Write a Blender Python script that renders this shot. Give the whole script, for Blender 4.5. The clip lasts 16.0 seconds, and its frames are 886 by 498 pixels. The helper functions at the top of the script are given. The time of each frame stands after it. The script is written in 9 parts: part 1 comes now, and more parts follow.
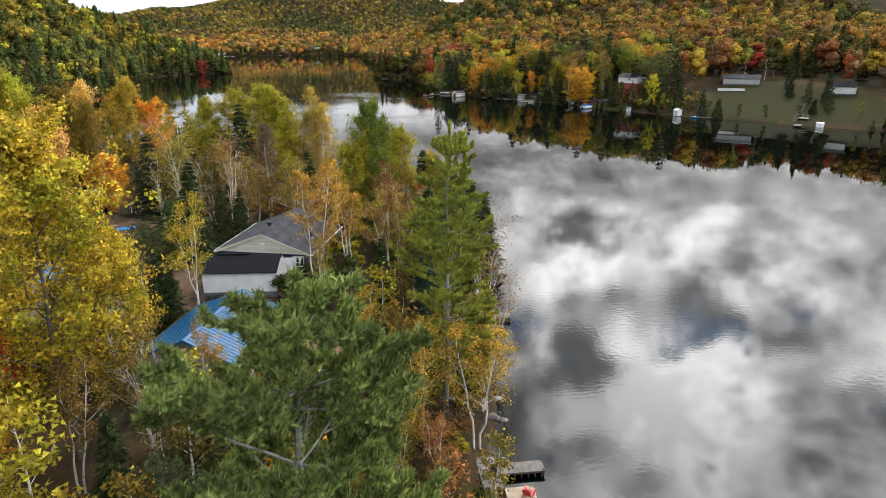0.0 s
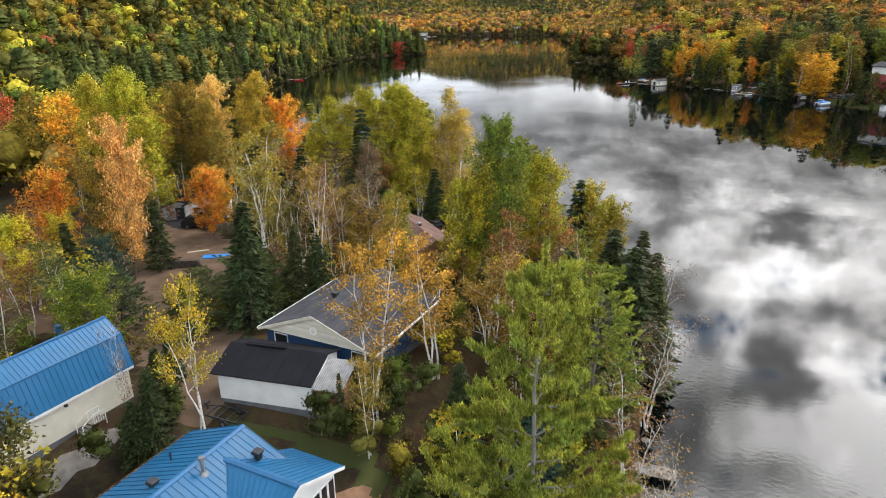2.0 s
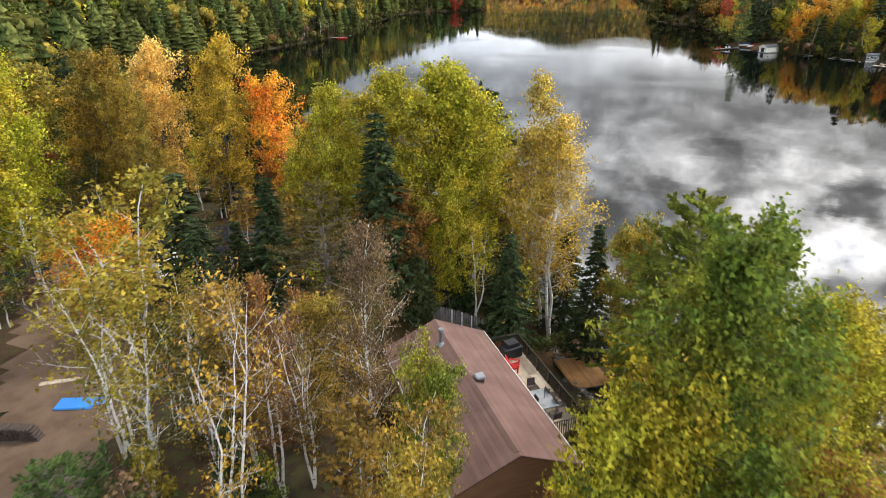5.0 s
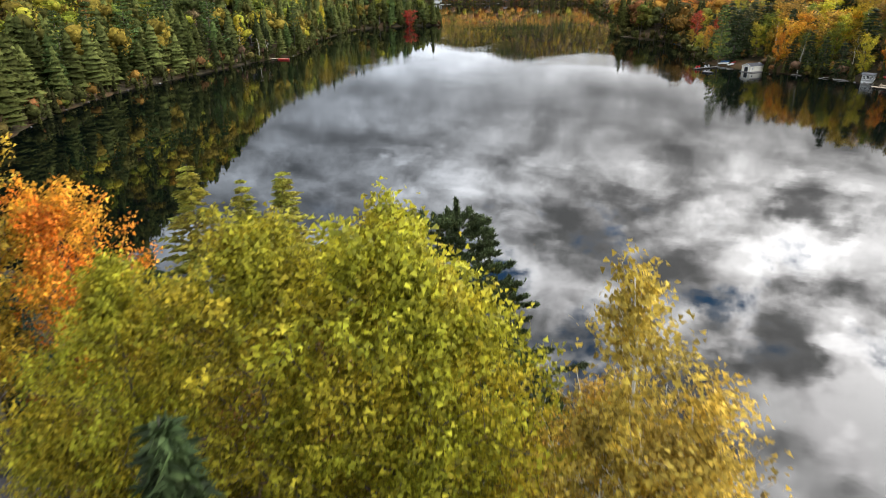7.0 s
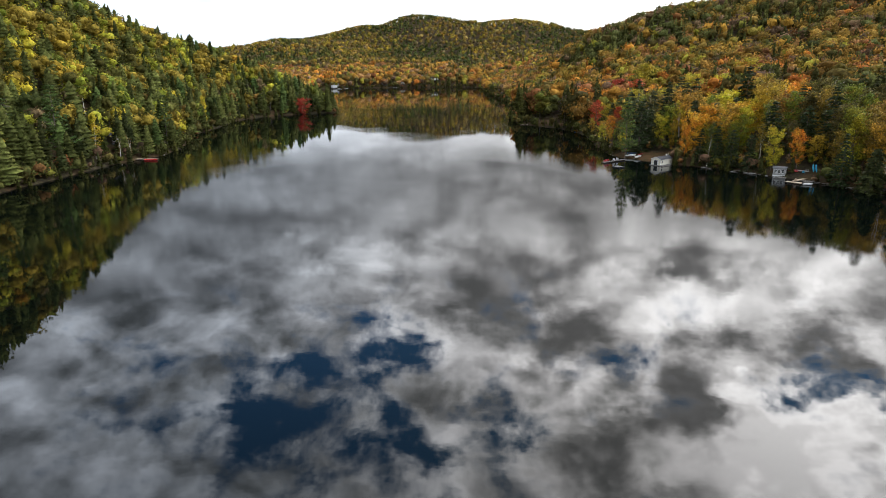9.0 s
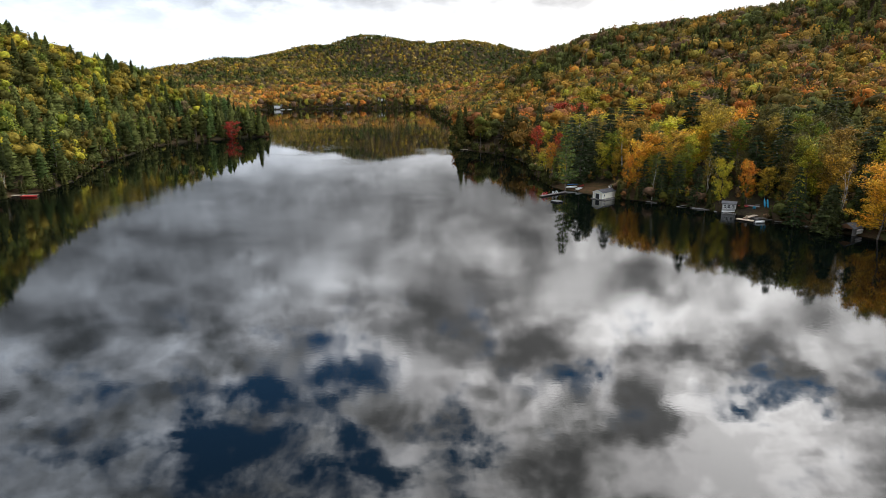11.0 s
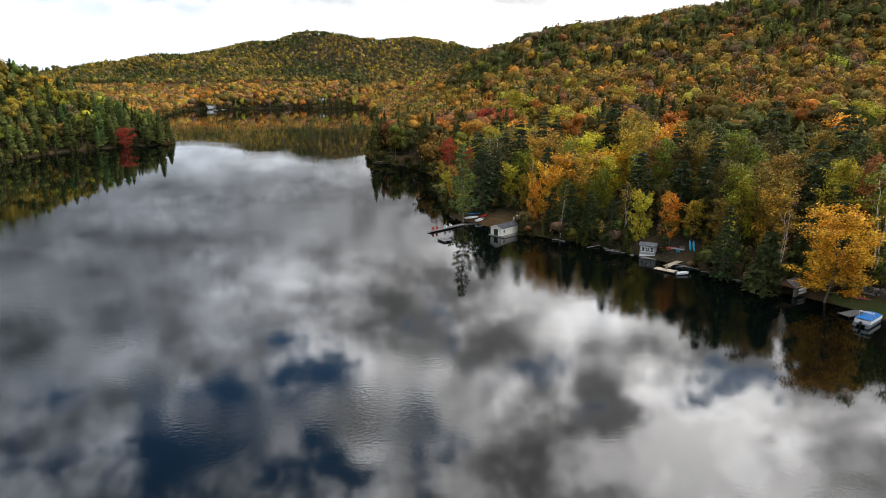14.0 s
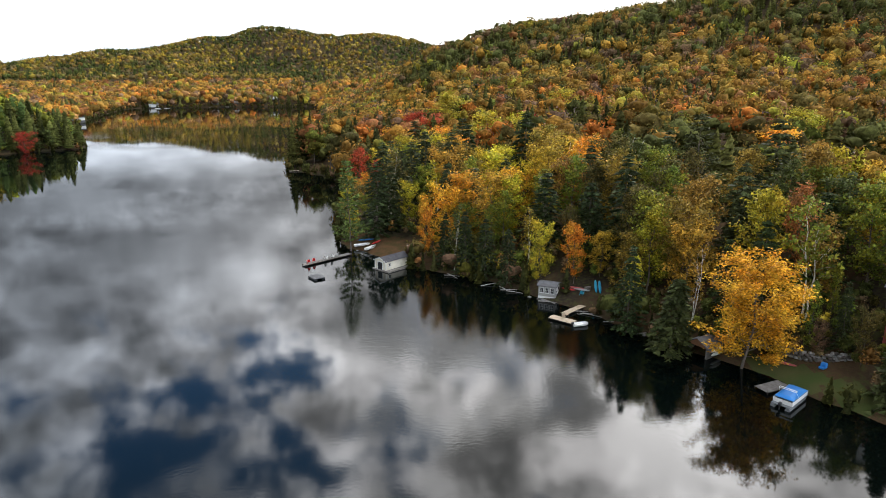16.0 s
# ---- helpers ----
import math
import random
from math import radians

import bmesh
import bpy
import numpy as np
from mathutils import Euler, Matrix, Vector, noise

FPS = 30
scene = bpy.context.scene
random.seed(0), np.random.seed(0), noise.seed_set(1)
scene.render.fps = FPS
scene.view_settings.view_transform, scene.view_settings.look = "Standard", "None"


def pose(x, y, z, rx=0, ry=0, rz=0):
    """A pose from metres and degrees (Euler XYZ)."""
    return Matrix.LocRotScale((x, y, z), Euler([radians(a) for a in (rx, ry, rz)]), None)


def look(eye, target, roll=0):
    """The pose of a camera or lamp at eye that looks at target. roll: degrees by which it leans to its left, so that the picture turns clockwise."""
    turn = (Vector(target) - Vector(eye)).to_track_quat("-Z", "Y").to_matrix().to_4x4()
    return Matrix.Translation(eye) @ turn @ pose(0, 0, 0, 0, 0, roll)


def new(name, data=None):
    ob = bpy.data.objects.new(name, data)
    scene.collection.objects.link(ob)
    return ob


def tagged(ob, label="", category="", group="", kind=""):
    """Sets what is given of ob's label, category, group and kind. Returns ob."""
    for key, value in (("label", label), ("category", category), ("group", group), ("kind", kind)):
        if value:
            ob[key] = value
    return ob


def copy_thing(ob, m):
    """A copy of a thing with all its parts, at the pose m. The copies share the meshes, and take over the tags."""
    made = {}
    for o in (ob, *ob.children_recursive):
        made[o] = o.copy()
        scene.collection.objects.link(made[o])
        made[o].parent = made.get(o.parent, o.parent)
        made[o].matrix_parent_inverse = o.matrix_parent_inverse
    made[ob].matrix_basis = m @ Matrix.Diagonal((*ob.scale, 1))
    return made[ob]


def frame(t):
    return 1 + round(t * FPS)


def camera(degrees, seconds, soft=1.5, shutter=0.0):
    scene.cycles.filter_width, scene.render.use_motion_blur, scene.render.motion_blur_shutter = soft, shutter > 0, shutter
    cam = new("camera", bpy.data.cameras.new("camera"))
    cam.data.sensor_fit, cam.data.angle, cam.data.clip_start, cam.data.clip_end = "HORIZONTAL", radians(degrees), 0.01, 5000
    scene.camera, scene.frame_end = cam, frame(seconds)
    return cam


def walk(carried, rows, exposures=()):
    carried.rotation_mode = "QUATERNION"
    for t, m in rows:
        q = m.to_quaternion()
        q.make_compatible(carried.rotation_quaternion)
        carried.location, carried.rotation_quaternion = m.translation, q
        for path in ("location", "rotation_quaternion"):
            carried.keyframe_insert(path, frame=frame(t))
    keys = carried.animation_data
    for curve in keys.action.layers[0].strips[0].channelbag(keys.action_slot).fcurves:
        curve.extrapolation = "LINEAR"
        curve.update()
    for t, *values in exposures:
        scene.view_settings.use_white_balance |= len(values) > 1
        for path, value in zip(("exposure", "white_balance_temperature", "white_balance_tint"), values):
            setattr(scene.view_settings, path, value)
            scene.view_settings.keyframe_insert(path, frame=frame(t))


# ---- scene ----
cam = camera(70.4, 16.0, 0.8, 0.2)
PATH = [
    (0, (0.522, -7.272, 31.692), (0.625, -5.38, 31.054), -0.1),
    (0.5, (1.84, -2.043, 32.054), (1.817, -0.152, 31.402), -0.4),
    (1, (3.107, 4.462, 32.152), (2.949, 6.342, 31.488), -0.6),
    (1.5, (4.426, 11.433, 32.573), (4.119, 13.289, 31.895), -0.6),
    (2, (5.088, 18.86, 32.935), (4.616, 20.676, 32.243), -0.7),
    (2.5, (5.026, 25.149, 33.164), (4.405, 26.914, 32.46), -0.8),
    (3, (4.083, 31.47, 33.072), (3.419, 33.215, 32.354), -0.9),
    (5.3, (-9.407, 63.182, 30.285), (-10.009, 64.905, 29.468), -0.3),
    (5.5, (-10.486, 66.308, 30.083), (-11.084, 68.031, 29.261), -0.5),
    (5.8, (-12.037, 71.025, 30.043), (-12.624, 72.745, 29.208), -0.3),
    (6, (-12.731, 74.165, 30.21), (-13.324, 75.879, 29.368), -0.4),
    (6.5, (-14.695, 81.734, 30.574), (-15.257, 83.466, 29.746), -0.4),
    (7, (-17.663, 90.213, 30.897), (-18.158, 91.989, 30.121), -0.4),
    (7.5, (-19.239, 99.277, 32.171), (-19.671, 101.091, 31.447), -0.5),
    (8, (-20.805, 107.754, 32.824), (-21.17, 109.603, 32.155), -0.5),
    (8.5, (-21.858, 116.202, 33.842), (-22.153, 118.084, 33.23), -0.5),
    (9, (-22.44, 122.722, 34.643), (-22.666, 124.629, 34.085), -0.5),
    (9.5, (-21.127, 129.898, 34.876), (-21.294, 131.824, 34.364), -0.4),
    (12, (-8.412, 161.805, 37.808), (-8.468, 163.74, 37.306), -0.3),
    (12.5, (-4.344, 169.394, 38.546), (-4.377, 171.328, 38.039), -0.3),
    (13, (0.163, 176.593, 38.698), (0.15, 178.528, 38.191), -0.2),
    (13.5, (4.715, 183.397, 39.462), (4.726, 185.331, 38.951), -0.1),
    (14, (9.708, 189.969, 39.908), (9.743, 191.902, 39.396), -0.1),
    (14.5, (15.088, 196.686, 40.391), (15.145, 198.618, 39.876), -0.0),
    (15, (20.416, 203.105, 40.997), (20.497, 205.036, 40.48), 0.0),
    (15.5, (26.165, 209.541, 41.46), (26.271, 211.47, 40.942), 0.1),
    (16, (31.949, 215.608, 42.254), (32.079, 217.535, 41.732), 0.1),
]
walk(cam, [(t, look(eye, target, roll)) for t, eye, target, roll in PATH], ((0.0, 0.02), (1.5, 0.1), (3.0, 0.34), (6.5, 0.32), (7.5, 0.1), (9.0, -0.10), (12.0, -0.3), (13.5, -0.22), (15.0, -0.06), (16.0, 0.1)))

# ---- sky, sun, exposure ----
SUN_AZ, SUN_EL = 30.0, 52.0  # degrees to the right of +y, and up

world = bpy.data.worlds.new("sky")
scene.world = world
world.use_nodes = True


class Nodes:
    """A small hand for wiring node trees."""

    def __init__(self, tree):
        self.tree = tree
        tree.nodes.clear()

    def add(self, kind, inputs=None, operation=None):
        n = self.tree.nodes.new(kind)
        if operation:
            n.operation = operation
        for k, v in (inputs or {}).items():
            self.put(n, k, v)
        return n

    def put(self, n, k, v):
        if isinstance(v, tuple) and len(v) == 2 and hasattr(v[0], "outputs"):
            v = v[0].outputs[v[1]]
        if hasattr(v, "outputs"):
            v = v.outputs[0]
        if hasattr(v, "is_output"):
            self.tree.links.new(v, n.inputs[k])
        else:
            n.inputs[k].default_value = v

    def math(self, op, a, b=0.0):
        return self.add("ShaderNodeMath", {0: a, 1: b}, op)

    def noise(self, vec, scale, detail=4.0, rough=0.55, **kw):
        return self.add("ShaderNodeTexNoise", {"Vector": vec, "Scale": scale, "Detail": detail, "Roughness": rough, **kw})

    def span(self, value, a, b, c=0.0, d=1.0):
        n = self.add("ShaderNodeMapRange", {0: value, 1: a, 2: b, 3: c, 4: d})
        n.interpolation_type = "SMOOTHSTEP"
        return n

    def mix(self, fac, a, b, blend="MIX"):
        n = self.add("ShaderNodeMix")
        n.data_type, n.blend_type = "RGBA", blend
        self.put(n, 0, fac), self.put(n, 6, a), self.put(n, 7, b)
        return (n, 2)


def rgb(r, g, b):
    return (r, g, b, 1.0)


def way(az, el):
    return Vector((math.sin(radians(az)) * math.cos(radians(el)), math.cos(radians(az)) * math.cos(radians(el)), math.sin(radians(el))))


# the gaps in the cloud and its lighter and darker heaps, as they lie on the flattened dome: x, y, reach, depth
GAPS = [(-0.36, 1.03, 0.27, 0.17), (-0.24, 1.17, 0.12, 0.13), (-0.66, 0.92, 0.11, 0.13), (-0.42, 0.80, 0.20, 0.14), (-0.12, 0.88, 0.17, 0.14), (0.03, 0.98, 0.13, 0.15), (0.53, 1.09, 0.09, 0.22), (0.23, 1.12, 0.05, 0.13), (0.28, 1.19, 0.05, 0.10)]
HEAPS = [(-0.02, 1.60, 0.20, 0.10), (0.29, 1.55, 0.13, 0.14), (0.64, 1.34, 0.17, 0.05), (0.44, 1.30, 0.11, 0.08), (-0.05, 1.46, 0.13, -0.12), (0.42, 1.44, 0.10, -0.16), (0.05, 1.24, 0.15, -0.12), (0.58, 1.19, 0.10, -0.14), (0.33, 1.06, 0.13, -0.12), (0.50, 0.97, 0.14, 0.18), (0.30, 1.33, 0.10, 0.12), (0.23, 0.90, 0.17, -0.09), (0.12, 1.09, 0.09, 0.12), (-0.38, 1.44, 0.11, 0.08), (-0.54, 1.52, 0.05, 0.16), (0.02, 1.85, 0.34, -0.08), (-0.80, 1.68, 0.16, 0.12), (0.38, 0.80, 0.20, 0.16), (0.20, 0.72, 0.14, 0.10)]


def make_sky():
    n = Nodes(world.node_tree)
    where = n.add("ShaderNodeTexCoord")
    xyz = n.add("ShaderNodeSeparateXYZ", {0: (where, "Generated")})
    flat = n.math("ADD", n.math("MAXIMUM", (xyz, "Z"), 0.0), 0.35)
    px, py = n.math("DIVIDE", (xyz, "X"), flat), n.math("DIVIDE", (xyz, "Y"), flat)
    p = n.add("ShaderNodeCombineXYZ", {0: px, 1: py, 2: 0.0})
    clear = n.add("ShaderNodeTexSky")
    clear.sky_type, clear.sun_disc = "NISHITA", False
    clear.sun_elevation, clear.sun_rotation = radians(SUN_EL), radians(SUN_AZ)
    blue = n.mix(1.0, clear, rgb(0.085, 0.17, 0.24), "MULTIPLY")

    def shifted(x, y, z):
        return n.add("ShaderNodeVectorMath", {0: p, 1: (x, y, z)}, "ADD")

    # ragged outlines: the dome's places, stirred by a fine noise
    stir = n.noise(shifted(4.7, 1.9, 3.0), 7.0, 4.0, 0.6)
    shake = n.add("ShaderNodeVectorMath", {0: n.add("ShaderNodeVectorMath", {0: (stir, "Color"), 1: (0.5, 0.5, 0.5)}, "SUBTRACT"), 1: (0.34, 0.34, 0.0)}, "MULTIPLY")
    loose = n.add("ShaderNodeVectorMath", {0: p, 1: shake}, "ADD")

    def sum_of(spots):
        total = 0.0
        for x, y, reach, depth in spots:
            far = n.add("ShaderNodeVectorMath", {0: loose, 1: (x, y, 0.0)}, "DISTANCE")
            total = n.math("ADD", total, n.span((far, "Value"), reach * 0.2, reach * 1.25, depth, 0.0))
        return total

    # where the cloud is thin enough to show the blue
    body = n.noise(shifted(1.3, 0.4, 0.0), 8.0, 10.0, 0.62, Distortion=0.2)
    thick = n.math("SUBTRACT", body, n.math("MULTIPLY", sum_of(GAPS), 1.04))
    cover = n.span(thick, 0.22, 0.46)
    cover = n.math("MAXIMUM", cover, n.span((xyz, "Z"), 0.30, 0.38, 1.0, 0.0))
    # heaped cloud: grey bellies, white crests; low down long level sheets
    heap = n.noise(shifted(3.1, 7.7, 2.0), 7.5, 8.0, 0.54, Distortion=0.25)
    sheet = n.noise(shifted(8.3, 2.2, 5.0), 1.6, 3.0, 0.5)
    mass = n.math("ADD", n.math("ADD", n.math("MULTIPLY", heap, 0.72), n.math("MULTIPLY", sheet, 0.28)), sum_of(HEAPS))
    mass = n.math("ADD", n.math("MULTIPLY", n.math("SUBTRACT", mass, 0.49), n.span((xyz, "Z"), 0.14, 0.42, 0.40, 1.0)), 0.49)  # haze evens it out low down
    light = n.span(mass, 0.36, 0.67, 0.34, 2.7)
    light = n.math("MULTIPLY", light, n.span(thick, 0.36, 0.55, 1.35, 0.9))
    # higher up and towards the sun behind it the cloud lets more light through; low down it runs into one pale sheet
    light = n.math("MULTIPLY", light, n.math("MULTIPLY", n.span((xyz, "Z"), 0.15, 0.50, 0.86, 4.4), n.span((xyz, "Z"), 0.62, 0.84, 1.0, 0.20)))
    light = n.math("MULTIPLY", light, n.span(n.math("ARCTAN2", (xyz, "X"), (xyz, "Y")), -0.75, 0.50, 0.56, 1.38))
    light = n.math("ADD", light, n.span((xyz, "Z"), 0.07, 0.16, 1.8, 0.0))
    light = n.math("MULTIPLY", light, n.span((xyz, "Y"), -0.6, 0.25, 0.9, 1.0))
    toward = n.add("ShaderNodeVectorMath", {0: (where, "Generated"), 1: tuple(way(28, 24))}, "DOT_PRODUCT")
    warm = n.span((toward, "Value"), 0.55, 0.98, 0.0, 1.0)
    grey = n.mix(1.0, n.mix(warm, rgb(0.90, 0.99, 1.12), rgb(1.01, 0.995, 0.99)), n.add("ShaderNodeCombineColor", {0: light, 1: light, 2: light}), "MULTIPLY")
    back = n.add("ShaderNodeBackground", {0: n.mix(cover, blue, grey), 1: SKY})
    n.add("ShaderNodeOutputWorld", {0: back})


SKY = 0.60
make_sky()
lamp = bpy.data.lights.new("sun", "SUN")
lamp.energy, lamp.angle, lamp.color = 2.2, radians(14), (1.0, 0.94, 0.85)
sun_ob = new("sun", lamp)
sun_ob.matrix_world = look((300 * math.sin(radians(SUN_AZ)), 300 * math.cos(radians(SUN_AZ)), 300 * math.tan(radians(SUN_EL))), (0, 0, 0))

# ---- materials ----
def material(name):
    m = bpy.data.materials.new(name)
    m.use_nodes = True
    return m, Nodes(m.node_tree)


def surface(name, col, col2=None, rough=0.7, scale=3.0, fine=40.0, bump=0.15, metal=0.0, spec=0.4, stretch=None, rnd=0.12):
    """A plain worn surface: two colours mixed by coarse and fine noise, a little relief, each object a little lighter or darker."""
    m, n = material(name)
    col2 = col2 or tuple(c * 0.72 for c in col)
    pos = n.add("ShaderNodeTexCoord")
    vec = (pos, "Object")
    if stretch:
        vec = n.add("ShaderNodeMapping", {0: vec, 3: stretch})
    big, small = n.noise(vec, scale, 5.0), n.noise(vec, fine, 3.0)
    fac = n.math("ADD", n.math("MULTIPLY", n.span(big, 0.35, 0.68), 0.65), n.math("MULTIPLY", n.span(small, 0.3, 0.7), 0.35))
    c = n.mix(fac, rgb(*col), rgb(*col2))
    info = n.add("ShaderNodeObjectInfo")
    c = n.add("ShaderNodeHueSaturation", {"Color": c, "Value": n.span((info, "Random"), 0.0, 1.0, 1.0 - rnd, 1.0 + rnd)})
    b = n.add("ShaderNodeBump", {"Strength": bump, "Distance": 0.02, "Height": small})
    r = n.span(big, 0.3, 0.7, max(0.02, rough - 0.1), min(1.0, rough + 0.1))
    s = n.add("ShaderNodeBsdfPrincipled", {"Base Color": c, "Roughness": r, "Metallic": metal, "Specular IOR Level": spec, "Normal": b})
    n.add("ShaderNodeOutputMaterial", {0: s})
    return m


def foliage(name, a, b, c=None, through_light=0.38, rough=0.55, patch=0.35, hue=0.012, gloss=0.10):
    """Leaves: each leaf takes a colour between a and b, whole patches of the crown lean towards c."""
    m, n = material(name)
    geo = n.add("ShaderNodeNewGeometry")
    pos = n.add("ShaderNodeTexCoord")
    info = n.add("ShaderNodeObjectInfo")
    leaf = (geo, "Random Per Island")
    col = n.mix(leaf, rgb(*a), rgb(*b))
    spot = n.noise((pos, "Object"), patch, 2.0)
    if c:
        col = n.mix(n.span(spot, 0.42, 0.66), col, rgb(*c))
    clump = n.span(n.noise((pos, "Object"), 0.95, 2.0), 0.36, 0.64, 0.66, 1.28)
    val = n.span(n.math("FRACT", n.math("MULTIPLY", leaf, 7.31)), 0.0, 1.0, 0.5, 1.3)
    tone = n.span((info, "Random"), 0.0, 1.0, 0.86, 1.14)
    col = n.add("ShaderNodeHueSaturation", {"Color": col, "Hue": n.span(n.math("FRACT", n.math("MULTIPLY", (info, "Random"), 5.7)), 0.0, 1.0, 0.5 - hue, 0.5 + hue), "Value": n.math("MULTIPLY", clump, n.math("MULTIPLY", val, tone))})
    s = n.add("ShaderNodeBsdfPrincipled", {"Base Color": col, "Roughness": rough, "Specular IOR Level": gloss})
    t = n.add("ShaderNodeBsdfTranslucent", {0: col})
    n.add("ShaderNodeOutputMaterial", {0: n.add("ShaderNodeMixShader", {0: through_light, 1: s, 2: t})})
    return m


LEAF = {
    "yellow": foliage("leaf_yellow", (0.58, 0.42, 0.03), (0.75, 0.56, 0.05), (0.40, 0.39, 0.03)),
    "gold": foliage("leaf_gold", (0.45, 0.265, 0.03), (0.59, 0.365, 0.042), (0.35, 0.235, 0.035)),
    "orange": foliage("leaf_orange", (0.70, 0.23, 0.025), (0.78, 0.37, 0.035), (0.70, 0.43, 0.04)),
    "red": foliage("leaf_red", (0.46, 0.055, 0.03), (0.54, 0.12, 0.03), (0.40, 0.09, 0.04)),
    "lime": foliage("leaf_yellow_green", (0.29, 0.29, 0.024), (0.47, 0.43, 0.034), (0.52, 0.40, 0.034)),
    "green": foliage("leaf_green", (0.108, 0.16, 0.0243), (0.192, 0.23, 0.0297), (0.288, 0.27, 0.0297)),
    "dull": foliage("leaf_dull_green", (0.0845, 0.101, 0.0262), (0.12, 0.133, 0.0328), (0.0753, 0.0894, 0.0246)),
    "olive": foliage("leaf_olive", (0.275, 0.19, 0.025), (0.385, 0.257, 0.035), (0.231, 0.199, 0.0312)),
    "brown": foliage("leaf_brown", (0.242, 0.12, 0.033), (0.363, 0.19, 0.0495), (0.209, 0.135, 0.0495)),
    "peach": foliage("leaf_peach", (0.72, 0.43, 0.115), (0.80, 0.55, 0.17), (0.70, 0.37, 0.08)),
    "spruce": foliage("needle_spruce", (0.030, 0.046, 0.0155), (0.052, 0.070, 0.021), (0.040, 0.050, 0.017), 0.12, 0.6),
    "bluespruce": foliage("needle_blue_spruce", (0.03, 0.062, 0.042), (0.055, 0.09, 0.06), (0.035, 0.065, 0.04), 0.12, 0.6),
    "pine": foliage("needle_pine", (0.066, 0.115, 0.0275), (0.121, 0.165, 0.0385), (0.0935, 0.125, 0.033), 0.22, 0.5),
    "brightpine": foliage("needle_white_pine", (0.14, 0.20, 0.045), (0.27, 0.33, 0.095), (0.17, 0.23, 0.055), 0.25, 0.5),
    "rust": foliage("leaf_rust", (0.269, 0.105, 0.0293), (0.373, 0.17, 0.041), (0.248, 0.138, 0.041)),
    "umber": foliage("leaf_umber", (0.172, 0.105, 0.06), (0.253, 0.155, 0.085), (0.196, 0.13, 0.06)),
    "moss": foliage("leaf_moss", (0.107, 0.0892, 0.0224), (0.168, 0.128, 0.0306), (0.102, 0.0978, 0.0286)),
    "ochre": foliage("leaf_ochre", (0.267, 0.17, 0.0276), (0.368, 0.235, 0.0386), (0.221, 0.156, 0.0313)),
    "pinegold": foliage("needle_pine_yellowing", (0.21, 0.24, 0.035), (0.40, 0.39, 0.06), (0.20, 0.25, 0.04), 0.25, 0.5),
    "cedar": foliage("needle_cedar", (0.0506, 0.0628, 0.0194), (0.0861, 0.0878, 0.0271), (0.0607, 0.0693, 0.0232), 0.15, 0.6),
    "larch": foliage("needle_larch", (0.24, 0.28, 0.035), (0.38, 0.38, 0.055), (0.42, 0.35, 0.05), 0.35, 0.55),
    "amber": foliage("leaf_amber", (0.61, 0.31, 0.026), (0.75, 0.44, 0.04), (0.63, 0.26, 0.022)),
    "pale": foliage("leaf_pale_gold", (0.50, 0.325, 0.045), (0.64, 0.43, 0.07), (0.42, 0.285, 0.055)),
    "softpine": foliage("needle_grey_green_pine", (0.051, 0.0697, 0.0255), (0.0892, 0.106, 0.0382), (0.0638, 0.0748, 0.0272), 0.2, 0.55),
    "twig": foliage("bare_twigs", (0.15, 0.11, 0.09), (0.24, 0.19, 0.16), None, 0.05, 0.8),
}
# the same leaves for the woods' closed crowns: self-shade painted in, darker, more even
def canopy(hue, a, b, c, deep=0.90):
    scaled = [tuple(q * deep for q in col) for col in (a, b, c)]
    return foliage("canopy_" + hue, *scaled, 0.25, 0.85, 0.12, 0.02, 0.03)


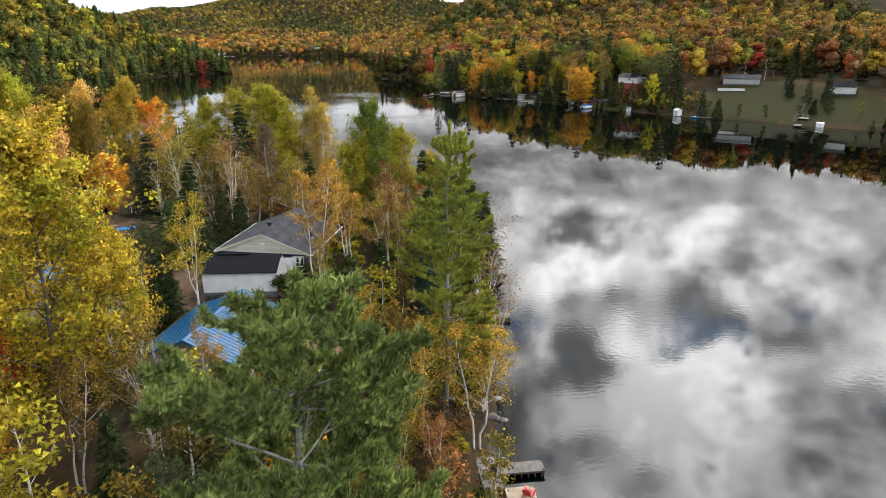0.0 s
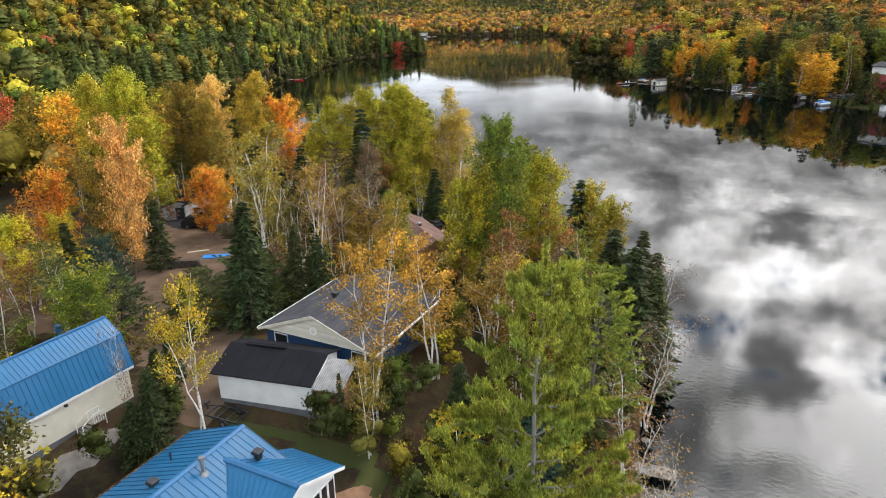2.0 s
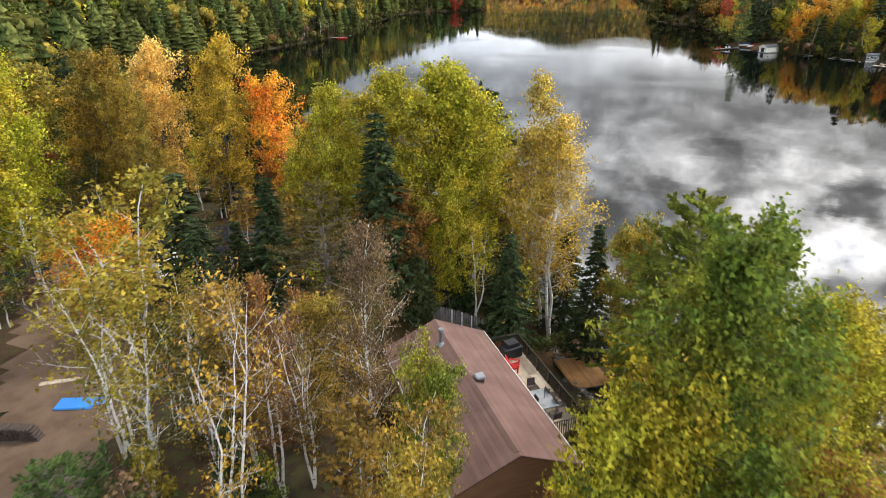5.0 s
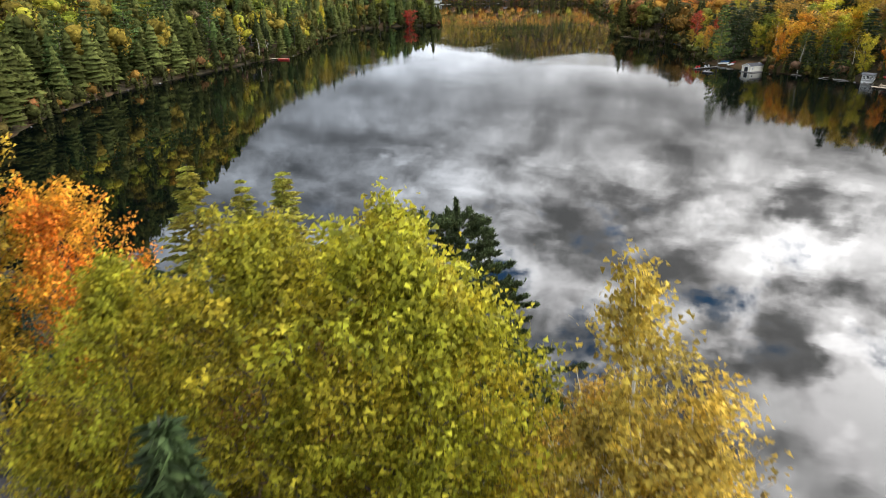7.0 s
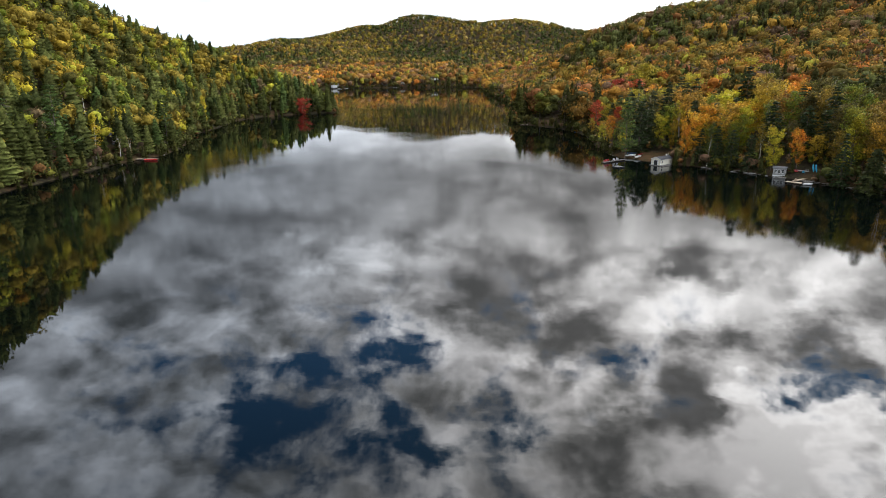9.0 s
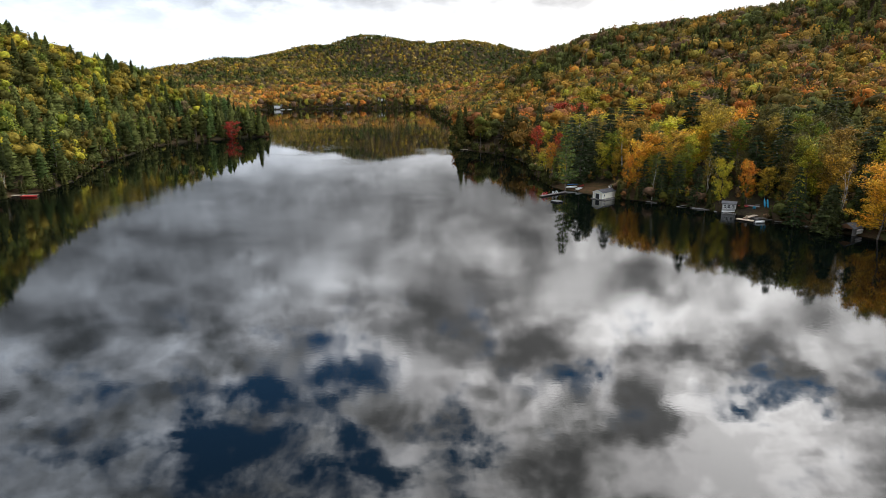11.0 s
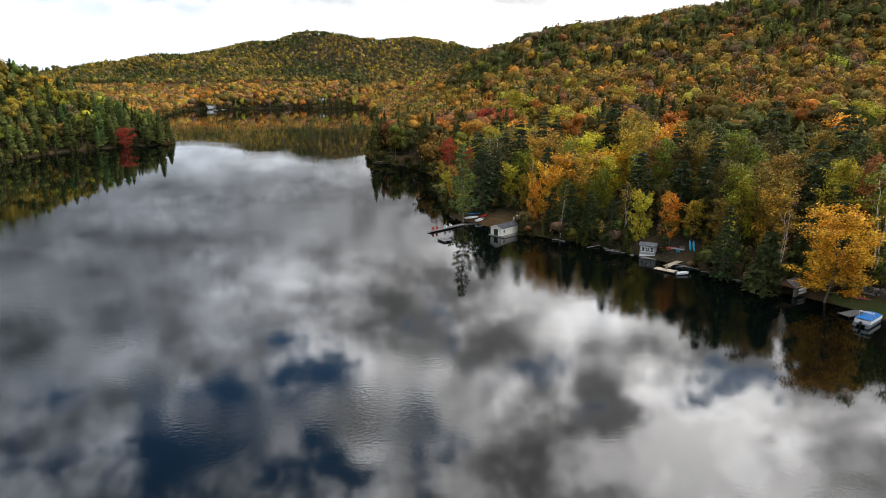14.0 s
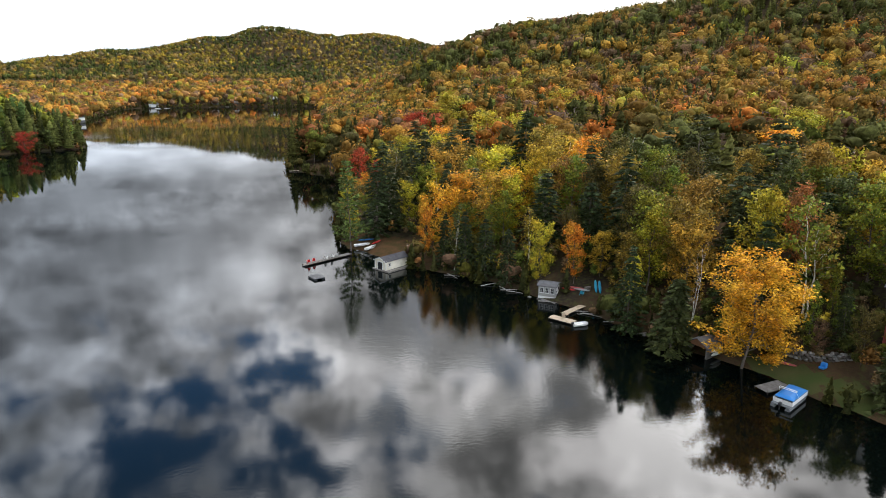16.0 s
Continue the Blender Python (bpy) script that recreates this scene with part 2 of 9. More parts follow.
SHADED_CANOPY = {
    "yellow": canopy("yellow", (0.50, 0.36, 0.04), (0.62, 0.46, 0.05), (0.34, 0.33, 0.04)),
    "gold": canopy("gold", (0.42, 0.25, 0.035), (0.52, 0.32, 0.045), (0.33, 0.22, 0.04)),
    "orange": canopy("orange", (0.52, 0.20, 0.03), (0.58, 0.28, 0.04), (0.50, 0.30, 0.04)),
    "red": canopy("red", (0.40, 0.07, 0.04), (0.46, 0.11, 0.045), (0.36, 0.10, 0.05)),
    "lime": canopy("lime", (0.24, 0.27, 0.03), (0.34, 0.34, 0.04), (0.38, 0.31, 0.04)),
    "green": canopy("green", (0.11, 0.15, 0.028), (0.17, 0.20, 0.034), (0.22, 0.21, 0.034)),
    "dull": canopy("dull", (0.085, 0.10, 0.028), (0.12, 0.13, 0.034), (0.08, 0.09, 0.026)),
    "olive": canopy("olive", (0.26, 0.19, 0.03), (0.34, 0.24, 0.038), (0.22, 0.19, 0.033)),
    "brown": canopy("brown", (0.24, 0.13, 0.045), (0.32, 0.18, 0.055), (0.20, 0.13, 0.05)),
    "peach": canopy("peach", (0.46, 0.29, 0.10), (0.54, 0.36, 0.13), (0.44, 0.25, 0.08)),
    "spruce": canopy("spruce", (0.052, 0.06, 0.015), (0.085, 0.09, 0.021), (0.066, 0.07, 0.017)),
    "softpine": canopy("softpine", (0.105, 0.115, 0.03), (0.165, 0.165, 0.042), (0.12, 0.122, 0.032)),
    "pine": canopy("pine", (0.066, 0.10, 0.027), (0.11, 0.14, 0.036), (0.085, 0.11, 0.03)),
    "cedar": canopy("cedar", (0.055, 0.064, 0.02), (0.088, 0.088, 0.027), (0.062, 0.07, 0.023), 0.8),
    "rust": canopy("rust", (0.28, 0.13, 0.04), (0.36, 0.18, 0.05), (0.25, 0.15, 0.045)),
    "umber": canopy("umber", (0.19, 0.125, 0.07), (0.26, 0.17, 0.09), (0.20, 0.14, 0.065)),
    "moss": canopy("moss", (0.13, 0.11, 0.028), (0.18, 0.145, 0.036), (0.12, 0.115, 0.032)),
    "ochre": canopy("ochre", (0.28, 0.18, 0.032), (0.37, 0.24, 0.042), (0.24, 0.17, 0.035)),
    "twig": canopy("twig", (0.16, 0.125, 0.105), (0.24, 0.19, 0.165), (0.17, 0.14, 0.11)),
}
BARK = surface("bark_grey_brown", (0.16, 0.13, 0.105), (0.07, 0.055, 0.045), 0.9, 2.0, 18.0, 0.5, stretch=(1, 1, 0.3))
BARK_GREY = surface("bark_dead_grey", (0.30, 0.275, 0.25), (0.17, 0.15, 0.135), 0.9, 2.0, 18.0, 0.4, stretch=(1, 1, 0.3))


def birch_bark():
    m, n = material("bark_birch_white")
    pos = n.add("ShaderNodeTexCoord")
    bands = n.noise(n.add("ShaderNodeMapping", {0: (pos, "Object"), 3: (1.2, 1.2, 5.5)}), 1.6, 4.0, 0.6)
    col = n.mix(n.span(bands, 0.56, 0.64), rgb(0.62, 0.58, 0.52), rgb(0.07, 0.055, 0.05))
    s = n.add("ShaderNodeBsdfPrincipled", {"Base Color": col, "Roughness": 0.7, "Specular IOR Level": 0.3})
    n.add("ShaderNodeOutputMaterial", {0: s})
    return m


BARK_BIRCH = birch_bark()


def water_material():
    """Still water; a breath of wind roughens the middle of the lake and the stretch beside the near shore."""
    m, n = material("lake_water")
    pos = n.add("ShaderNodeTexCoord")
    vec = (pos, "Object")
    at = n.add("ShaderNodeSeparateXYZ", {0: vec})
    small = n.noise(n.add("ShaderNodeMapping", {0: vec, 3: (1.0, 1.35, 1.0)}), 1.7, 3.0, 0.5)
    swell = n.noise(n.add("ShaderNodeMapping", {0: vec, 3: (0.7, 1.0, 1.0)}), 0.23, 2.0, 0.5)
    patch = n.span(n.noise(vec, 0.018, 3.0, 0.55), 0.46, 0.66)
    drift = n.math("ADD", (at, "Y"), n.math("MULTIPLY", n.math("SUBTRACT", n.noise(vec, 0.03, 2.0), 0.5), 60.0))
    middle = n.math("MULTIPLY", n.span(drift, 205.0, 262.0), n.span(drift, 330.0, 430.0, 1.0, 0.45))
    beside = n.math("MULTIPLY", n.span(drift, 150.0, 100.0), 0.8)
    wind = n.math("ADD", middle, beside)
    high = n.math("ADD", n.math("MULTIPLY", small, n.math("ADD", n.math("MULTIPLY", n.math("MULTIPLY", patch, wind), 0.03), 0.0012)), n.math("MULTIPLY", swell, 0.008))
    b = n.add("ShaderNodeBump", {"Strength": 1.0, "Distance": WAVE, "Height": high})
    deep = n.mix(n.span(n.noise(vec, 0.012, 3.0), 0.35, 0.65), rgb(0.0006, 0.0016, 0.0014), rgb(0.0009, 0.0018, 0.0014))
    s = n.add("ShaderNodeBsdfPrincipled", {"Base Color": deep, "Roughness": n.math("ADD", n.math("MULTIPLY", wind, 0.036), 0.012), "IOR": WATER_IOR, "Normal": b})
    n.add("ShaderNodeOutputMaterial", {0: s})
    return m


WAVE, WATER_IOR = 0.5, 1.34
WATER = water_material()


def ground_material():
    """Leaf litter under the trees, with grass, gravel and bare earth by noise; slopes show darker earth."""
    m, n = material("forest_floor")
    pos = n.add("ShaderNodeTexCoord")
    vec = (pos, "Object")
    a, b, c = n.noise(vec, 0.07, 5.0), n.noise(vec, 1.3, 5.0), n.noise(vec, 9.0, 4.0, 0.7)
    litter = n.mix(n.span(c, 0.35, 0.65), rgb(0.045, 0.028, 0.017), rgb(0.09, 0.052, 0.025))
    earth = n.mix(n.span(b, 0.4, 0.6), rgb(0.03, 0.022, 0.016), rgb(0.045, 0.036, 0.02))
    col = n.mix(n.span(a, 0.38, 0.6), litter, earth)
    grass = n.mix(c, rgb(0.035, 0.05, 0.014), rgb(0.06, 0.07, 0.02))
    col = n.mix(n.math("MULTIPLY", n.span(b, 0.5, 0.68), 0.6), col, grass)
    h = n.add("ShaderNodeBump", {"Strength": 0.6, "Distance": 0.12, "Height": c})
    s = n.add("ShaderNodeBsdfPrincipled", {"Base Color": col, "Roughness": 0.95, "Specular IOR Level": 0.05, "Normal": h})
    n.add("ShaderNodeOutputMaterial", {0: s})
    return m


FLOOR = ground_material()
GRAVEL = surface("gravel_with_leaves", (0.13, 0.088, 0.06), (0.075, 0.048, 0.031), 0.95, 0.6, 14.0, 0.5, spec=0.06)
ASPHALT = surface("worn_asphalt", (0.05, 0.05, 0.054), (0.032, 0.032, 0.034), 0.9, 0.5, 20.0, 0.3, spec=0.06)
LAWN = surface("lawn_grass", (0.034, 0.052, 0.013), (0.058, 0.055, 0.022), 0.95, 0.35, 9.0, 0.6, spec=0.06)
LAWN_DRY = surface("dry_lawn_with_leaves", (0.028, 0.032, 0.010), (0.046, 0.038, 0.017), 0.95, 0.12, 5.0, 0.5, spec=0.06)
LAWN_LEAFY = surface("leaf_strewn_lawn", (0.088, 0.044, 0.021), (0.040, 0.036, 0.014), 0.95, 0.5, 8.0, 0.6, spec=0.06)
SOIL = surface("garden_soil", (0.23, 0.135, 0.085), (0.14, 0.08, 0.05), 0.95, 1.2, 18.0, 0.5, spec=0.06)
STONE = surface("grey_stone", (0.24, 0.23, 0.21), (0.13, 0.12, 0.11), 0.9, 2.0, 16.0, 0.5, rnd=0.25)
ROCK = surface("bank_rock", (0.13, 0.11, 0.095), (0.065, 0.055, 0.048), 0.9, 1.0, 9.0, 0.6, rnd=0.3)
BLUE_METAL = surface("blue_metal_roofing", (0.010, 0.088, 0.19), (0.014, 0.105, 0.225), 0.42, 0.8, 30.0, 0.05, spec=0.30, rnd=0.05)
BLUE_TRIM = surface("blue_metal_trim", (0.014, 0.10, 0.23), (0.010, 0.08, 0.19), 0.4, 1.0, 30.0, 0.05, spec=0.5)
GREY_SHINGLE = surface("grey_shingles", (0.052, 0.051, 0.057), (0.035, 0.035, 0.04), 0.9, 0.8, 26.0, 0.4, spec=0.2)
BLACK_ROOF = surface("black_roofing_felt", (0.009, 0.009, 0.011), (0.015, 0.015, 0.018), 0.9, 0.8, 24.0, 0.3, spec=0.05)
BROWN_SHINGLE = surface("red_brown_shingles", (0.155, 0.085, 0.066), (0.105, 0.058, 0.046), 0.92, 0.5, 22.0, 0.4)
WHITE = surface("white_siding", (0.72, 0.71, 0.68), (0.60, 0.59, 0.56), 0.6, 1.0, 30.0, 0.05)
CREAM = surface("cream_siding", (0.60, 0.55, 0.44), (0.50, 0.46, 0.37), 0.65, 1.0, 30.0, 0.05)
NAVY = surface("navy_siding", (0.012, 0.04, 0.10), (0.016, 0.05, 0.12), 0.55, 1.0, 30.0, 0.05)
GREY_PAINT = surface("grey_siding", (0.36, 0.35, 0.33), (0.28, 0.27, 0.25), 0.65, 1.0, 30.0, 0.08)
DARK_GREY = surface("dark_grey_masonry", (0.12, 0.12, 0.13), (0.08, 0.08, 0.085), 0.85, 1.0, 20.0, 0.3)
CEDAR_WOOD = surface("cedar_siding", (0.26, 0.125, 0.06), (0.17, 0.08, 0.04), 0.7, 2.0, 22.0, 0.3, stretch=(0.3, 1, 6))
DECK_WOOD = surface("pale_deck_boards", (0.46, 0.37, 0.27), (0.33, 0.26, 0.19), 0.8, 1.5, 20.0, 0.3, stretch=(1, 1, 1))
NEW_WOOD = surface("orange_new_boards", (0.38, 0.19, 0.065), (0.28, 0.135, 0.045), 0.75, 1.5, 20.0, 0.3)
OLD_WOOD = surface("weathered_boards", (0.20, 0.18, 0.16), (0.115, 0.10, 0.09), 0.9, 1.5, 18.0, 0.4)
DARK_WOOD = surface("dark_wood", (0.06, 0.042, 0.032), (0.04, 0.028, 0.022), 0.8, 2.0, 20.0, 0.3)
TAN = surface("tan_panel_siding", (0.38, 0.26, 0.12), (0.30, 0.20, 0.09), 0.75, 1.0, 20.0, 0.1)
BLACK = surface("black_plastic", (0.012, 0.012, 0.013), (0.022, 0.022, 0.024), 0.45, 2.0, 30.0, 0.1)
RED = surface("red_plastic", (0.50, 0.025, 0.022), (0.40, 0.018, 0.018), 0.4, 2.0, 30.0, 0.05)
BLUE = surface("blue_plastic", (0.02, 0.16, 0.46), (0.03, 0.20, 0.52), 0.45, 2.0, 30.0, 0.1)
TURQ = surface("turquoise_plastic", (0.03, 0.32, 0.48), (0.03, 0.26, 0.40), 0.45, 2.0, 30.0, 0.05)
METAL = surface("galvanised_metal", (0.22, 0.225, 0.23), (0.15, 0.155, 0.16), 0.55, 2.0, 30.0, 0.05, metal=0.4)
GUNMETAL = surface("dark_metal", (0.035, 0.035, 0.038), (0.05, 0.05, 0.052), 0.45, 2.0, 30.0, 0.05, metal=0.5)
CAR_BLACK = surface("black_car_paint", (0.008, 0.008, 0.009), (0.012, 0.012, 0.014), 0.14, 1.0, 30.0, 0.0, spec=0.6)
CAR_SILVER = surface("silver_car_paint", (0.45, 0.46, 0.47), (0.40, 0.41, 0.42), 0.2, 1.0, 30.0, 0.0, metal=0.6, spec=0.6)
PINK = surface("faded_red_canoe", (0.36, 0.075, 0.07), (0.30, 0.06, 0.055), 0.5, 2.0, 30.0, 0.05)


def glass_material():
    m, n = material("window_glass")
    s = n.add("ShaderNodeBsdfPrincipled", {"Base Color": rgb(0.012, 0.014, 0.016), "Roughness": 0.06, "Specular IOR Level": 0.6})
    n.add("ShaderNodeOutputMaterial", {0: s})
    return m


GLASS = glass_material()

# ---- mesh helpers ----
def smooth(a, b, x):
    t = np.clip((np.asarray(x, float) - a) / (b - a), 0, 1)
    return t * t * (3 - 2 * t)


def raw_mesh(name, verts, faces, mats, index=None, shade=False, normals=None):
    """A mesh from arrays: faces is one array of triangles or of quads, or a list of such arrays; normals: one a vertex, for soft crowns."""
    groups = [np.asarray(f, np.int32) for f in (faces if isinstance(faces, list) else [faces]) if len(f)]
    me = bpy.data.meshes.new(name)
    verts = np.asarray(verts, np.float32)
    me.vertices.add(len(verts))
    me.vertices.foreach_set("co", verts.ravel())
    sizes = np.concatenate([np.full(len(g), g.shape[1], np.int32) for g in groups])
    loops = np.concatenate([g.ravel() for g in groups])
    me.loops.add(len(loops))
    me.loops.foreach_set("vertex_index", loops)
    me.polygons.add(len(sizes))
    me.polygons.foreach_set("loop_start", np.concatenate([[0], np.cumsum(sizes)[:-1]]).astype(np.int32))
    if index is not None:
        me.polygons.foreach_set("material_index", np.asarray(index, np.int32))
    if shade or normals is not None:
        me.polygons.foreach_set("use_smooth", np.ones(len(sizes), bool))
    for m in mats if isinstance(mats, (list, tuple)) else [mats]:
        me.materials.append(m)
    me.update(calc_edges=True)
    if normals is not None:
        me.normals_split_custom_set_from_vertices(np.asarray(normals, np.float32))
    return me


def face_out(tris, out, soft):
    """Turns leaves to face out of their crown and gives each a normal that leans that way."""
    out = out / (np.linalg.norm(out, axis=1, keepdims=True) + 1e-9)
    nf = np.cross(tris[:, 1] - tris[:, 0], tris[:, 2] - tris[:, 0])
    nf /= np.linalg.norm(nf, axis=1, keepdims=True) + 1e-12
    turn = (nf * out).sum(1) < 0
    tris = np.where(turn[:, None, None], tris[:, ::-1], tris)
    nf = np.where(turn[:, None], -nf, nf)
    n = nf * (1 - soft) + out * soft
    return tris, n / (np.linalg.norm(n, axis=1, keepdims=True) + 1e-9)


class Form:
    """Collects boxes, prisms and tubes into one mesh."""

    def __init__(self):
        self.v, self.f = [], []

    def add(self, verts, faces):
        k = len(self.v)
        self.v += [tuple(p) for p in verts]
        self.f += [tuple(i + k for i in f) for f in faces]
        return self

    def box(self, x0, y0, z0, x1, y1, z1, m=None, ch=0.0):
        """A box between two corners; ch: width of the worn edge."""
        if ch:
            bm = bmesh.new()
            bmesh.ops.create_cube(bm, size=1.0)
            bmesh.ops.scale(bm, vec=(x1 - x0, y1 - y0, z1 - z0), verts=bm.verts)
            bmesh.ops.translate(bm, vec=((x0 + x1) / 2, (y0 + y1) / 2, (z0 + z1) / 2), verts=bm.verts)
            bmesh.ops.bevel(bm, geom=bm.edges[:], offset=ch, segments=1, affect="EDGES", profile=0.5)
            bm.verts.index_update()
            p, f = [v.co.copy() for v in bm.verts], [[v.index for v in q.verts] for q in bm.faces]
            bm.free()
        else:
            p = [Vector((x, y, z)) for z in (z0, z1) for y in (y0, y1) for x in (x0, x1)]
            f = [(0, 2, 3, 1), (4, 5, 7, 6), (0, 1, 5, 4), (2, 6, 7, 3), (0, 4, 6, 2), (1, 3, 7, 5)]
        return self.add([m @ q for q in p] if m else p, f)

    def slab(self, quad, thick):
        """A plate with the four corners given as its top, and a thickness downwards along its normal."""
        a, b, c, d = (Vector(q) for q in quad)
        nrm = (b - a).cross(d - a).normalized()
        nrm = nrm if nrm.z >= 0 else -nrm
        low = [q - nrm * thick for q in (a, b, c, d)]
        return self.add([a, b, c, d, *low], [(0, 1, 2, 3), (7, 6, 5, 4), (0, 4, 5, 1), (1, 5, 6, 2), (2, 6, 7, 3), (3, 7, 4, 0)])

    def prism(self, outline, lo, hi, m=None):
        """An outline in the x-z plane drawn along y from lo to hi."""
        n = len(outline)
        p = [Vector((x, lo, z)) for x, z in outline] + [Vector((x, hi, z)) for x, z in outline]
        f = [tuple(range(n)), tuple(range(2 * n - 1, n - 1, -1))] + [(i, i + n, (i + 1) % n + n, (i + 1) % n) for i in range(n)]
        return self.add([m @ q for q in p] if m else p, f)

    def tube(self, path, radii, sides=8, cap=True):
        path = [Vector(p) for p in path]
        k, ring = len(self.v), []
        for i, p in enumerate(path):
            d = (path[min(i + 1, len(path) - 1)] - path[max(i - 1, 0)]).normalized()
            a = d.orthogonal().normalized() if abs(d.z) < 0.99 else Vector((1, 0, 0))
            b = d.cross(a).normalized()
            r = radii[i] if hasattr(radii, "__len__") else radii
            ring += [p + (a * math.cos(t) + b * math.sin(t)) * r for t in (2 * math.pi * j / sides for j in range(sides))]
        f = [(i * sides + j, i * sides + (j + 1) % sides, (i + 1) * sides + (j + 1) % sides, (i + 1) * sides + j) for i in range(len(path) - 1) for j in range(sides)]
        if cap:
            f += [tuple(range(sides - 1, -1, -1)), tuple((len(path) - 1) * sides + j for j in range(sides))]
        return self.add(ring, f)

    def mesh(self, name, mat, shade=False):
        me = bpy.data.meshes.new(name)
        me.from_pydata([tuple(p) for p in self.v], [], self.f)
        bm = bmesh.new()
        bm.from_mesh(me)
        bmesh.ops.recalc_face_normals(bm, faces=bm.faces[:])
        bm.to_mesh(me)
        bm.free()
        if shade:
            me.polygons.foreach_set("use_smooth", np.ones(len(me.polygons), bool))
        me.materials.append(mat)
        return me


def part(name, form, mat, parent=None, label="", shade=False):
    """Links one mesh object, under a thing or a part where parent is given."""
    me = form if isinstance(form, bpy.types.Mesh) else form.mesh(name, mat, shade)
    ob = new(name, me)
    if parent:
        ob.parent = parent
    if label:
        ob["label"] = label
    return ob


def thing(name, m, label, category, group="", kind=""):
    """An empty at the base of a thing, which carries its parts."""
    ob = new(name)
    ob.empty_display_size = 0.3
    ob.matrix_basis = m
    return tagged(ob, label, category, group, kind)


# ---- the lake's outline, the lie of the land ----
NEAR_SHORE = [(330, -420), (60, -260), (8, -120), (4, -40), (4.5, 0), (6.5, 30), (8, 46), (9.8, 62), (11.8, 84), (10.8, 97), (5, 104), (-5, 104), (-12, 110), (-18, 119), (-27, 128), (-40, 135), (-56, 137.5), (-75, 140), (-108, 150), (-140, 185)]
LEFT_SHORE = [(-160, 223), (-170, 252), (-173, 278), (-173, 311), (-174, 343), (-170, 380), (-188, 430), (-199, 460), (-206, 509), (-214, 540), (-212, 570), (-199, 592), (-180, 612), (-168, 621), (-172, 640), (-205, 690), (-262, 790), (-276, 852), (-320, 1000), (-358, 1177)]
FAR_SHORE = [(-319, 1192), (-237, 1240), (-106, 1236), (-80, 1150), (-65, 990), (-36, 790), (-28, 690), (-24, 600), (-27, 556), (-20, 520), (-4, 500), (8, 474), (14, 430), (12, 412), (16, 380), (23, 368), (35, 355)]
RIGHT_SHORE = [(49, 344), (58, 334), (68, 322), (74, 311), (80, 303), (85, 297), (88, 290), (93, 282), (101, 274), (114, 255), (132, 243), (147, 226), (168, 208), (235, 170), (330, 100), (420, -60), (430, -260)]


def round_off(points, per=5):
    """A closed smooth line through the points."""
    p = np.array(points, float)
    a, b, c, d = (np.roll(p, s, 0) for s in (1, 0, -1, -2))
    out = []
    for i in range(len(p)):
        for k in range(per):
            t = k / per
            out.append(0.5 * (2 * b[i] + (c[i] - a[i]) * t + (2 * a[i] - 5 * b[i] + 4 * c[i] - d[i]) * t**2 + (3 * b[i] - a[i] - 3 * c[i] + d[i]) * t**3))
    return np.array(out)


SHORE = round_off(NEAR_SHORE + LEFT_SHORE + FAR_SHORE + RIGHT_SHORE)
rng = np.random.default_rng(5)
SHORE += rng.normal(0, 0.35, SHORE.shape)


def inland(x, y):
    """Metres from the shore, above nought on land."""
    x, y = np.atleast_1d(np.asarray(x, float)), np.atleast_1d(np.asarray(y, float))
    best, odd = np.full(x.shape, 1e18), np.zeros(x.shape, bool)
    for (ax, ay), (bx, by) in zip(SHORE, np.roll(SHORE, -1, 0)):
        dx, dy = bx - ax, by - ay
        t = np.clip(((x - ax) * dx + (y - ay) * dy) / (dx * dx + dy * dy + 1e-9), 0, 1)
        best = np.minimum(best, (x - ax - t * dx) ** 2 + (y - ay - t * dy) ** 2)
        if ay != by:
            odd ^= ((ay > y) != (by > y)) & (x < (bx - ax) * (y - ay) / (by - ay) + ax)
    return np.where(odd, -1, 1) * np.sqrt(best)


RIGHT_RIDGE = [(60, 1290, 26), (110, 1120, 38), (160, 1010, 54), (210, 940, 70), (280, 885, 80), (400, 830, 92), (600, 780, 110), (900, 640, 116)]
FAR_RIDGE = [(-1300, 1560, 0), (-800, 1715, 8), (-740, 1737, 26), (-670, 1760, 50), (-570, 1804, 70), (-452, 1949, 106), (-370, 1960, 104), (-280, 2018, 139), (-190, 2030, 125), (-30, 2040, 126), (55, 2040, 106), (160, 2030, 96), (600, 2000, 100)]
LEFT_RIDGE = [(-360, -60, 100), (-345, 130, 98), (-330, 300, 92), (-300, 440, 80), (-282, 540, 58), (-268, 640, 27)]
RANGE = [(-2600, 1500, 55), (-1700, 2300, 62), (-900, 2700, 48)]


def ridge(line, wide, x, y):
    h = np.zeros(x.shape)
    for (ax, ay, az), (bx, by, bz) in zip(line, line[1:]):
        dx, dy = bx - ax, by - ay
        t = np.clip(((x - ax) * dx + (y - ay) * dy) / (dx * dx + dy * dy), 0, 1)
        far = np.hypot(x - ax - t * dx, y - ay - t * dy)
        h = np.maximum(h, (az + (bz - az) * t) * np.exp(-((far / wide) ** 2)))
    return h


def wobble(x, y, size, seed=0.0):
    s = seed * 1.7
    return (np.sin(x / size + 1.3 * np.sin(y / size * 0.7 + s) + s) + np.sin(y / size * 1.1 + 1.7 * np.sin(x / size * 0.6 - s) + 2 * s)) / 2


def bump_at(x, y, cx, cy, r, h):
    return h * np.exp(-(((x - cx) ** 2 + (y - cy) ** 2) / (r * r)))


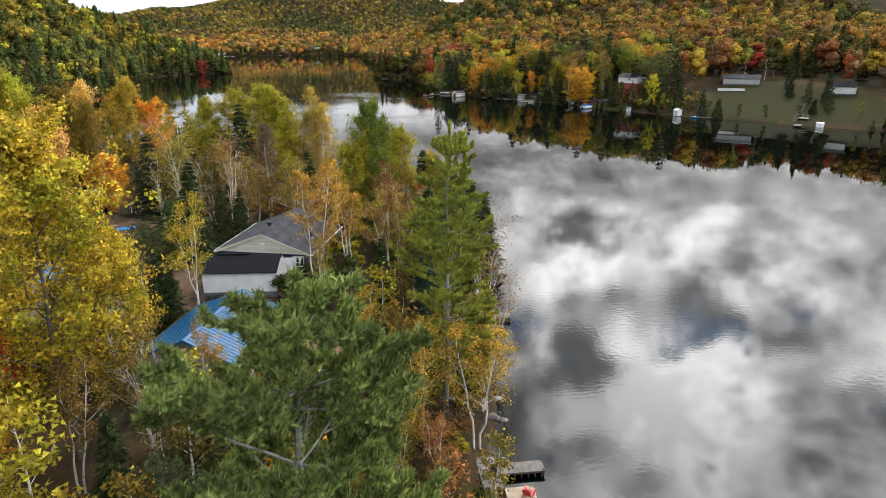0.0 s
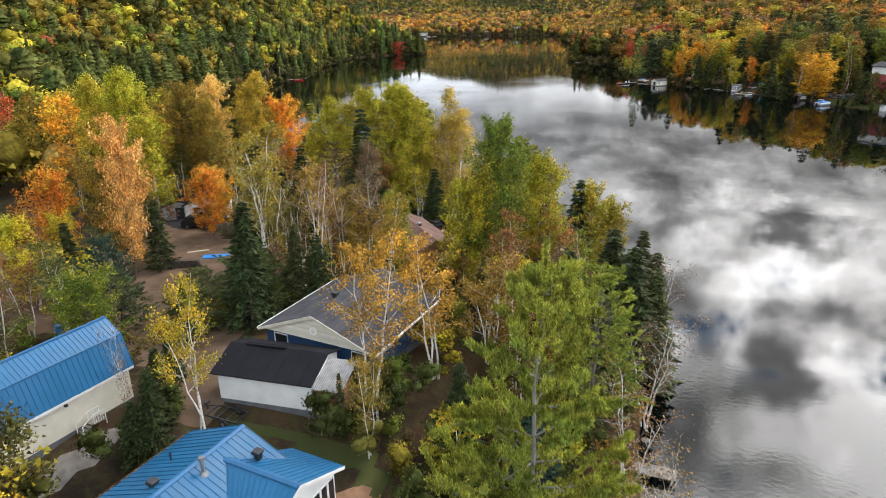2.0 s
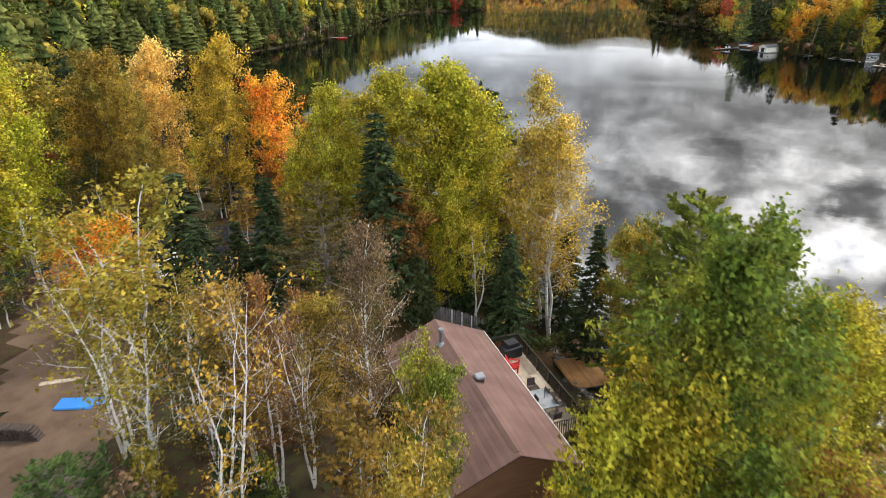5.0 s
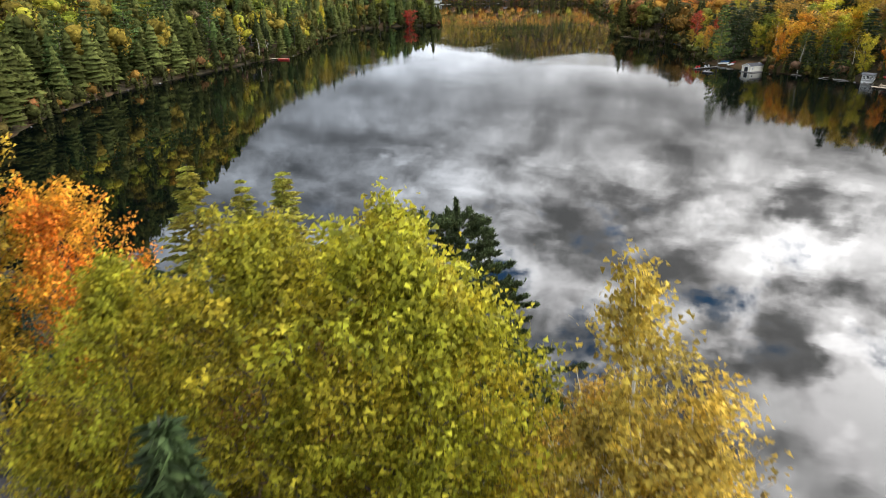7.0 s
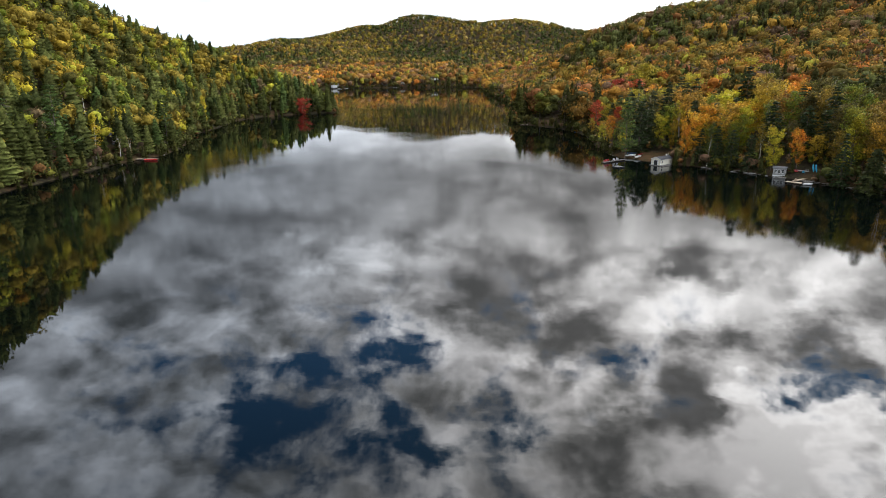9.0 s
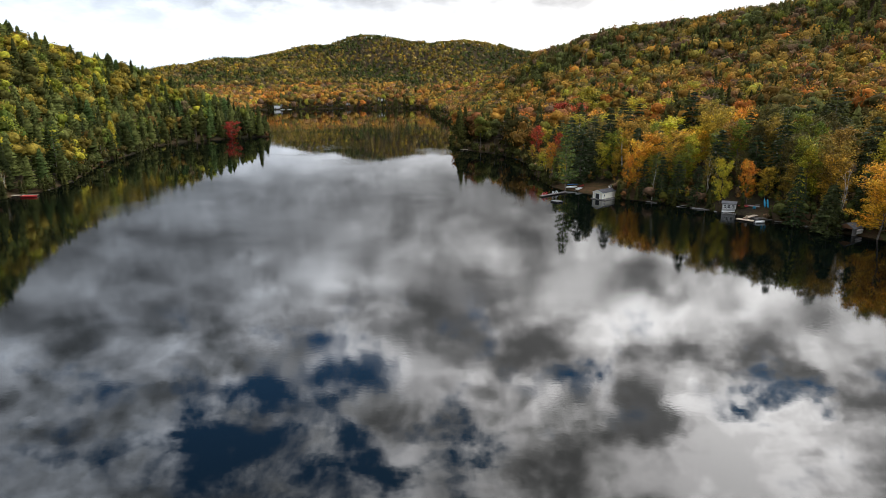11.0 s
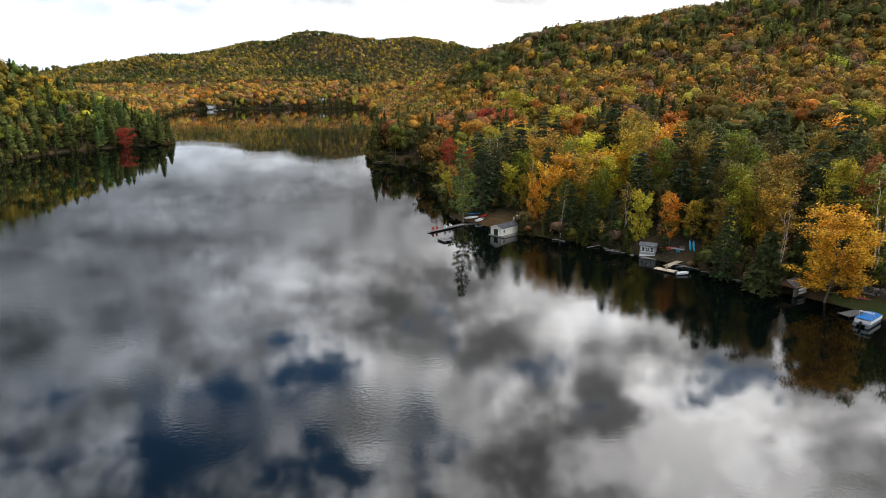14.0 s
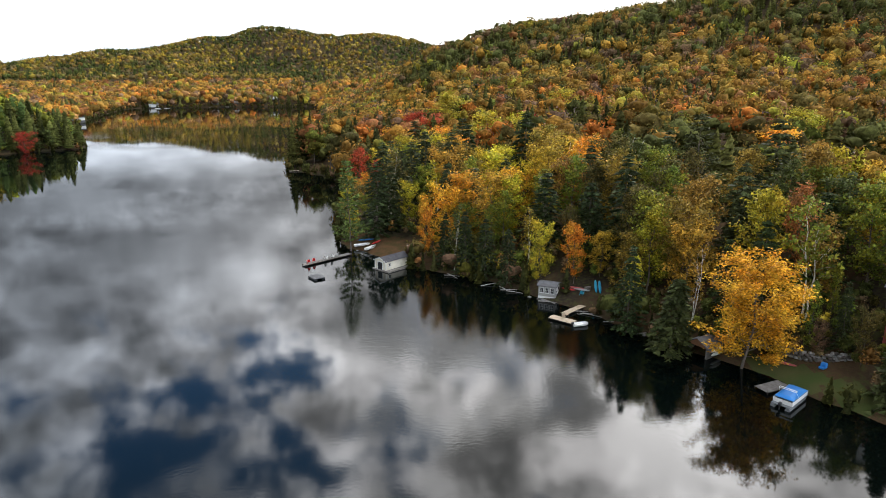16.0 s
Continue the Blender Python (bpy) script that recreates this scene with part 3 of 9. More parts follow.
def ground(x, y):
    """Height of the land; below nought in the lake."""
    x, y = np.atleast_1d(np.asarray(x, float)), np.atleast_1d(np.asarray(y, float))
    d = inland(x, y)
    home = smooth(30, 0, x - 15) * smooth(60, 0, y - 130) * smooth(-230, -90, x)
    near = 0.25 + 5.0 * smooth(0, 17, d) + bump_at(x, y, -15.5, 59, 9.5, 2.3) + bump_at(x, y, -30, 70, 18, 0.8) + bump_at(x, y, -29, 48, 8.5, 1.9) + 0.12 * wobble(x, y, 3.1)
    near = near - 1.6 * smooth(112, 132, y) - 0.9 * smooth(86, 112, y)
    near = np.where(d > 0, np.maximum(near, 0.15 + 0.1 * d), near)
    slope = np.where(x > 60, 0.27, np.where(x < -140, 0.30, 0.15))
    other = 0.3 + slope * np.minimum(d, 42) + 0.09 * np.clip(d - 42, 0, 140)
    hills = ridge(RIGHT_RIDGE, 165, x, y) + ridge(LEFT_RIDGE, 105, x, y) + ridge(FAR_RIDGE, 270, x, y) + ridge(RANGE, 500, x, y)
    other = other + hills * smooth(10, 120, d) * (1 + 0.10 * wobble(x, y, 60, 1)) + smooth(20, 120, d) * (2.5 * wobble(x, y, 23, 2) + 4.0 * wobble(x, y, 71, 3))
    land = home * near + (1 - home) * other
    bed = -0.25 + 0.35 * np.maximum(d, -14)
    return np.where(d > 0, land, bed)


def lines(parts):
    """Grid lines from stretches of (end, step)."""
    out = [parts[0][0]]
    for (a, _), (b, step) in zip(parts, parts[1:]):
        out += list(np.linspace(a, b, max(2, int(round((b - a) / step)) + 1))[1:])
    return np.array(out)


gx = lines([(-3200, 0), (-1300, 120), (-500, 40), (-230, 9), (-90, 5), (20, 1.8), (60, 6), (190, 5), (420, 12), (900, 40), (3200, 150)])
gy = lines([(-1500, 0), (-300, 100), (-40, 13), (0, 5), (145, 1.8), (230, 6), (380, 5.5), (660, 9), (1300, 20), (2200, 45), (4200, 160)])
XX, YY = np.meshgrid(gx, gy)
ZZ = ground(XX.ravel(), YY.ravel())
nx, ny = len(gx), len(gy)
ids = np.arange(nx * ny).reshape(ny, nx)
quads = np.stack([ids[:-1, :-1], ids[:-1, 1:], ids[1:, 1:], ids[1:, :-1]], -1).reshape(-1, 4)
tagged(new("ground", raw_mesh("ground", np.stack([XX.ravel(), YY.ravel(), ZZ], -1), quads, FLOOR, shade=True)), "forest floor with leaf litter rising to wooded hills", "ground", kind="structure")
tagged(new("water", raw_mesh("water", [(-700, -500, 0), (700, -500, 0), (700, 1400, 0), (-700, 1400, 0)], np.array([[0, 1, 2, 3]]), WATER)), "calm dark lake water mirroring a cloudy sky", "water", kind="structure")


def lie(x, y):
    """Height of the ground's sheet, read from its grid."""
    x, y = np.atleast_1d(np.asarray(x, float)), np.atleast_1d(np.asarray(y, float))
    i, j = np.clip(np.searchsorted(gx, x) - 1, 0, nx - 2), np.clip(np.searchsorted(gy, y) - 1, 0, ny - 2)
    u, v = (x - gx[i]) / (gx[i + 1] - gx[i]), (y - gy[j]) / (gy[j + 1] - gy[j])
    z = ZZ.reshape(ny, nx)
    return (z[j, i] * (1 - u) + z[j, i + 1] * u) * (1 - v) + (z[j + 1, i] * (1 - u) + z[j + 1, i + 1] * u) * v


def gz(x, y):
    return float(lie(x, y)[0])


def apron(name, outline, lift, mat, label, category="ground", step=1.2):
    """A patch of other ground laid over the land, following it, inside an outline of points."""
    p = round_off(outline, 4)
    x0, y0 = p.min(0)
    x1, y1 = p.max(0)
    ax, ay = np.arange(x0, x1 + step, step), np.arange(y0, y1 + step, step)
    mx, my = np.meshgrid(ax, ay)

    def inside(x, y):
        odd = np.zeros(x.shape, bool)
        for (sx, sy), (tx, ty) in zip(p, np.roll(p, -1, 0)):
            if sy != ty:
                odd ^= ((sy > y) != (ty > y)) & (x < (tx - sx) * (y - sy) / (ty - sy) + sx)
        return odd

    keep = inside(mx.ravel(), my.ravel())
    z = lie(mx.ravel(), my.ravel()) + np.where(keep, lift, -0.12)
    k = np.arange(mx.size).reshape(mx.shape)
    q = np.stack([k[:-1, :-1], k[:-1, 1:], k[1:, 1:], k[1:, :-1]], -1).reshape(-1, 4)
    q = q[keep[q].any(1)]
    used, q = np.unique(q, return_inverse=True)
    v = np.stack([mx.ravel(), my.ravel(), z], -1)[used]
    return tagged(new(name, raw_mesh(name, v, q.reshape(-1, 4), mat, shade=True)), label, category, kind="structure")


apron("driveway", [(-90, 92), (-72, 74), (-56, 62), (-44, 60), (-33, 58), (-24, 50), (-20.5, 49.5), (-21, 56), (-27, 66), (-33, 74), (-37, 84), (-44, 90), (-52, 93), (-58, 92), (-48, 82), (-47, 72), (-56, 72), (-72, 86)], 0.06, GRAVEL, "gravel driveway strewn with fallen leaves", "driveway")
apron("road", [(-66, 96), (-58, 93), (-50, 91), (-43, 104), (-43, 113), (-49, 116), (-58, 108)], 0.07, ASPHALT, "asphalt parking area with fallen leaves", "road")
apron("lawn", [(-64, 131), (-50, 137), (-43, 134.5), (-46, 129), (-56, 126)], 0.05, LAWN, "green lawn by the water", "lawn")
apron("yard", [(-38, 86), (-24, 84), (-22, 96), (-14, 99.5), (-12, 103), (-20, 104), (-30, 100), (-40, 95)], 0.05, LAWN_LEAFY, "leaf-strewn lawn round the brown-roofed cottage", "lawn")
apron("grass_bank", [(-12.5, 50.8), (-7, 50.5), (-6.4, 46), (-7.5, 43.5), (-9, 48.3), (-14, 49.5), (-20, 50), (-18, 51.8)], 0.05, LAWN, "grass between the blue-roofed house and the shed", "lawn")
apron("hillside_lawn", [(122, 250), (147, 229), (172, 211), (186, 232), (176, 258), (160, 284), (140, 276), (128, 262)], 0.06, LAWN_DRY, "sloping mown lawn under two houses", "lawn", 2.5)
apron("shore_lawn", [(16, 379), (30, 361), (37, 356), (42, 366), (30, 378), (20, 388)], 0.05, LAWN_LEAFY, "small lawn by the boathouse", "lawn")
apron("shore_grass", [(83.5, 299.5), (90.5, 287), (95, 280.6), (100.5, 275.2), (104, 278), (98, 286), (94.5, 291), (87.6, 301)], 0.05, LAWN, "grassy strip of shore beside the pontoon boat", "lawn")

# ---- trees ----
def tubes(paths, sides):
    """Tapered tubes for many branches at once: paths of (points, radii)."""
    vs, fs, k = [], [], 0
    for pts, radii, n in paths:
        pts = np.asarray(pts, float)
        d = np.gradient(pts, axis=0)
        d /= np.linalg.norm(d, axis=1, keepdims=True) + 1e-9
        ref = np.where(np.abs(d[:, 2:3]) > 0.9, (1.0, 0, 0), (0, 0, 1.0))
        a = np.cross(d, ref)
        a /= np.linalg.norm(a, axis=1, keepdims=True) + 1e-9
        b = np.cross(d, a)
        t = np.arange(n) * 2 * np.pi / n
        ring = pts[:, None] + np.asarray(radii)[:, None, None] * (a[:, None] * np.cos(t)[None, :, None] + b[:, None] * np.sin(t)[None, :, None])
        m = len(pts)
        i = np.arange(m - 1)[:, None] * n + np.arange(n)[None]
        j = np.arange(m - 1)[:, None] * n + (np.arange(n)[None] + 1) % n
        fs.append(np.stack([i, j, j + n, i + n], -1).reshape(-1, 4) + k)
        vs.append(ring.reshape(-1, 3))
        k += m * n
    return np.concatenate(vs), np.concatenate(fs)


def leaves(g, at, size, wide=0.6, up=0.25, along=None):
    """A pointed leaf at each place, turned at random, or lying along given ways."""
    n = len(at)
    if along is None:
        along = g.normal(0, 1, (n, 3))
        along[:, 2] -= up
    along = along / (np.linalg.norm(along, axis=1, keepdims=True) + 1e-9)
    side = np.cross(along, g.normal(0, 1, (n, 3)))
    side /= np.linalg.norm(side, axis=1, keepdims=True) + 1e-9
    s = (size * g.uniform(0.65, 1.25, n))[:, None]
    v = np.stack([at - along * s * 0.3 - side * s * wide * 0.6, at - along * s * 0.3 + side * s * wide * 0.6, at + along * s * 0.7], 1).reshape(-1, 3)
    return v, np.arange(3 * n).reshape(-1, 3)


def limb(g, start, way, length, rise, bits=5, wander=0.12):
    """A bent branch that turns upwards (rise) on its way."""
    pts, p, w = [np.array(start, float)], np.array(start, float), np.array(way, float)
    for _ in range(bits - 1):
        w = w + g.normal(0, wander, 3) + (0, 0, rise / bits)
        w /= np.linalg.norm(w)
        p = p + w * length / (bits - 1)
        pts.append(p)
    return np.array(pts)


def broadleaf(seed, h, r, base, count, leaf, stems=1, limbs=22, shape="oval", sag=0.55, thick=1.0, tuft=0.42, lean=0.0, twigs=5):
    """Trunk and limbs, and leaves in clusters about the twigs. Returns the wood's and the leaves' arrays."""
    g = np.random.default_rng(seed)
    wood, spots = [], []
    for s in range(stems):
        a = g.uniform(0, 6.28)
        foot = np.array([math.cos(a), math.sin(a), 0]) * (0.22 * (stems > 1))
        top = h * (1 if s == 0 else g.uniform(0.75, 0.95))
        tip = np.array([math.cos(a), math.sin(a), 0]) * r * (0.45 if stems > 1 else 0.08 + lean)
        u = np.linspace(0, 1, 9)[:, None]
        trunk = foot + tip * u**1.4 + np.array([0, 0, 1]) * u * top + np.cumsum(g.normal(0, 0.012 * h, (9, 3)), 0) * (1, 1, 0)
        rad = thick * h * 0.0105 * (1 - 0.9 * np.linspace(0, 1, 9)) / stems**0.35
        wood.append((trunk, rad, 7))
        for i in range(limbs // stems):
            t = base + (0.97 - base) * ((i + g.uniform(0, 1)) / (limbs // stems))
            k = t * 8
            o = trunk[int(k)] + (trunk[min(8, int(k) + 1)] - trunk[int(k)]) * (k % 1)
            q = (t - base) / (1 - base)
            if shape == "oval":
                w = math.sin(math.pi * min(1, 0.16 + 0.84 * q) ** 0.9) ** 0.7
            elif shape == "round":
                w = math.sqrt(max(0.05, 1 - (1.7 * q - 0.85) ** 2))
            elif shape == "flame":
                w = (1 - q) ** 0.8 * 1.05 + 0.12
            else:
                w = 0.35 + 0.75 * q
            length = r * max(0.22, w) * g.uniform(0.72, 1.15)
            az = i * 2.4 + g.uniform(-0.6, 0.6)
            el = g.uniform(0.3, 0.8) + 0.35 * q
            way = np.array([math.cos(az) * math.cos(el), math.sin(az) * math.cos(el), math.sin(el)])
            path = limb(g, o, way, length, 0.35)
            r0 = max(0.012, float(np.interp(t, np.linspace(0, 1, 9), rad)) * 0.5)
            wood.append((path, r0 * np.linspace(1, 0.25, 5), 4))
            for _ in range(twigs):
                j = g.uniform(1.0, 3.8)
                b = path[int(j)] + (path[int(j) + 1] - path[int(j)]) * (j % 1)
                w2 = way * 0.5 + g.normal(0, 0.6, 3) + (0, 0, 0.15)
                twig = limb(g, b, w2 / np.linalg.norm(w2), length * g.uniform(0.3, 0.55), 0.25, 4)
                wood.append((twig, r0 * 0.42 * np.linspace(1, 0.3, 4), 3))
                spots += list(twig[1:])
            spots += list(path[2:])
    spots = np.array(spots)
    pick = g.integers(0, len(spots), count)
    off = g.normal(0, tuft, (count, 3)) * (1, 1, 0.8)
    at = spots[pick] + off
    v, f = leaves(g, at, leaf, 0.74, sag * 0.5)
    bunch = off / (np.linalg.norm(off, axis=1, keepdims=True) + 1e-9) + (0, 0, 0.35)
    return tubes(wood, 4), (v, f, bunch)


def conifer(seed, h, r, base, whorls, per, sprays, size, droop=0.25, wide=0.22, ragged=0.25, power=0.85, rise=0.0):
    """A spruce or fir: tiers of drooping boughs clad in sprays."""
    g = np.random.default_rng(seed)
    u = np.linspace(0, 1, 7)[:, None]
    trunk = np.array([0, 0, h]) * u + g.normal(0, 0.006 * h, (7, 3)) * (1, 1, 0)
    wood, at, way = [(trunk, h * 0.011 * (1 - 0.93 * np.linspace(0, 1, 7)), 6)], [], []
    for i in range(whorls):
        t = base + (0.985 - base) * (i + g.uniform(0, 0.9)) / whorls
        reach = r * ((1 - t) / (1 - base)) ** power * g.uniform(1 - ragged, 1 + ragged * 0.6) + 0.12
        for k in range(per):
            az = k * 6.283 / per + i * 1.1 + g.uniform(-0.5, 0.5)
            far = reach * g.uniform(0.75, 1.1)
            d = np.array([math.cos(az), math.sin(az), rise + g.uniform(-0.05, 0.2)])
            o = np.array([0, 0, t * h])
            s = np.linspace(0, 1, 4)[:, None]
            path = o + d * far * s + np.array([0, 0, -droop * far]) * s**1.6
            if k % 3 == 0:
                wood.append((path, (0.010 + 0.012 * far) * np.linspace(1, 0.25, 4), 3))
            m = max(3, int(sprays * (0.35 + 0.65 * far / r)))
            q = np.sqrt(g.uniform(0.05, 1.0, m))
            pos = o + d * far * q[:, None] + np.array([0, 0, -droop * far]) * q[:, None] ** 1.6
            turn = np.where(g.uniform(0, 1, m) < 0.5, -1, 1) * g.uniform(0.25, 1.1, m)
            ca, sa = np.cos(az + turn), np.sin(az + turn)
            at.append(pos + g.normal(0, 0.03 * far, (m, 3)))
            way.append(np.stack([ca, sa, g.uniform(-0.55, 0.15, m)], -1))
    at, way = np.concatenate(at), np.concatenate(way)
    v, f = leaves(g, at, size, wide, 0, way)
    return tubes(wood, 4), (v, f)


def white_pine(seed, h, r, base, tiers, per, tufts, needle, blades=12, stub=0.0):
    """A tall pine: uneven level boughs that carry brushes of long needles on their outer parts."""
    g = np.random.default_rng(seed)
    u = np.linspace(0, 1, 10)[:, None]
    trunk = np.array([0, 0, h]) * u + np.cumsum(g.normal(0, 0.006 * h, (10, 3)), 0) * (1, 1, 0)
    wood, at, way = [(trunk, h * 0.0135 * (1 - 0.92 * np.linspace(0, 1, 10)), 8)], [], []
    for i in range(tiers):
        t = base + (0.98 - base) * (i + g.uniform(-0.3, 0.3)) / tiers
        t = min(0.985, max(0.12, t))
        k = t * 9
        o = trunk[int(k)] + (trunk[min(9, int(k) + 1)] - trunk[int(k)]) * (k % 1)
        q = max(0.0, (t - base) / (1 - base))
        reach = r * (0.55 + 0.9 * math.sin(math.pi * min(1, 0.25 + 0.7 * q))) * (1 - 0.62 * q**1.6) / 1.2
        for b in range(per):
            az = b * 6.283 / per + i * 0.9 + g.uniform(-0.5, 0.5)
            far = reach * g.uniform(0.6, 1.05)
            el = -0.06 + 0.42 * q + g.uniform(-0.08, 0.12)
            path = limb(g, o, (math.cos(az) * math.cos(el), math.sin(az) * math.cos(el), math.sin(el)), far, 0.16, 6, 0.06)
            wood.append((path, (0.010 + 0.009 * far) * np.linspace(1, 0.2, 6), 4))
            if g.uniform(0, 1) < stub:
                continue
            subs = [path]
            for _ in range(5):
                j = g.uniform(1.2, 4.6)
                a0 = path[int(j)] + (path[int(j) + 1] - path[int(j)]) * (j % 1)
                turn = g.choice((-1, 1)) * g.uniform(0.5, 1.0)
                w2 = (math.cos(az + turn), math.sin(az + turn), math.sin(el) + g.uniform(-0.03, 0.14))
                sub = limb(g, a0, np.array(w2) / np.linalg.norm(w2), far * g.uniform(0.26, 0.48), 0.15, 4, 0.06)
                wood.append((sub, (0.008 + 0.007 * far) * np.linspace(1, 0.3, 4), 3))
                subs.append(sub)
            m = max(4, int(tufts * far / r))
            for _ in range(m):
                line = subs[g.integers(0, len(subs))]
                e = len(line) - 1
                j = e * (1 - abs(g.normal(0, 0.40)))
                j = min(max(j, e * 0.16), e - 0.01)
                at.append(line[int(j)] + (line[int(j) + 1] - line[int(j)]) * (j % 1) + g.normal(0, 0.05, 3))
                way.append(line[int(j) + 1] - line[int(j)])
    for _ in range(int(tufts * 0.5)):  # the leader's own needles
        j = 9 * (1 - abs(g.normal(0, 0.10)))
        j = min(max(j, 6.0), 8.99)
        a = g.uniform(0, 6.283)
        at.append(trunk[int(j)] + (trunk[int(j) + 1] - trunk[int(j)]) * (j % 1))
        way.append(np.array([math.cos(a), math.sin(a), 0.4]))
    at, way = np.array(at), np.array(way)
    way = way / np.linalg.norm(way, axis=1, keepdims=True) + (0, 0, 0.55)
    at, way = np.repeat(at, blades, 0), np.repeat(way, blades, 0) + g.normal(0, 0.75, (len(at) * blades, 3))
    v, f = leaves(g, at, needle, 0.23, 0, way)
    return tubes(wood, 4), (v, f)


KINDS = {}


def kind(name, bark, arrays):
    """Keeps a grown tree as two meshes that many trees share."""
    (wv, wf), (lv, lf, *bunch) = arrays
    tris = lv.reshape(-1, 3, 3)
    mid = tris.mean(1)
    low, tip = np.percentile(mid[:, 2], (4, 100))
    cone = name.replace("far_", "") in ("spruce", "cedar", "larch", "pine", "young_pine", "dead_pine", "white_pine")
    up = np.full(len(mid), 1.2) if cone else (mid[:, 2] - low - 0.4 * (tip - low)) * 0.8
    out = np.stack([mid[:, 0], mid[:, 1], up], -1)
    if bunch:
        out = out / (np.linalg.norm(out, axis=1, keepdims=True) + 1e-9) * 0.7 + bunch[0]
    tris, n = face_out(tris, out, 0.22 if cone else 0.5)
    lv, normals = tris.reshape(-1, 3), np.repeat(n, 3, 0)
    KINDS.setdefault(name, []).append((raw_mesh(name + "_wood", wv, wf, bark, shade=True), raw_mesh(name + "_crown", lv, lf, LEAF["green"], normals=normals), float(lv[:, 2].max())))


for s in (1, 2, 3):
    kind("poplar", BARK, broadleaf(s, 20, 5.6, 0.20, 30000, 0.22, 1, 44, "oval", tuft=0.34, twigs=5))
    kind("birch", BARK_BIRCH, broadleaf(10 + s, 16, 3.3, 0.36, 4800, 0.19, 2 + (s > 1), 26, "oval", tuft=0.30, twigs=4))
    kind("maple", BARK, broadleaf(20 + s, 14, 5.0, 0.14, 15000, 0.25, 1, 36, "round", tuft=0.34, twigs=4))
    kind("spruce", BARK, conifer(40 + s, 15, 3.0, 0.06, 36, 7, 24, 0.64, wide=0.36))
    kind("shrub", BARK, broadleaf(60 + s, 3.0, 1.8, 0.06, 820, 0.25, 2, 6, "round", tuft=0.36, twigs=1))
for s in (1, 2):
    kind("full_birch", BARK_BIRCH, broadleaf(15 + s, 20, 3.9, 0.30, 13000, 0.17, 2, 44, "oval", tuft=0.32, twigs=6))
    kind("aspen", BARK_BIRCH, broadleaf(30 + s, 18, 2.5, 0.20, 7000, 0.26, 1, 28, "flame", tuft=0.48, twigs=3))
    kind("bare_birch", BARK_BIRCH, broadleaf(50 + s, 16, 3.6, 0.30, 1300, 0.20, 3, 40, "fan", tuft=0.40))
    kind("sapling", BARK_BIRCH, broadleaf(70 + s, 7, 1.4, 0.22, 950, 0.23, 1, 10, "oval", tuft=0.34, twigs=1))
    kind("young_pine", BARK, white_pine(80 + s, 9, 2.9, 0.08, 15, 6, 32, 0.34, 7))
    kind("larch", BARK, conifer(90 + s, 15, 3.2, 0.08, 36, 7, 38, 0.42, 0.12, 0.42, 0.3, 0.85, 0.15))
    kind("cedar", BARK, conifer(100 + s, 9, 2.1, 0.02, 36, 8, 20, 0.55, 0.35, 0.5, 0.12, 0.7))
kind("pine", BARK, white_pine(85, 25, 5.0, 0.26, 17, 6, 90, 0.40, 8))
kind("pine", BARK, white_pine(86, 21, 4.8, 0.30, 15, 6, 90, 0.40, 8))
kind("white_pine", BARK_GREY, white_pine(87, 21, 5.2, 0.24, 20, 7, 380, 0.29, 9))
kind("white_pine", BARK_GREY, white_pine(89, 21, 5.2, 0.20, 17, 6, 420, 0.31, 9))
kind("dead_pine", BARK, white_pine(88, 17, 3.8, 0.16, 20, 6, 60, 0.32, 8, 0.25))
for s in (1, 2, 3):
    kind("far_maple", BARK, broadleaf(200 + s, 14, 4.9, 0.12, 3600, 0.38, 1, 22, "round", tuft=0.46, twigs=2))
    kind("far_poplar", BARK, broadleaf(210 + s, 18, 3.9, 0.20, 2400, 0.42, 1, 14, "oval", tuft=0.58, twigs=1))
    kind("far_spruce", BARK, conifer(220 + s, 17, 3.9, 0.03, 28, 7, 14, 0.80, 0.30, 0.50, 0.40, 0.72))
    kind("far_birch", BARK_BIRCH, broadleaf(230 + s, 15, 3.0, 0.30, 800, 0.42, 2, 16, "oval", tuft=0.45, twigs=2))
kind("far_pine", BARK, conifer(240, 22, 4.6, 0.12, 22, 6, 20, 0.9, 0.0, 0.42, 0.5, 0.6, 0.18))
kind("far_cedar", BARK, conifer(250, 9, 2.8, 0.02, 24, 8, 12, 0.75, 0.35, 0.55, 0.1, 0.6))
kind("far_bare", BARK_BIRCH, broadleaf(260, 15, 3.4, 0.30, 160, 0.35, 2, 24, "fan", tuft=0.4, twigs=3))

SHOWN = {"far_maple": "maple", "far_poplar": "poplar", "far_spruce": "spruce", "far_birch": "birch", "far_pine": "pine", "far_cedar": "cedar", "far_bare": "bare birch", "bare_birch": "bare birch", "young_pine": "young pine", "dead_pine": "half-dead pine", "white_pine": "white pine", "full_birch": "birch"}
HUE = {"yellow": "bright yellow", "gold": "golden", "orange": "orange", "red": "red", "lime": "yellow-green", "green": "green", "dull": "dull green", "olive": "olive-yellow", "brown": "brownish", "peach": "pale orange", "spruce": "dark green", "bluespruce": "blue-green", "pine": "green", "pinegold": "yellowish green", "cedar": "olive-green", "larch": "yellow-green", "twig": "leafless", "brightpine": "fresh green", "rust": "rust-brown", "umber": "grey-brown", "moss": "dull olive", "ochre": "ochre", "pale": "pale gold", "amber": "amber-gold", "softpine": "grey-green"}
turner = random.Random(11)


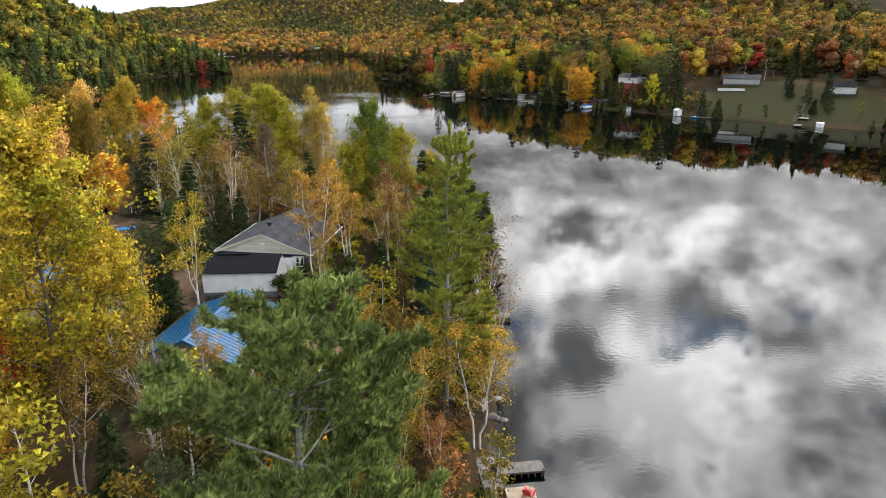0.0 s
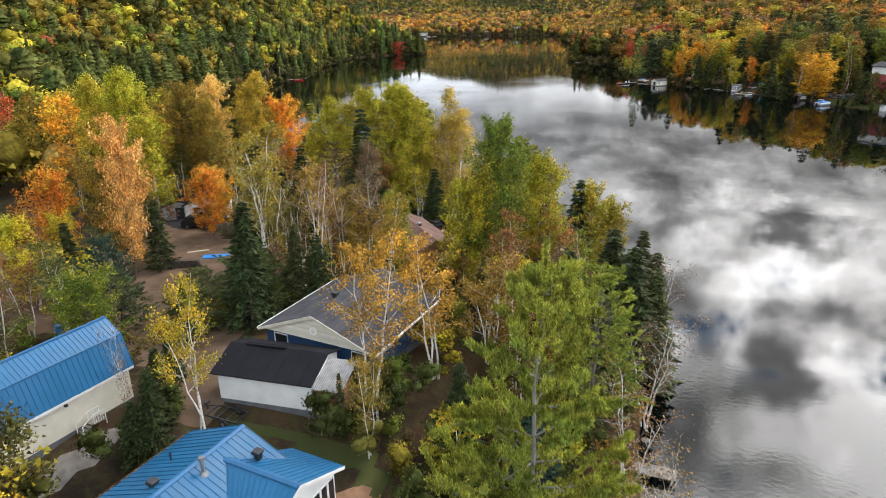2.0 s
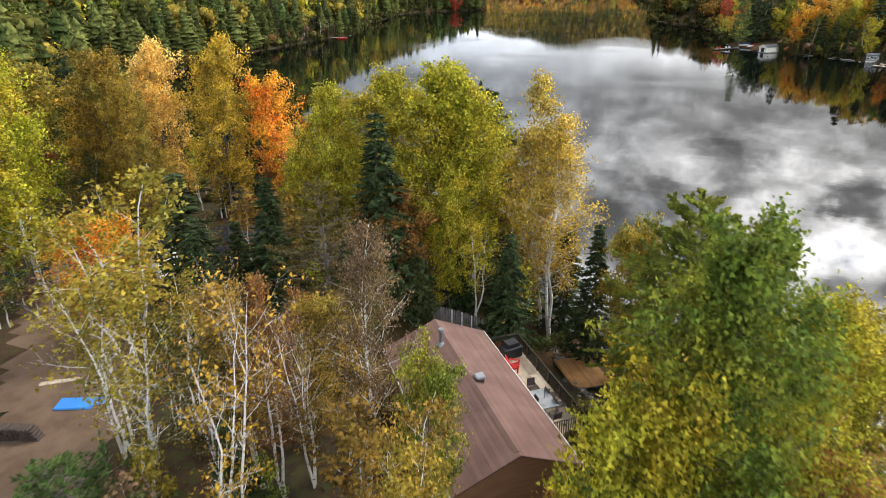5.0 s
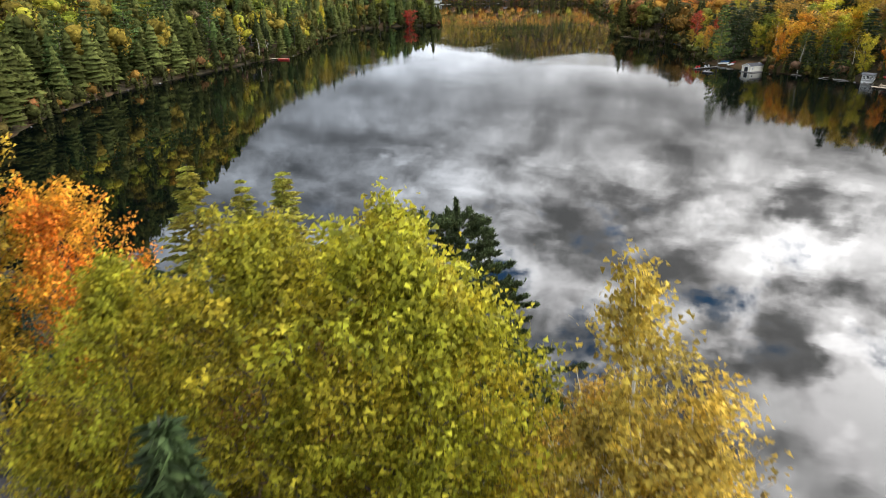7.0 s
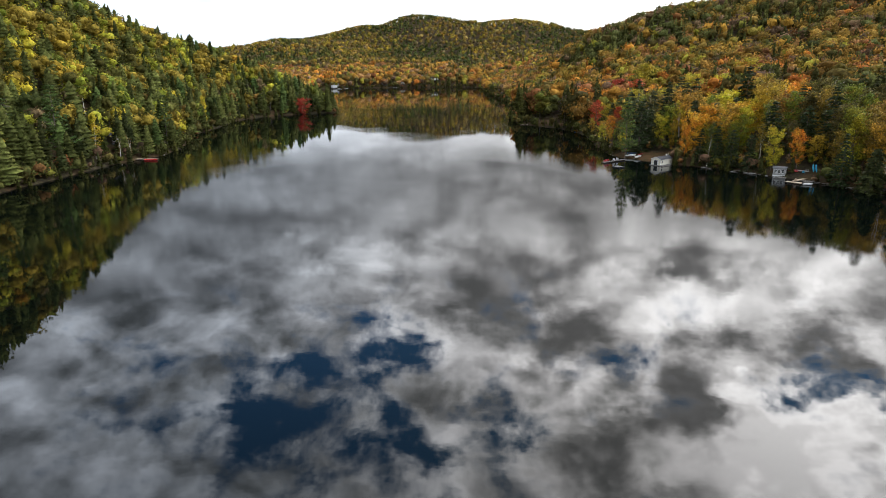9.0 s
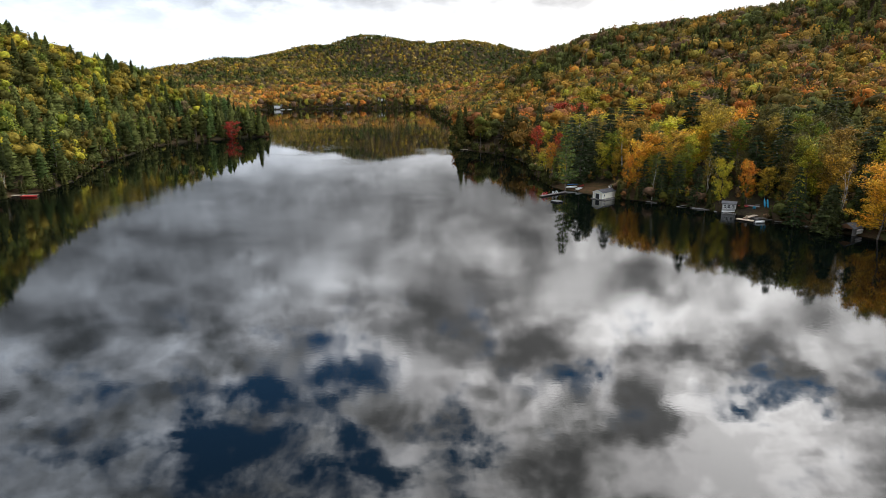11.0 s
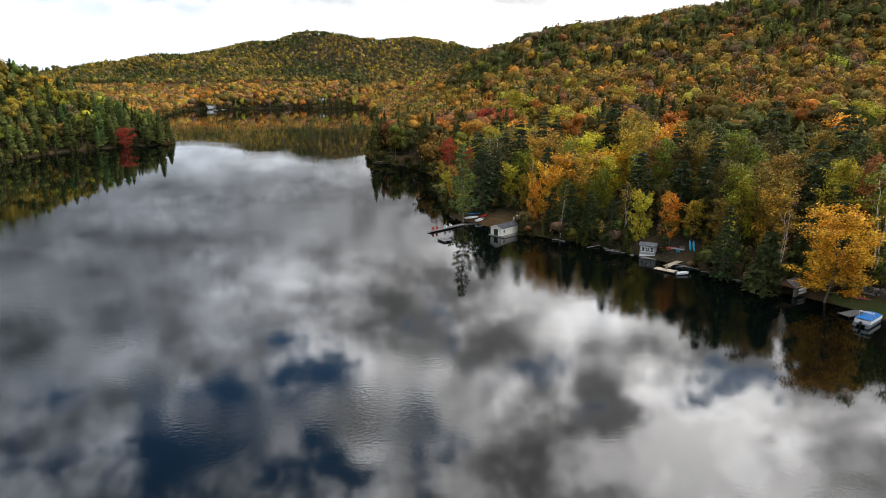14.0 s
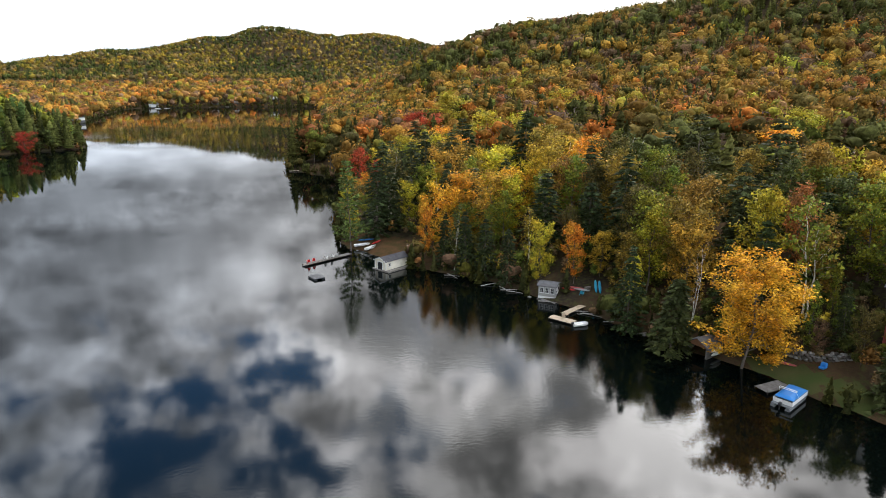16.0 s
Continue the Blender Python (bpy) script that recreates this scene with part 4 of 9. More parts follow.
def tree(sort, x, y, top, hue, where, wide=1.0, z=None, variant=None, group=""):
    """A tree of a kind, its tip at the height top (metres above the lake)."""
    wood, crown, tall = KINDS[sort][(variant if variant is not None else turner.randrange(99)) % len(KINDS[sort])]
    z = gz(x, y) - 0.1 if z is None else z
    s = (top - z) / tall
    bush = sort == "shrub"
    what = "shrub" if bush else "tree"
    shown = SHOWN.get(sort, sort)
    ob = thing("shrub" if bush else shown.replace("half-dead ", "").replace("bare ", "").replace("young ", "").replace("white ", "") + "_tree", pose(x, y, z, turner.uniform(-2, 2), turner.uniform(-2, 2), turner.uniform(0, 360)), f"{HUE[hue]} {'leafy ' if bush else ''}{shown}{'' if bush else ' tree'} {where}", what, group)
    ob.scale = (s * wide, s * wide, s)
    part("stem" if bush else "trunk", wood, None, ob)
    c = part("foliage" if bush else "crown", crown, None, ob)
    c.material_slots[0].link = "OBJECT"
    c.material_slots[0].material = LEAF[hue]
    return ob

# ---- the woods round the lake ----
def ball(fine):
    """A round form of 42 points (fine) or 12, to be shaped into crowns."""
    bm = bmesh.new()
    bmesh.ops.create_icosphere(bm, subdivisions=2 if fine else 1, radius=1.0)
    v, f = np.array([q.co[:] for q in bm.verts]), np.array([[q.index for q in t.verts] for t in bm.faces])
    bm.free()
    return v, f


ROUND, COARSE = ball(True), ball(False)


def tri_leaves(g, at, size, way=None):
    n = len(at)
    way = g.normal(0, 1, (n, 3)) if way is None else way + g.normal(0, 0.35, (n, 3))
    way = way / np.linalg.norm(way, axis=1, keepdims=True)
    side = np.cross(way, g.normal(0, 1, (n, 3)))
    side /= np.linalg.norm(side, axis=1, keepdims=True)
    s = (size * g.uniform(0.7, 1.3, n))[:, None]
    return np.stack([at - way * s * 0.5 + side * s * 0.45, at + way * s * 0.6, at - way * s * 0.5 - side * s * 0.45], 1)


def clad(hulls, tris, normals):
    """One form from shaped hulls (points, faces, normals) and loose leaf masses."""
    v, f, o, k = [], [], [], 0
    for a, b, c in hulls:
        v.append(a), f.append(b + k), o.append(c)
        k += len(a)
    v.append(tris.reshape(-1, 3)), f.append(np.arange(3 * len(tris)).reshape(-1, 3) + k), o.append(np.repeat(normals, 3, 0))
    return np.concatenate(v), np.concatenate(f), np.concatenate(o)


def clump_broad(g, n, size, wide=0.36, lumps=1):
    """A broad crown one high on the origin's upright: lumpy boughs, each a dense heart clad in loose leaf masses."""
    rv, rf = ROUND if lumps else COARSE
    if lumps < 2:
        mid, reach = np.array([[0, 0, 0.58]]), np.array([[wide, wide, 0.40]])
    else:
        q = g.normal(0, 1, (lumps, 3))
        q = q / np.linalg.norm(q, axis=1, keepdims=True)
        q[0], q[1] = (0, 0, 0.9), (0, 0, -0.1)
        mid = q * (wide * 0.62, wide * 0.62, 0.27) + (0, 0, 0.60)
        reach = np.array([[wide * 0.52, wide * 0.52, 0.20]]) * g.uniform(0.75, 1.2, (lumps, 1))
    hulls = []
    for c, r in zip(mid, reach):
        way = g.normal(0, 1, (9, 3))
        way /= np.linalg.norm(way, axis=1, keepdims=True)
        knob = np.exp(-((1 - rv @ way.T) / 0.16)).max(1)
        u = rv * (0.56 + 0.44 * knob + g.uniform(-0.09, 0.09, len(rv)))[:, None]
        o = rv + g.normal(0, 0.32, rv.shape)
        hulls.append((u * r * (0.84 if lumps < 2 else 0.80) + c, rf, o / np.linalg.norm(o, axis=1, keepdims=True)))
    w = g.normal(0, 1, (n, 3))
    w /= np.linalg.norm(w, axis=1, keepdims=True)
    k = g.integers(0, len(mid), n)
    at = mid[k] + w * reach[k] * g.uniform(0.80, 1.06, (n, 1))
    return clad(hulls, *face_out(tri_leaves(g, at, size), w * 0.7 + (at - (0, 0, 0.5)) * (1, 1, 1.2), 0.40))


def clump_cone(g, n, size, wide=0.17, tiers=5, soft=0.0):
    """A conifer one high: ragged skirts of boughs one above the other, clad in loose sprays."""
    sides, prof = 7, []
    for i in range(tiers):
        t = 0.07 + 0.90 * i / tiers
        r = wide * (1 - t) ** (0.85 - 0.35 * soft) * g.uniform(0.85, 1.15 + 0.3 * soft)
        prof += [(r, t), (r * (0.42 + 0.1 * soft), t + 0.72 * 0.90 / tiers)]
    prof.append((0.004, 1.0))
    a = np.arange(sides) * 2 * np.pi / sides
    v = np.concatenate([np.stack([r * np.cos(a + 0.4 * i), r * np.sin(a + 0.4 * i), np.full(sides, t)], -1) * (g.uniform(0.72, 1.2, (sides, 1)) ** (1, 1, 0)) + (0, 0, 1) * g.uniform(-0.02, 0.02, (sides, 1)) for i, (r, t) in enumerate(prof)])
    m = np.arange(len(prof) - 1)[:, None] * sides
    i, j = m + np.arange(sides)[None], m + (np.arange(sides)[None] + 1) % sides
    f = np.concatenate([np.stack([i, j, j + sides], -1).reshape(-1, 3), np.stack([i, j + sides, i + sides], -1).reshape(-1, 3)])
    o = np.stack([v[:, 0] / wide, v[:, 1] / wide, np.full(len(v), 0.45)], -1) + g.normal(0, 0.25, v.shape)
    hull = (v, f, o / np.linalg.norm(o, axis=1, keepdims=True))
    t = 1 - np.sqrt(g.uniform(0.0, 1.0, n))
    t = 0.05 + 0.93 * t
    az = g.uniform(0, 6.283, n)
    r = wide * (1 - t) ** (0.85 - 0.35 * soft) * g.uniform(0.6, 1.15, n) + 0.008
    at = np.stack([r * np.cos(az), r * np.sin(az), t], -1)
    out = np.stack([np.cos(az), np.sin(az), np.full(n, -0.25)], -1)
    return clad([hull], *face_out(tri_leaves(g, at, size, out), out + (0, 0, 0.8), 0.40))


def pole(wide, high):
    a = np.array([[math.cos(t), math.sin(t), 0] for t in (0, 2.1, 4.2)]) * wide
    return np.concatenate([a, a * 0.4 + (0, 0, high)]), np.array([[0, 1, 4], [1, 2, 5], [2, 0, 3], [0, 4, 3], [1, 5, 4], [2, 3, 5]])


def woods(name, label, x, y, high, hues, g, count, size, trunks=False, lumps=1):
    """One mesh of many trees: hues name each tree's leaves; count and size: leaf masses a tree and how large they are, by height."""
    names = sorted(set(hues))
    mats = [SHADED_CANOPY[h] for h in names] + ([BARK_BIRCH, BARK] if trunks else [])
    cones = {"spruce", "bluespruce", "cedar", "pine", "pinegold", "softpine"}
    made = {h: [] for h in names}
    for h in names:
        for _ in range(6):
            if h in cones:
                made[h].append(clump_cone(g, count, size * 0.95, 0.17 if "pine" not in h else 0.19, 12 if lumps > 1 else 5 if lumps else 3, 1.0 if "pine" in h else 0.4))
            elif h == "twig":
                v, f, o = clump_broad(g, count, size * 0.6, 0.30, 1)
                made[h].append((v[42:], f[80:] - 42, o[42:]))
            else:
                made[h].append(clump_broad(g, count, size, g.uniform(0.38, 0.52), lumps))
    z = lie(x, y)
    vs, fs, idx, nor, n = [], [], [], [], 0
    for i, h in enumerate(hues):
        v, f, o = made[h][g.integers(0, 6)]
        a = g.uniform(0, 6.283)
        c, s = math.cos(a), math.sin(a)
        k = high[i]
        v = v * (k * g.uniform(0.85, 1.2), k * g.uniform(0.85, 1.2), k)
        vs.append(np.stack([v[:, 0] * c - v[:, 1] * s + x[i], v[:, 0] * s + v[:, 1] * c + y[i], v[:, 2] + z[i]], -1))
        nor.append(np.stack([o[:, 0] * c - o[:, 1] * s, o[:, 0] * s + o[:, 1] * c, o[:, 2]], -1))
        fs.append(f + n), idx.append(np.full(len(f), names.index(h)))
        n += len(v)
        if trunks:
            b = h in ("yellow", "gold", "lime", "twig") and g.uniform() < 0.35
            v, f = pole(0.010 if b else 0.015, 0.62)
            o = v * (1, 1, 0)
            vs.append(v * k + (x[i], y[i], z[i])), nor.append(o / np.linalg.norm(o, axis=1, keepdims=True)), fs.append(f + n), idx.append(np.full(6, len(names) + (0 if b else 1)))
            n += 6
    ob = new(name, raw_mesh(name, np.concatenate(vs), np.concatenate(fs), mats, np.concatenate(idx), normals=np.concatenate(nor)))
    return tagged(ob, label, "forest", kind="stuff")


def scatter(g, x0, x1, y0, y1, step):
    a, b = np.meshgrid(np.arange(x0, x1, step), np.arange(y0, y1, step))
    return a.ravel() + g.uniform(-0.48, 0.48, a.size) * step, b.ravel() + g.uniform(-0.48, 0.48, a.size) * step


def choose(g, n, **weights):
    w = np.array(list(weights.values()), float)
    return [str(s) for s in g.choice(list(weights), n, p=w / w.sum())]


def patchy(g, x, y, near, far, size, seed):
    """Two mixes of hues, one or the other by patches of the land."""
    k = smooth(-0.25, 0.25, wobble(x, y, size, seed) + 0.4 * wobble(x, y, size * 0.37, seed + 2) + g.normal(0, 0.14, len(x)))
    a, b = choose(g, len(x), **near), choose(g, len(x), **far)
    return [q if g.uniform() < t else p for p, q, t in zip(a, b, k)]


OPEN = [(150, 250, 40), (174, 236, 26), (30, 372, 13), (89, 293, 4.5), (105, 298, 6), (60.5, 332.5, 3.6), (66, 326.5, 3.6)]  # lawns and houses without trees


def free(x, y):
    ok = np.ones(len(x), bool)
    for cx, cy, r in OPEN:
        ok &= np.hypot(x - cx, y - cy) > r
    return ok


def nearest_shore(x, y, d):
    """The stretch of the east shore where the trees are built one by one."""
    return (d > 0.8) & (d < 44) & (x > 12) & (x < 128) & (y > 255) & (y < 470)


g = np.random.default_rng(77)
# left shore and its slope
x, y = scatter(g, -420, -110, 150, 720, 6.8)
d = inland(x, y)
k = (d > 0.8) & (d < 95)
x, y, d = x[k], y[k], d[k]
low = dict(spruce=3, cedar=3, softpine=10, pine=3, moss=2, umber=1.0, lime=0.8, yellow=0.5, ochre=1.4, twig=0.8, green=1.4, dull=1.6)
top = dict(yellow=1.1, lime=1.1, ochre=1.6, rust=0.6, green=0.9, softpine=5, spruce=3.5, moss=2.6, red=0.12)
hues = patchy(g, x, y, low, top, 26, 1)
band = dict(yellow=1.5, lime=1.6, ochre=2.4, gold=0.8, orange=0.3, green=0.8, softpine=3.6, spruce=2.0, moss=2.2)
hues = [a if dd < 16 and a in ("spruce", "cedar", "pine", "softpine") else c if 36 < dd < 80 else b for a, b, c, dd in zip(choose(g, len(x), **low), hues, choose(g, len(x), **band), d)]
high = g.uniform(12, 18, len(x)) + 3.0 * np.isin(hues, ["pine", "softpine", "spruce"]) * (d > 6)
woods("woods_west_shore", "mixed autumn woods of pine, spruce and yellow aspen on a lake shore", x, y, high, hues, g, 170, 0.055, True, 4)
x, y = scatter(g, -700, -120, -150, 720, 8.5)
d = inland(x, y)
k = (d >= 95) & (d < 330) | (d > 25) & (d < 95) & (y < 150) & (x < -110)
x, y = x[k], y[k]
hues = patchy(g, x, y, dict(softpine=7, spruce=6, green=0.8, lime=0.4, moss=2), dict(yellow=0.3, lime=0.4, rust=0.4, ochre=0.9, green=0.8, spruce=5, softpine=7, moss=2), 34, 2)
woods("woods_west_hill", "wooded hillside of dark pines and yellowing aspens", x, y, g.uniform(12, 19, len(x)), hues, g, 50, 0.10)
# right shore
x, y = scatter(g, -40, 330, 150, 640, 8.8)
d = inland(x, y)
k = (d > 0.8) & (d < 105) & free(x, y) & ~nearest_shore(x, y, d)
x, y, d = x[k], y[k], d[k]
near = dict(spruce=5, cedar=3, softpine=2.5, rust=0.8, ochre=2, orange=0.6, gold=1.0, moss=2.6, twig=1.0, green=1.6, dull=2.4, umber=0.8, lime=0.6)
deep = dict(spruce=3.0, softpine=2.0, orange=1.2, ochre=4.0, moss=2.6, olive=3.0, rust=1.2, lime=1.4, gold=2.2, twig=1.2, green=1.6, dull=2.2, red=0.3, umber=1.2, yellow=0.9, peach=0.5)
hues = patchy(g, x, y, near, deep, 19, 3)
hues = [a if dd < 18 else b for a, b, dd in zip(choose(g, len(x), **near), hues, d)]
high = g.uniform(12, 18, len(x)) + 2.5 * np.isin(hues, ["pine", "spruce"]) + 3.0 * (d < 40)
woods("woods_east_shore", "mixed autumn woods of dark spruce, gold birch and orange maple along a lake shore", x, y, high, hues, g, 240, 0.048, True, 6)
x, y = scatter(g, -60, 800, 300, 1250, 8.8)
d = inland(x, y)
k = (d >= 105) & (d < 470) | (d > 5) & (d < 105) & (y > 640)
k &= y > 300
x, y, d = x[k], y[k], d[k]
hill = ridge(RIGHT_RIDGE, 165, x, y)
flat = dict(moss=2.0, ochre=5.0, olive=3.0, rust=2.4, umber=1.6, lime=1.2, gold=3.0, orange=1.6, spruce=2.0, softpine=1.2, dull=1.4, twig=0.8, peach=0.6)
slope = dict(spruce=12, softpine=6, moss=4, ochre=1.6, gold=0.5, rust=0.6, umber=1.4, dull=5, lime=0.6, green=2)
warm = dict(ochre=5.0, moss=3.4, rust=2.4, umber=2.2, gold=1.6, olive=2.4, spruce=5.0, dull=3.0, lime=0.5, orange=0.5)
a, b = patchy(g, x, y, flat, dict(flat, spruce=8, rust=1.6), 30, 4), patchy(g, x, y, slope, warm, 48, 5)
hues = [q if hh > 22 else p for p, q, hh in zip(a, b, hill)]
near = np.hypot(x - 30, y - 215) < 470
for k, name, label, count, size, lumps in ((near, "woods_east_slope", "autumn trees in gold, rust and green behind the lake shore", 120, 0.065, 3), (~near, "woods_east_hill", "autumn forest in green, gold and rust on a steep hill", 56, 0.11, 1)):
    woods(name, label, x[k], y[k], g.uniform(11, 16, k.sum()), [h for h, q in zip(hues, k) if q], g, count, size, False, lumps)
# the far shore and the hills behind
x, y = scatter(g, -760, 60, 700, 1500, 8.5)
d = inland(x, y)
k = (d > 1) & (d < 210) & ((y > 1000) | (x < -160))
x, y, d = x[k], y[k], d[k]
hues = patchy(g, x, y, dict(spruce=3, softpine=3, rust=2.0, umber=2, ochre=2.6, moss=2, orange=0.8, gold=1.2, lime=0.8), dict(orange=1.4, ochre=4.0, moss=2.0, rust=2.4, umber=1.6, gold=2.6, lime=1.0, peach=1.0, spruce=1.6), 25, 6)
woods("woods_far_shore", "rust and gold autumn woods on the far lake shore", x, y, g.uniform(10, 18, len(x)), hues, g, 30, 0.10)
x, y = scatter(g, -1250, 420, 1330, 2130, 11.0)
d = inland(x, y)
k = (d >= 150) & (ridge(FAR_RIDGE, 270, x, y) > 9) & (np.degrees(np.arctan2(x - 32, y - 215)) > -33)
x, y = x[k], y[k]
hues = patchy(g, x, y, dict(rust=4.0, umber=3, ochre=4.0, moss=2, spruce=1.0, peach=1.0, gold=1.2, orange=0.6), dict(spruce=5, dull=3.5, softpine=2, moss=3, umber=1.5, rust=1.6, ochre=1.2), 62, 7)
woods("woods_far_hill", "distant forested hill in rust and dark green", x, y, g.uniform(11, 16, len(x)), hues, g, 16, 0.14, False, 0)
x, y = scatter(g, -2600, -700, 1300, 2850, 44.0)
k = (ridge(RANGE, 500, x, y) > 22) & (inland(x, y) > 250)
x, y = x[k], y[k]
woods("woods_distant_range", "low distant wooded range", x, y, g.uniform(16, 24, len(x)), patchy(g, x, y, dict(spruce=3, moss=3), dict(dull=3, umber=3), 90, 8), g, 10, 0.16, False, 0)

# the fringe of low cedars and bushes along the water
fx, fy = [], []
for (ax, ay), (bx, by) in zip(SHORE, np.roll(SHORE, -1, 0)):
    if ay < 190 and ax > -120 and ax < 120 or ay < 150:
        continue
    n = int(math.hypot(bx - ax, by - ay) / 1.5)
    t = g.uniform(0, 1, n)
    nx_, ny_ = -(by - ay), bx - ax
    s = math.hypot(nx_, ny_) + 1e-9
    back = g.uniform(-0.9, 5.0, n)
    for side in (-1, 1):
        px, py = ax + (bx - ax) * t + side * nx_ / s * back, ay + (by - ay) * t + side * ny_ / s * back
        k = (inland(px, py) > -0.8) & free(px, py)
        fx += list(px[k])
        fy += list(py[k])
fx, fy = np.array(fx), np.array(fy)
woods("woods_shore_fringe", "low cedars and autumn bushes overhanging the water", fx, fy, g.uniform(2.2, 6.5, len(fx)), choose(g, len(fx), cedar=5, spruce=6, dull=2, moss=1.5, rust=0.5, umber=0.8, green=0.6, ochre=0.5), g, 40, 0.10)

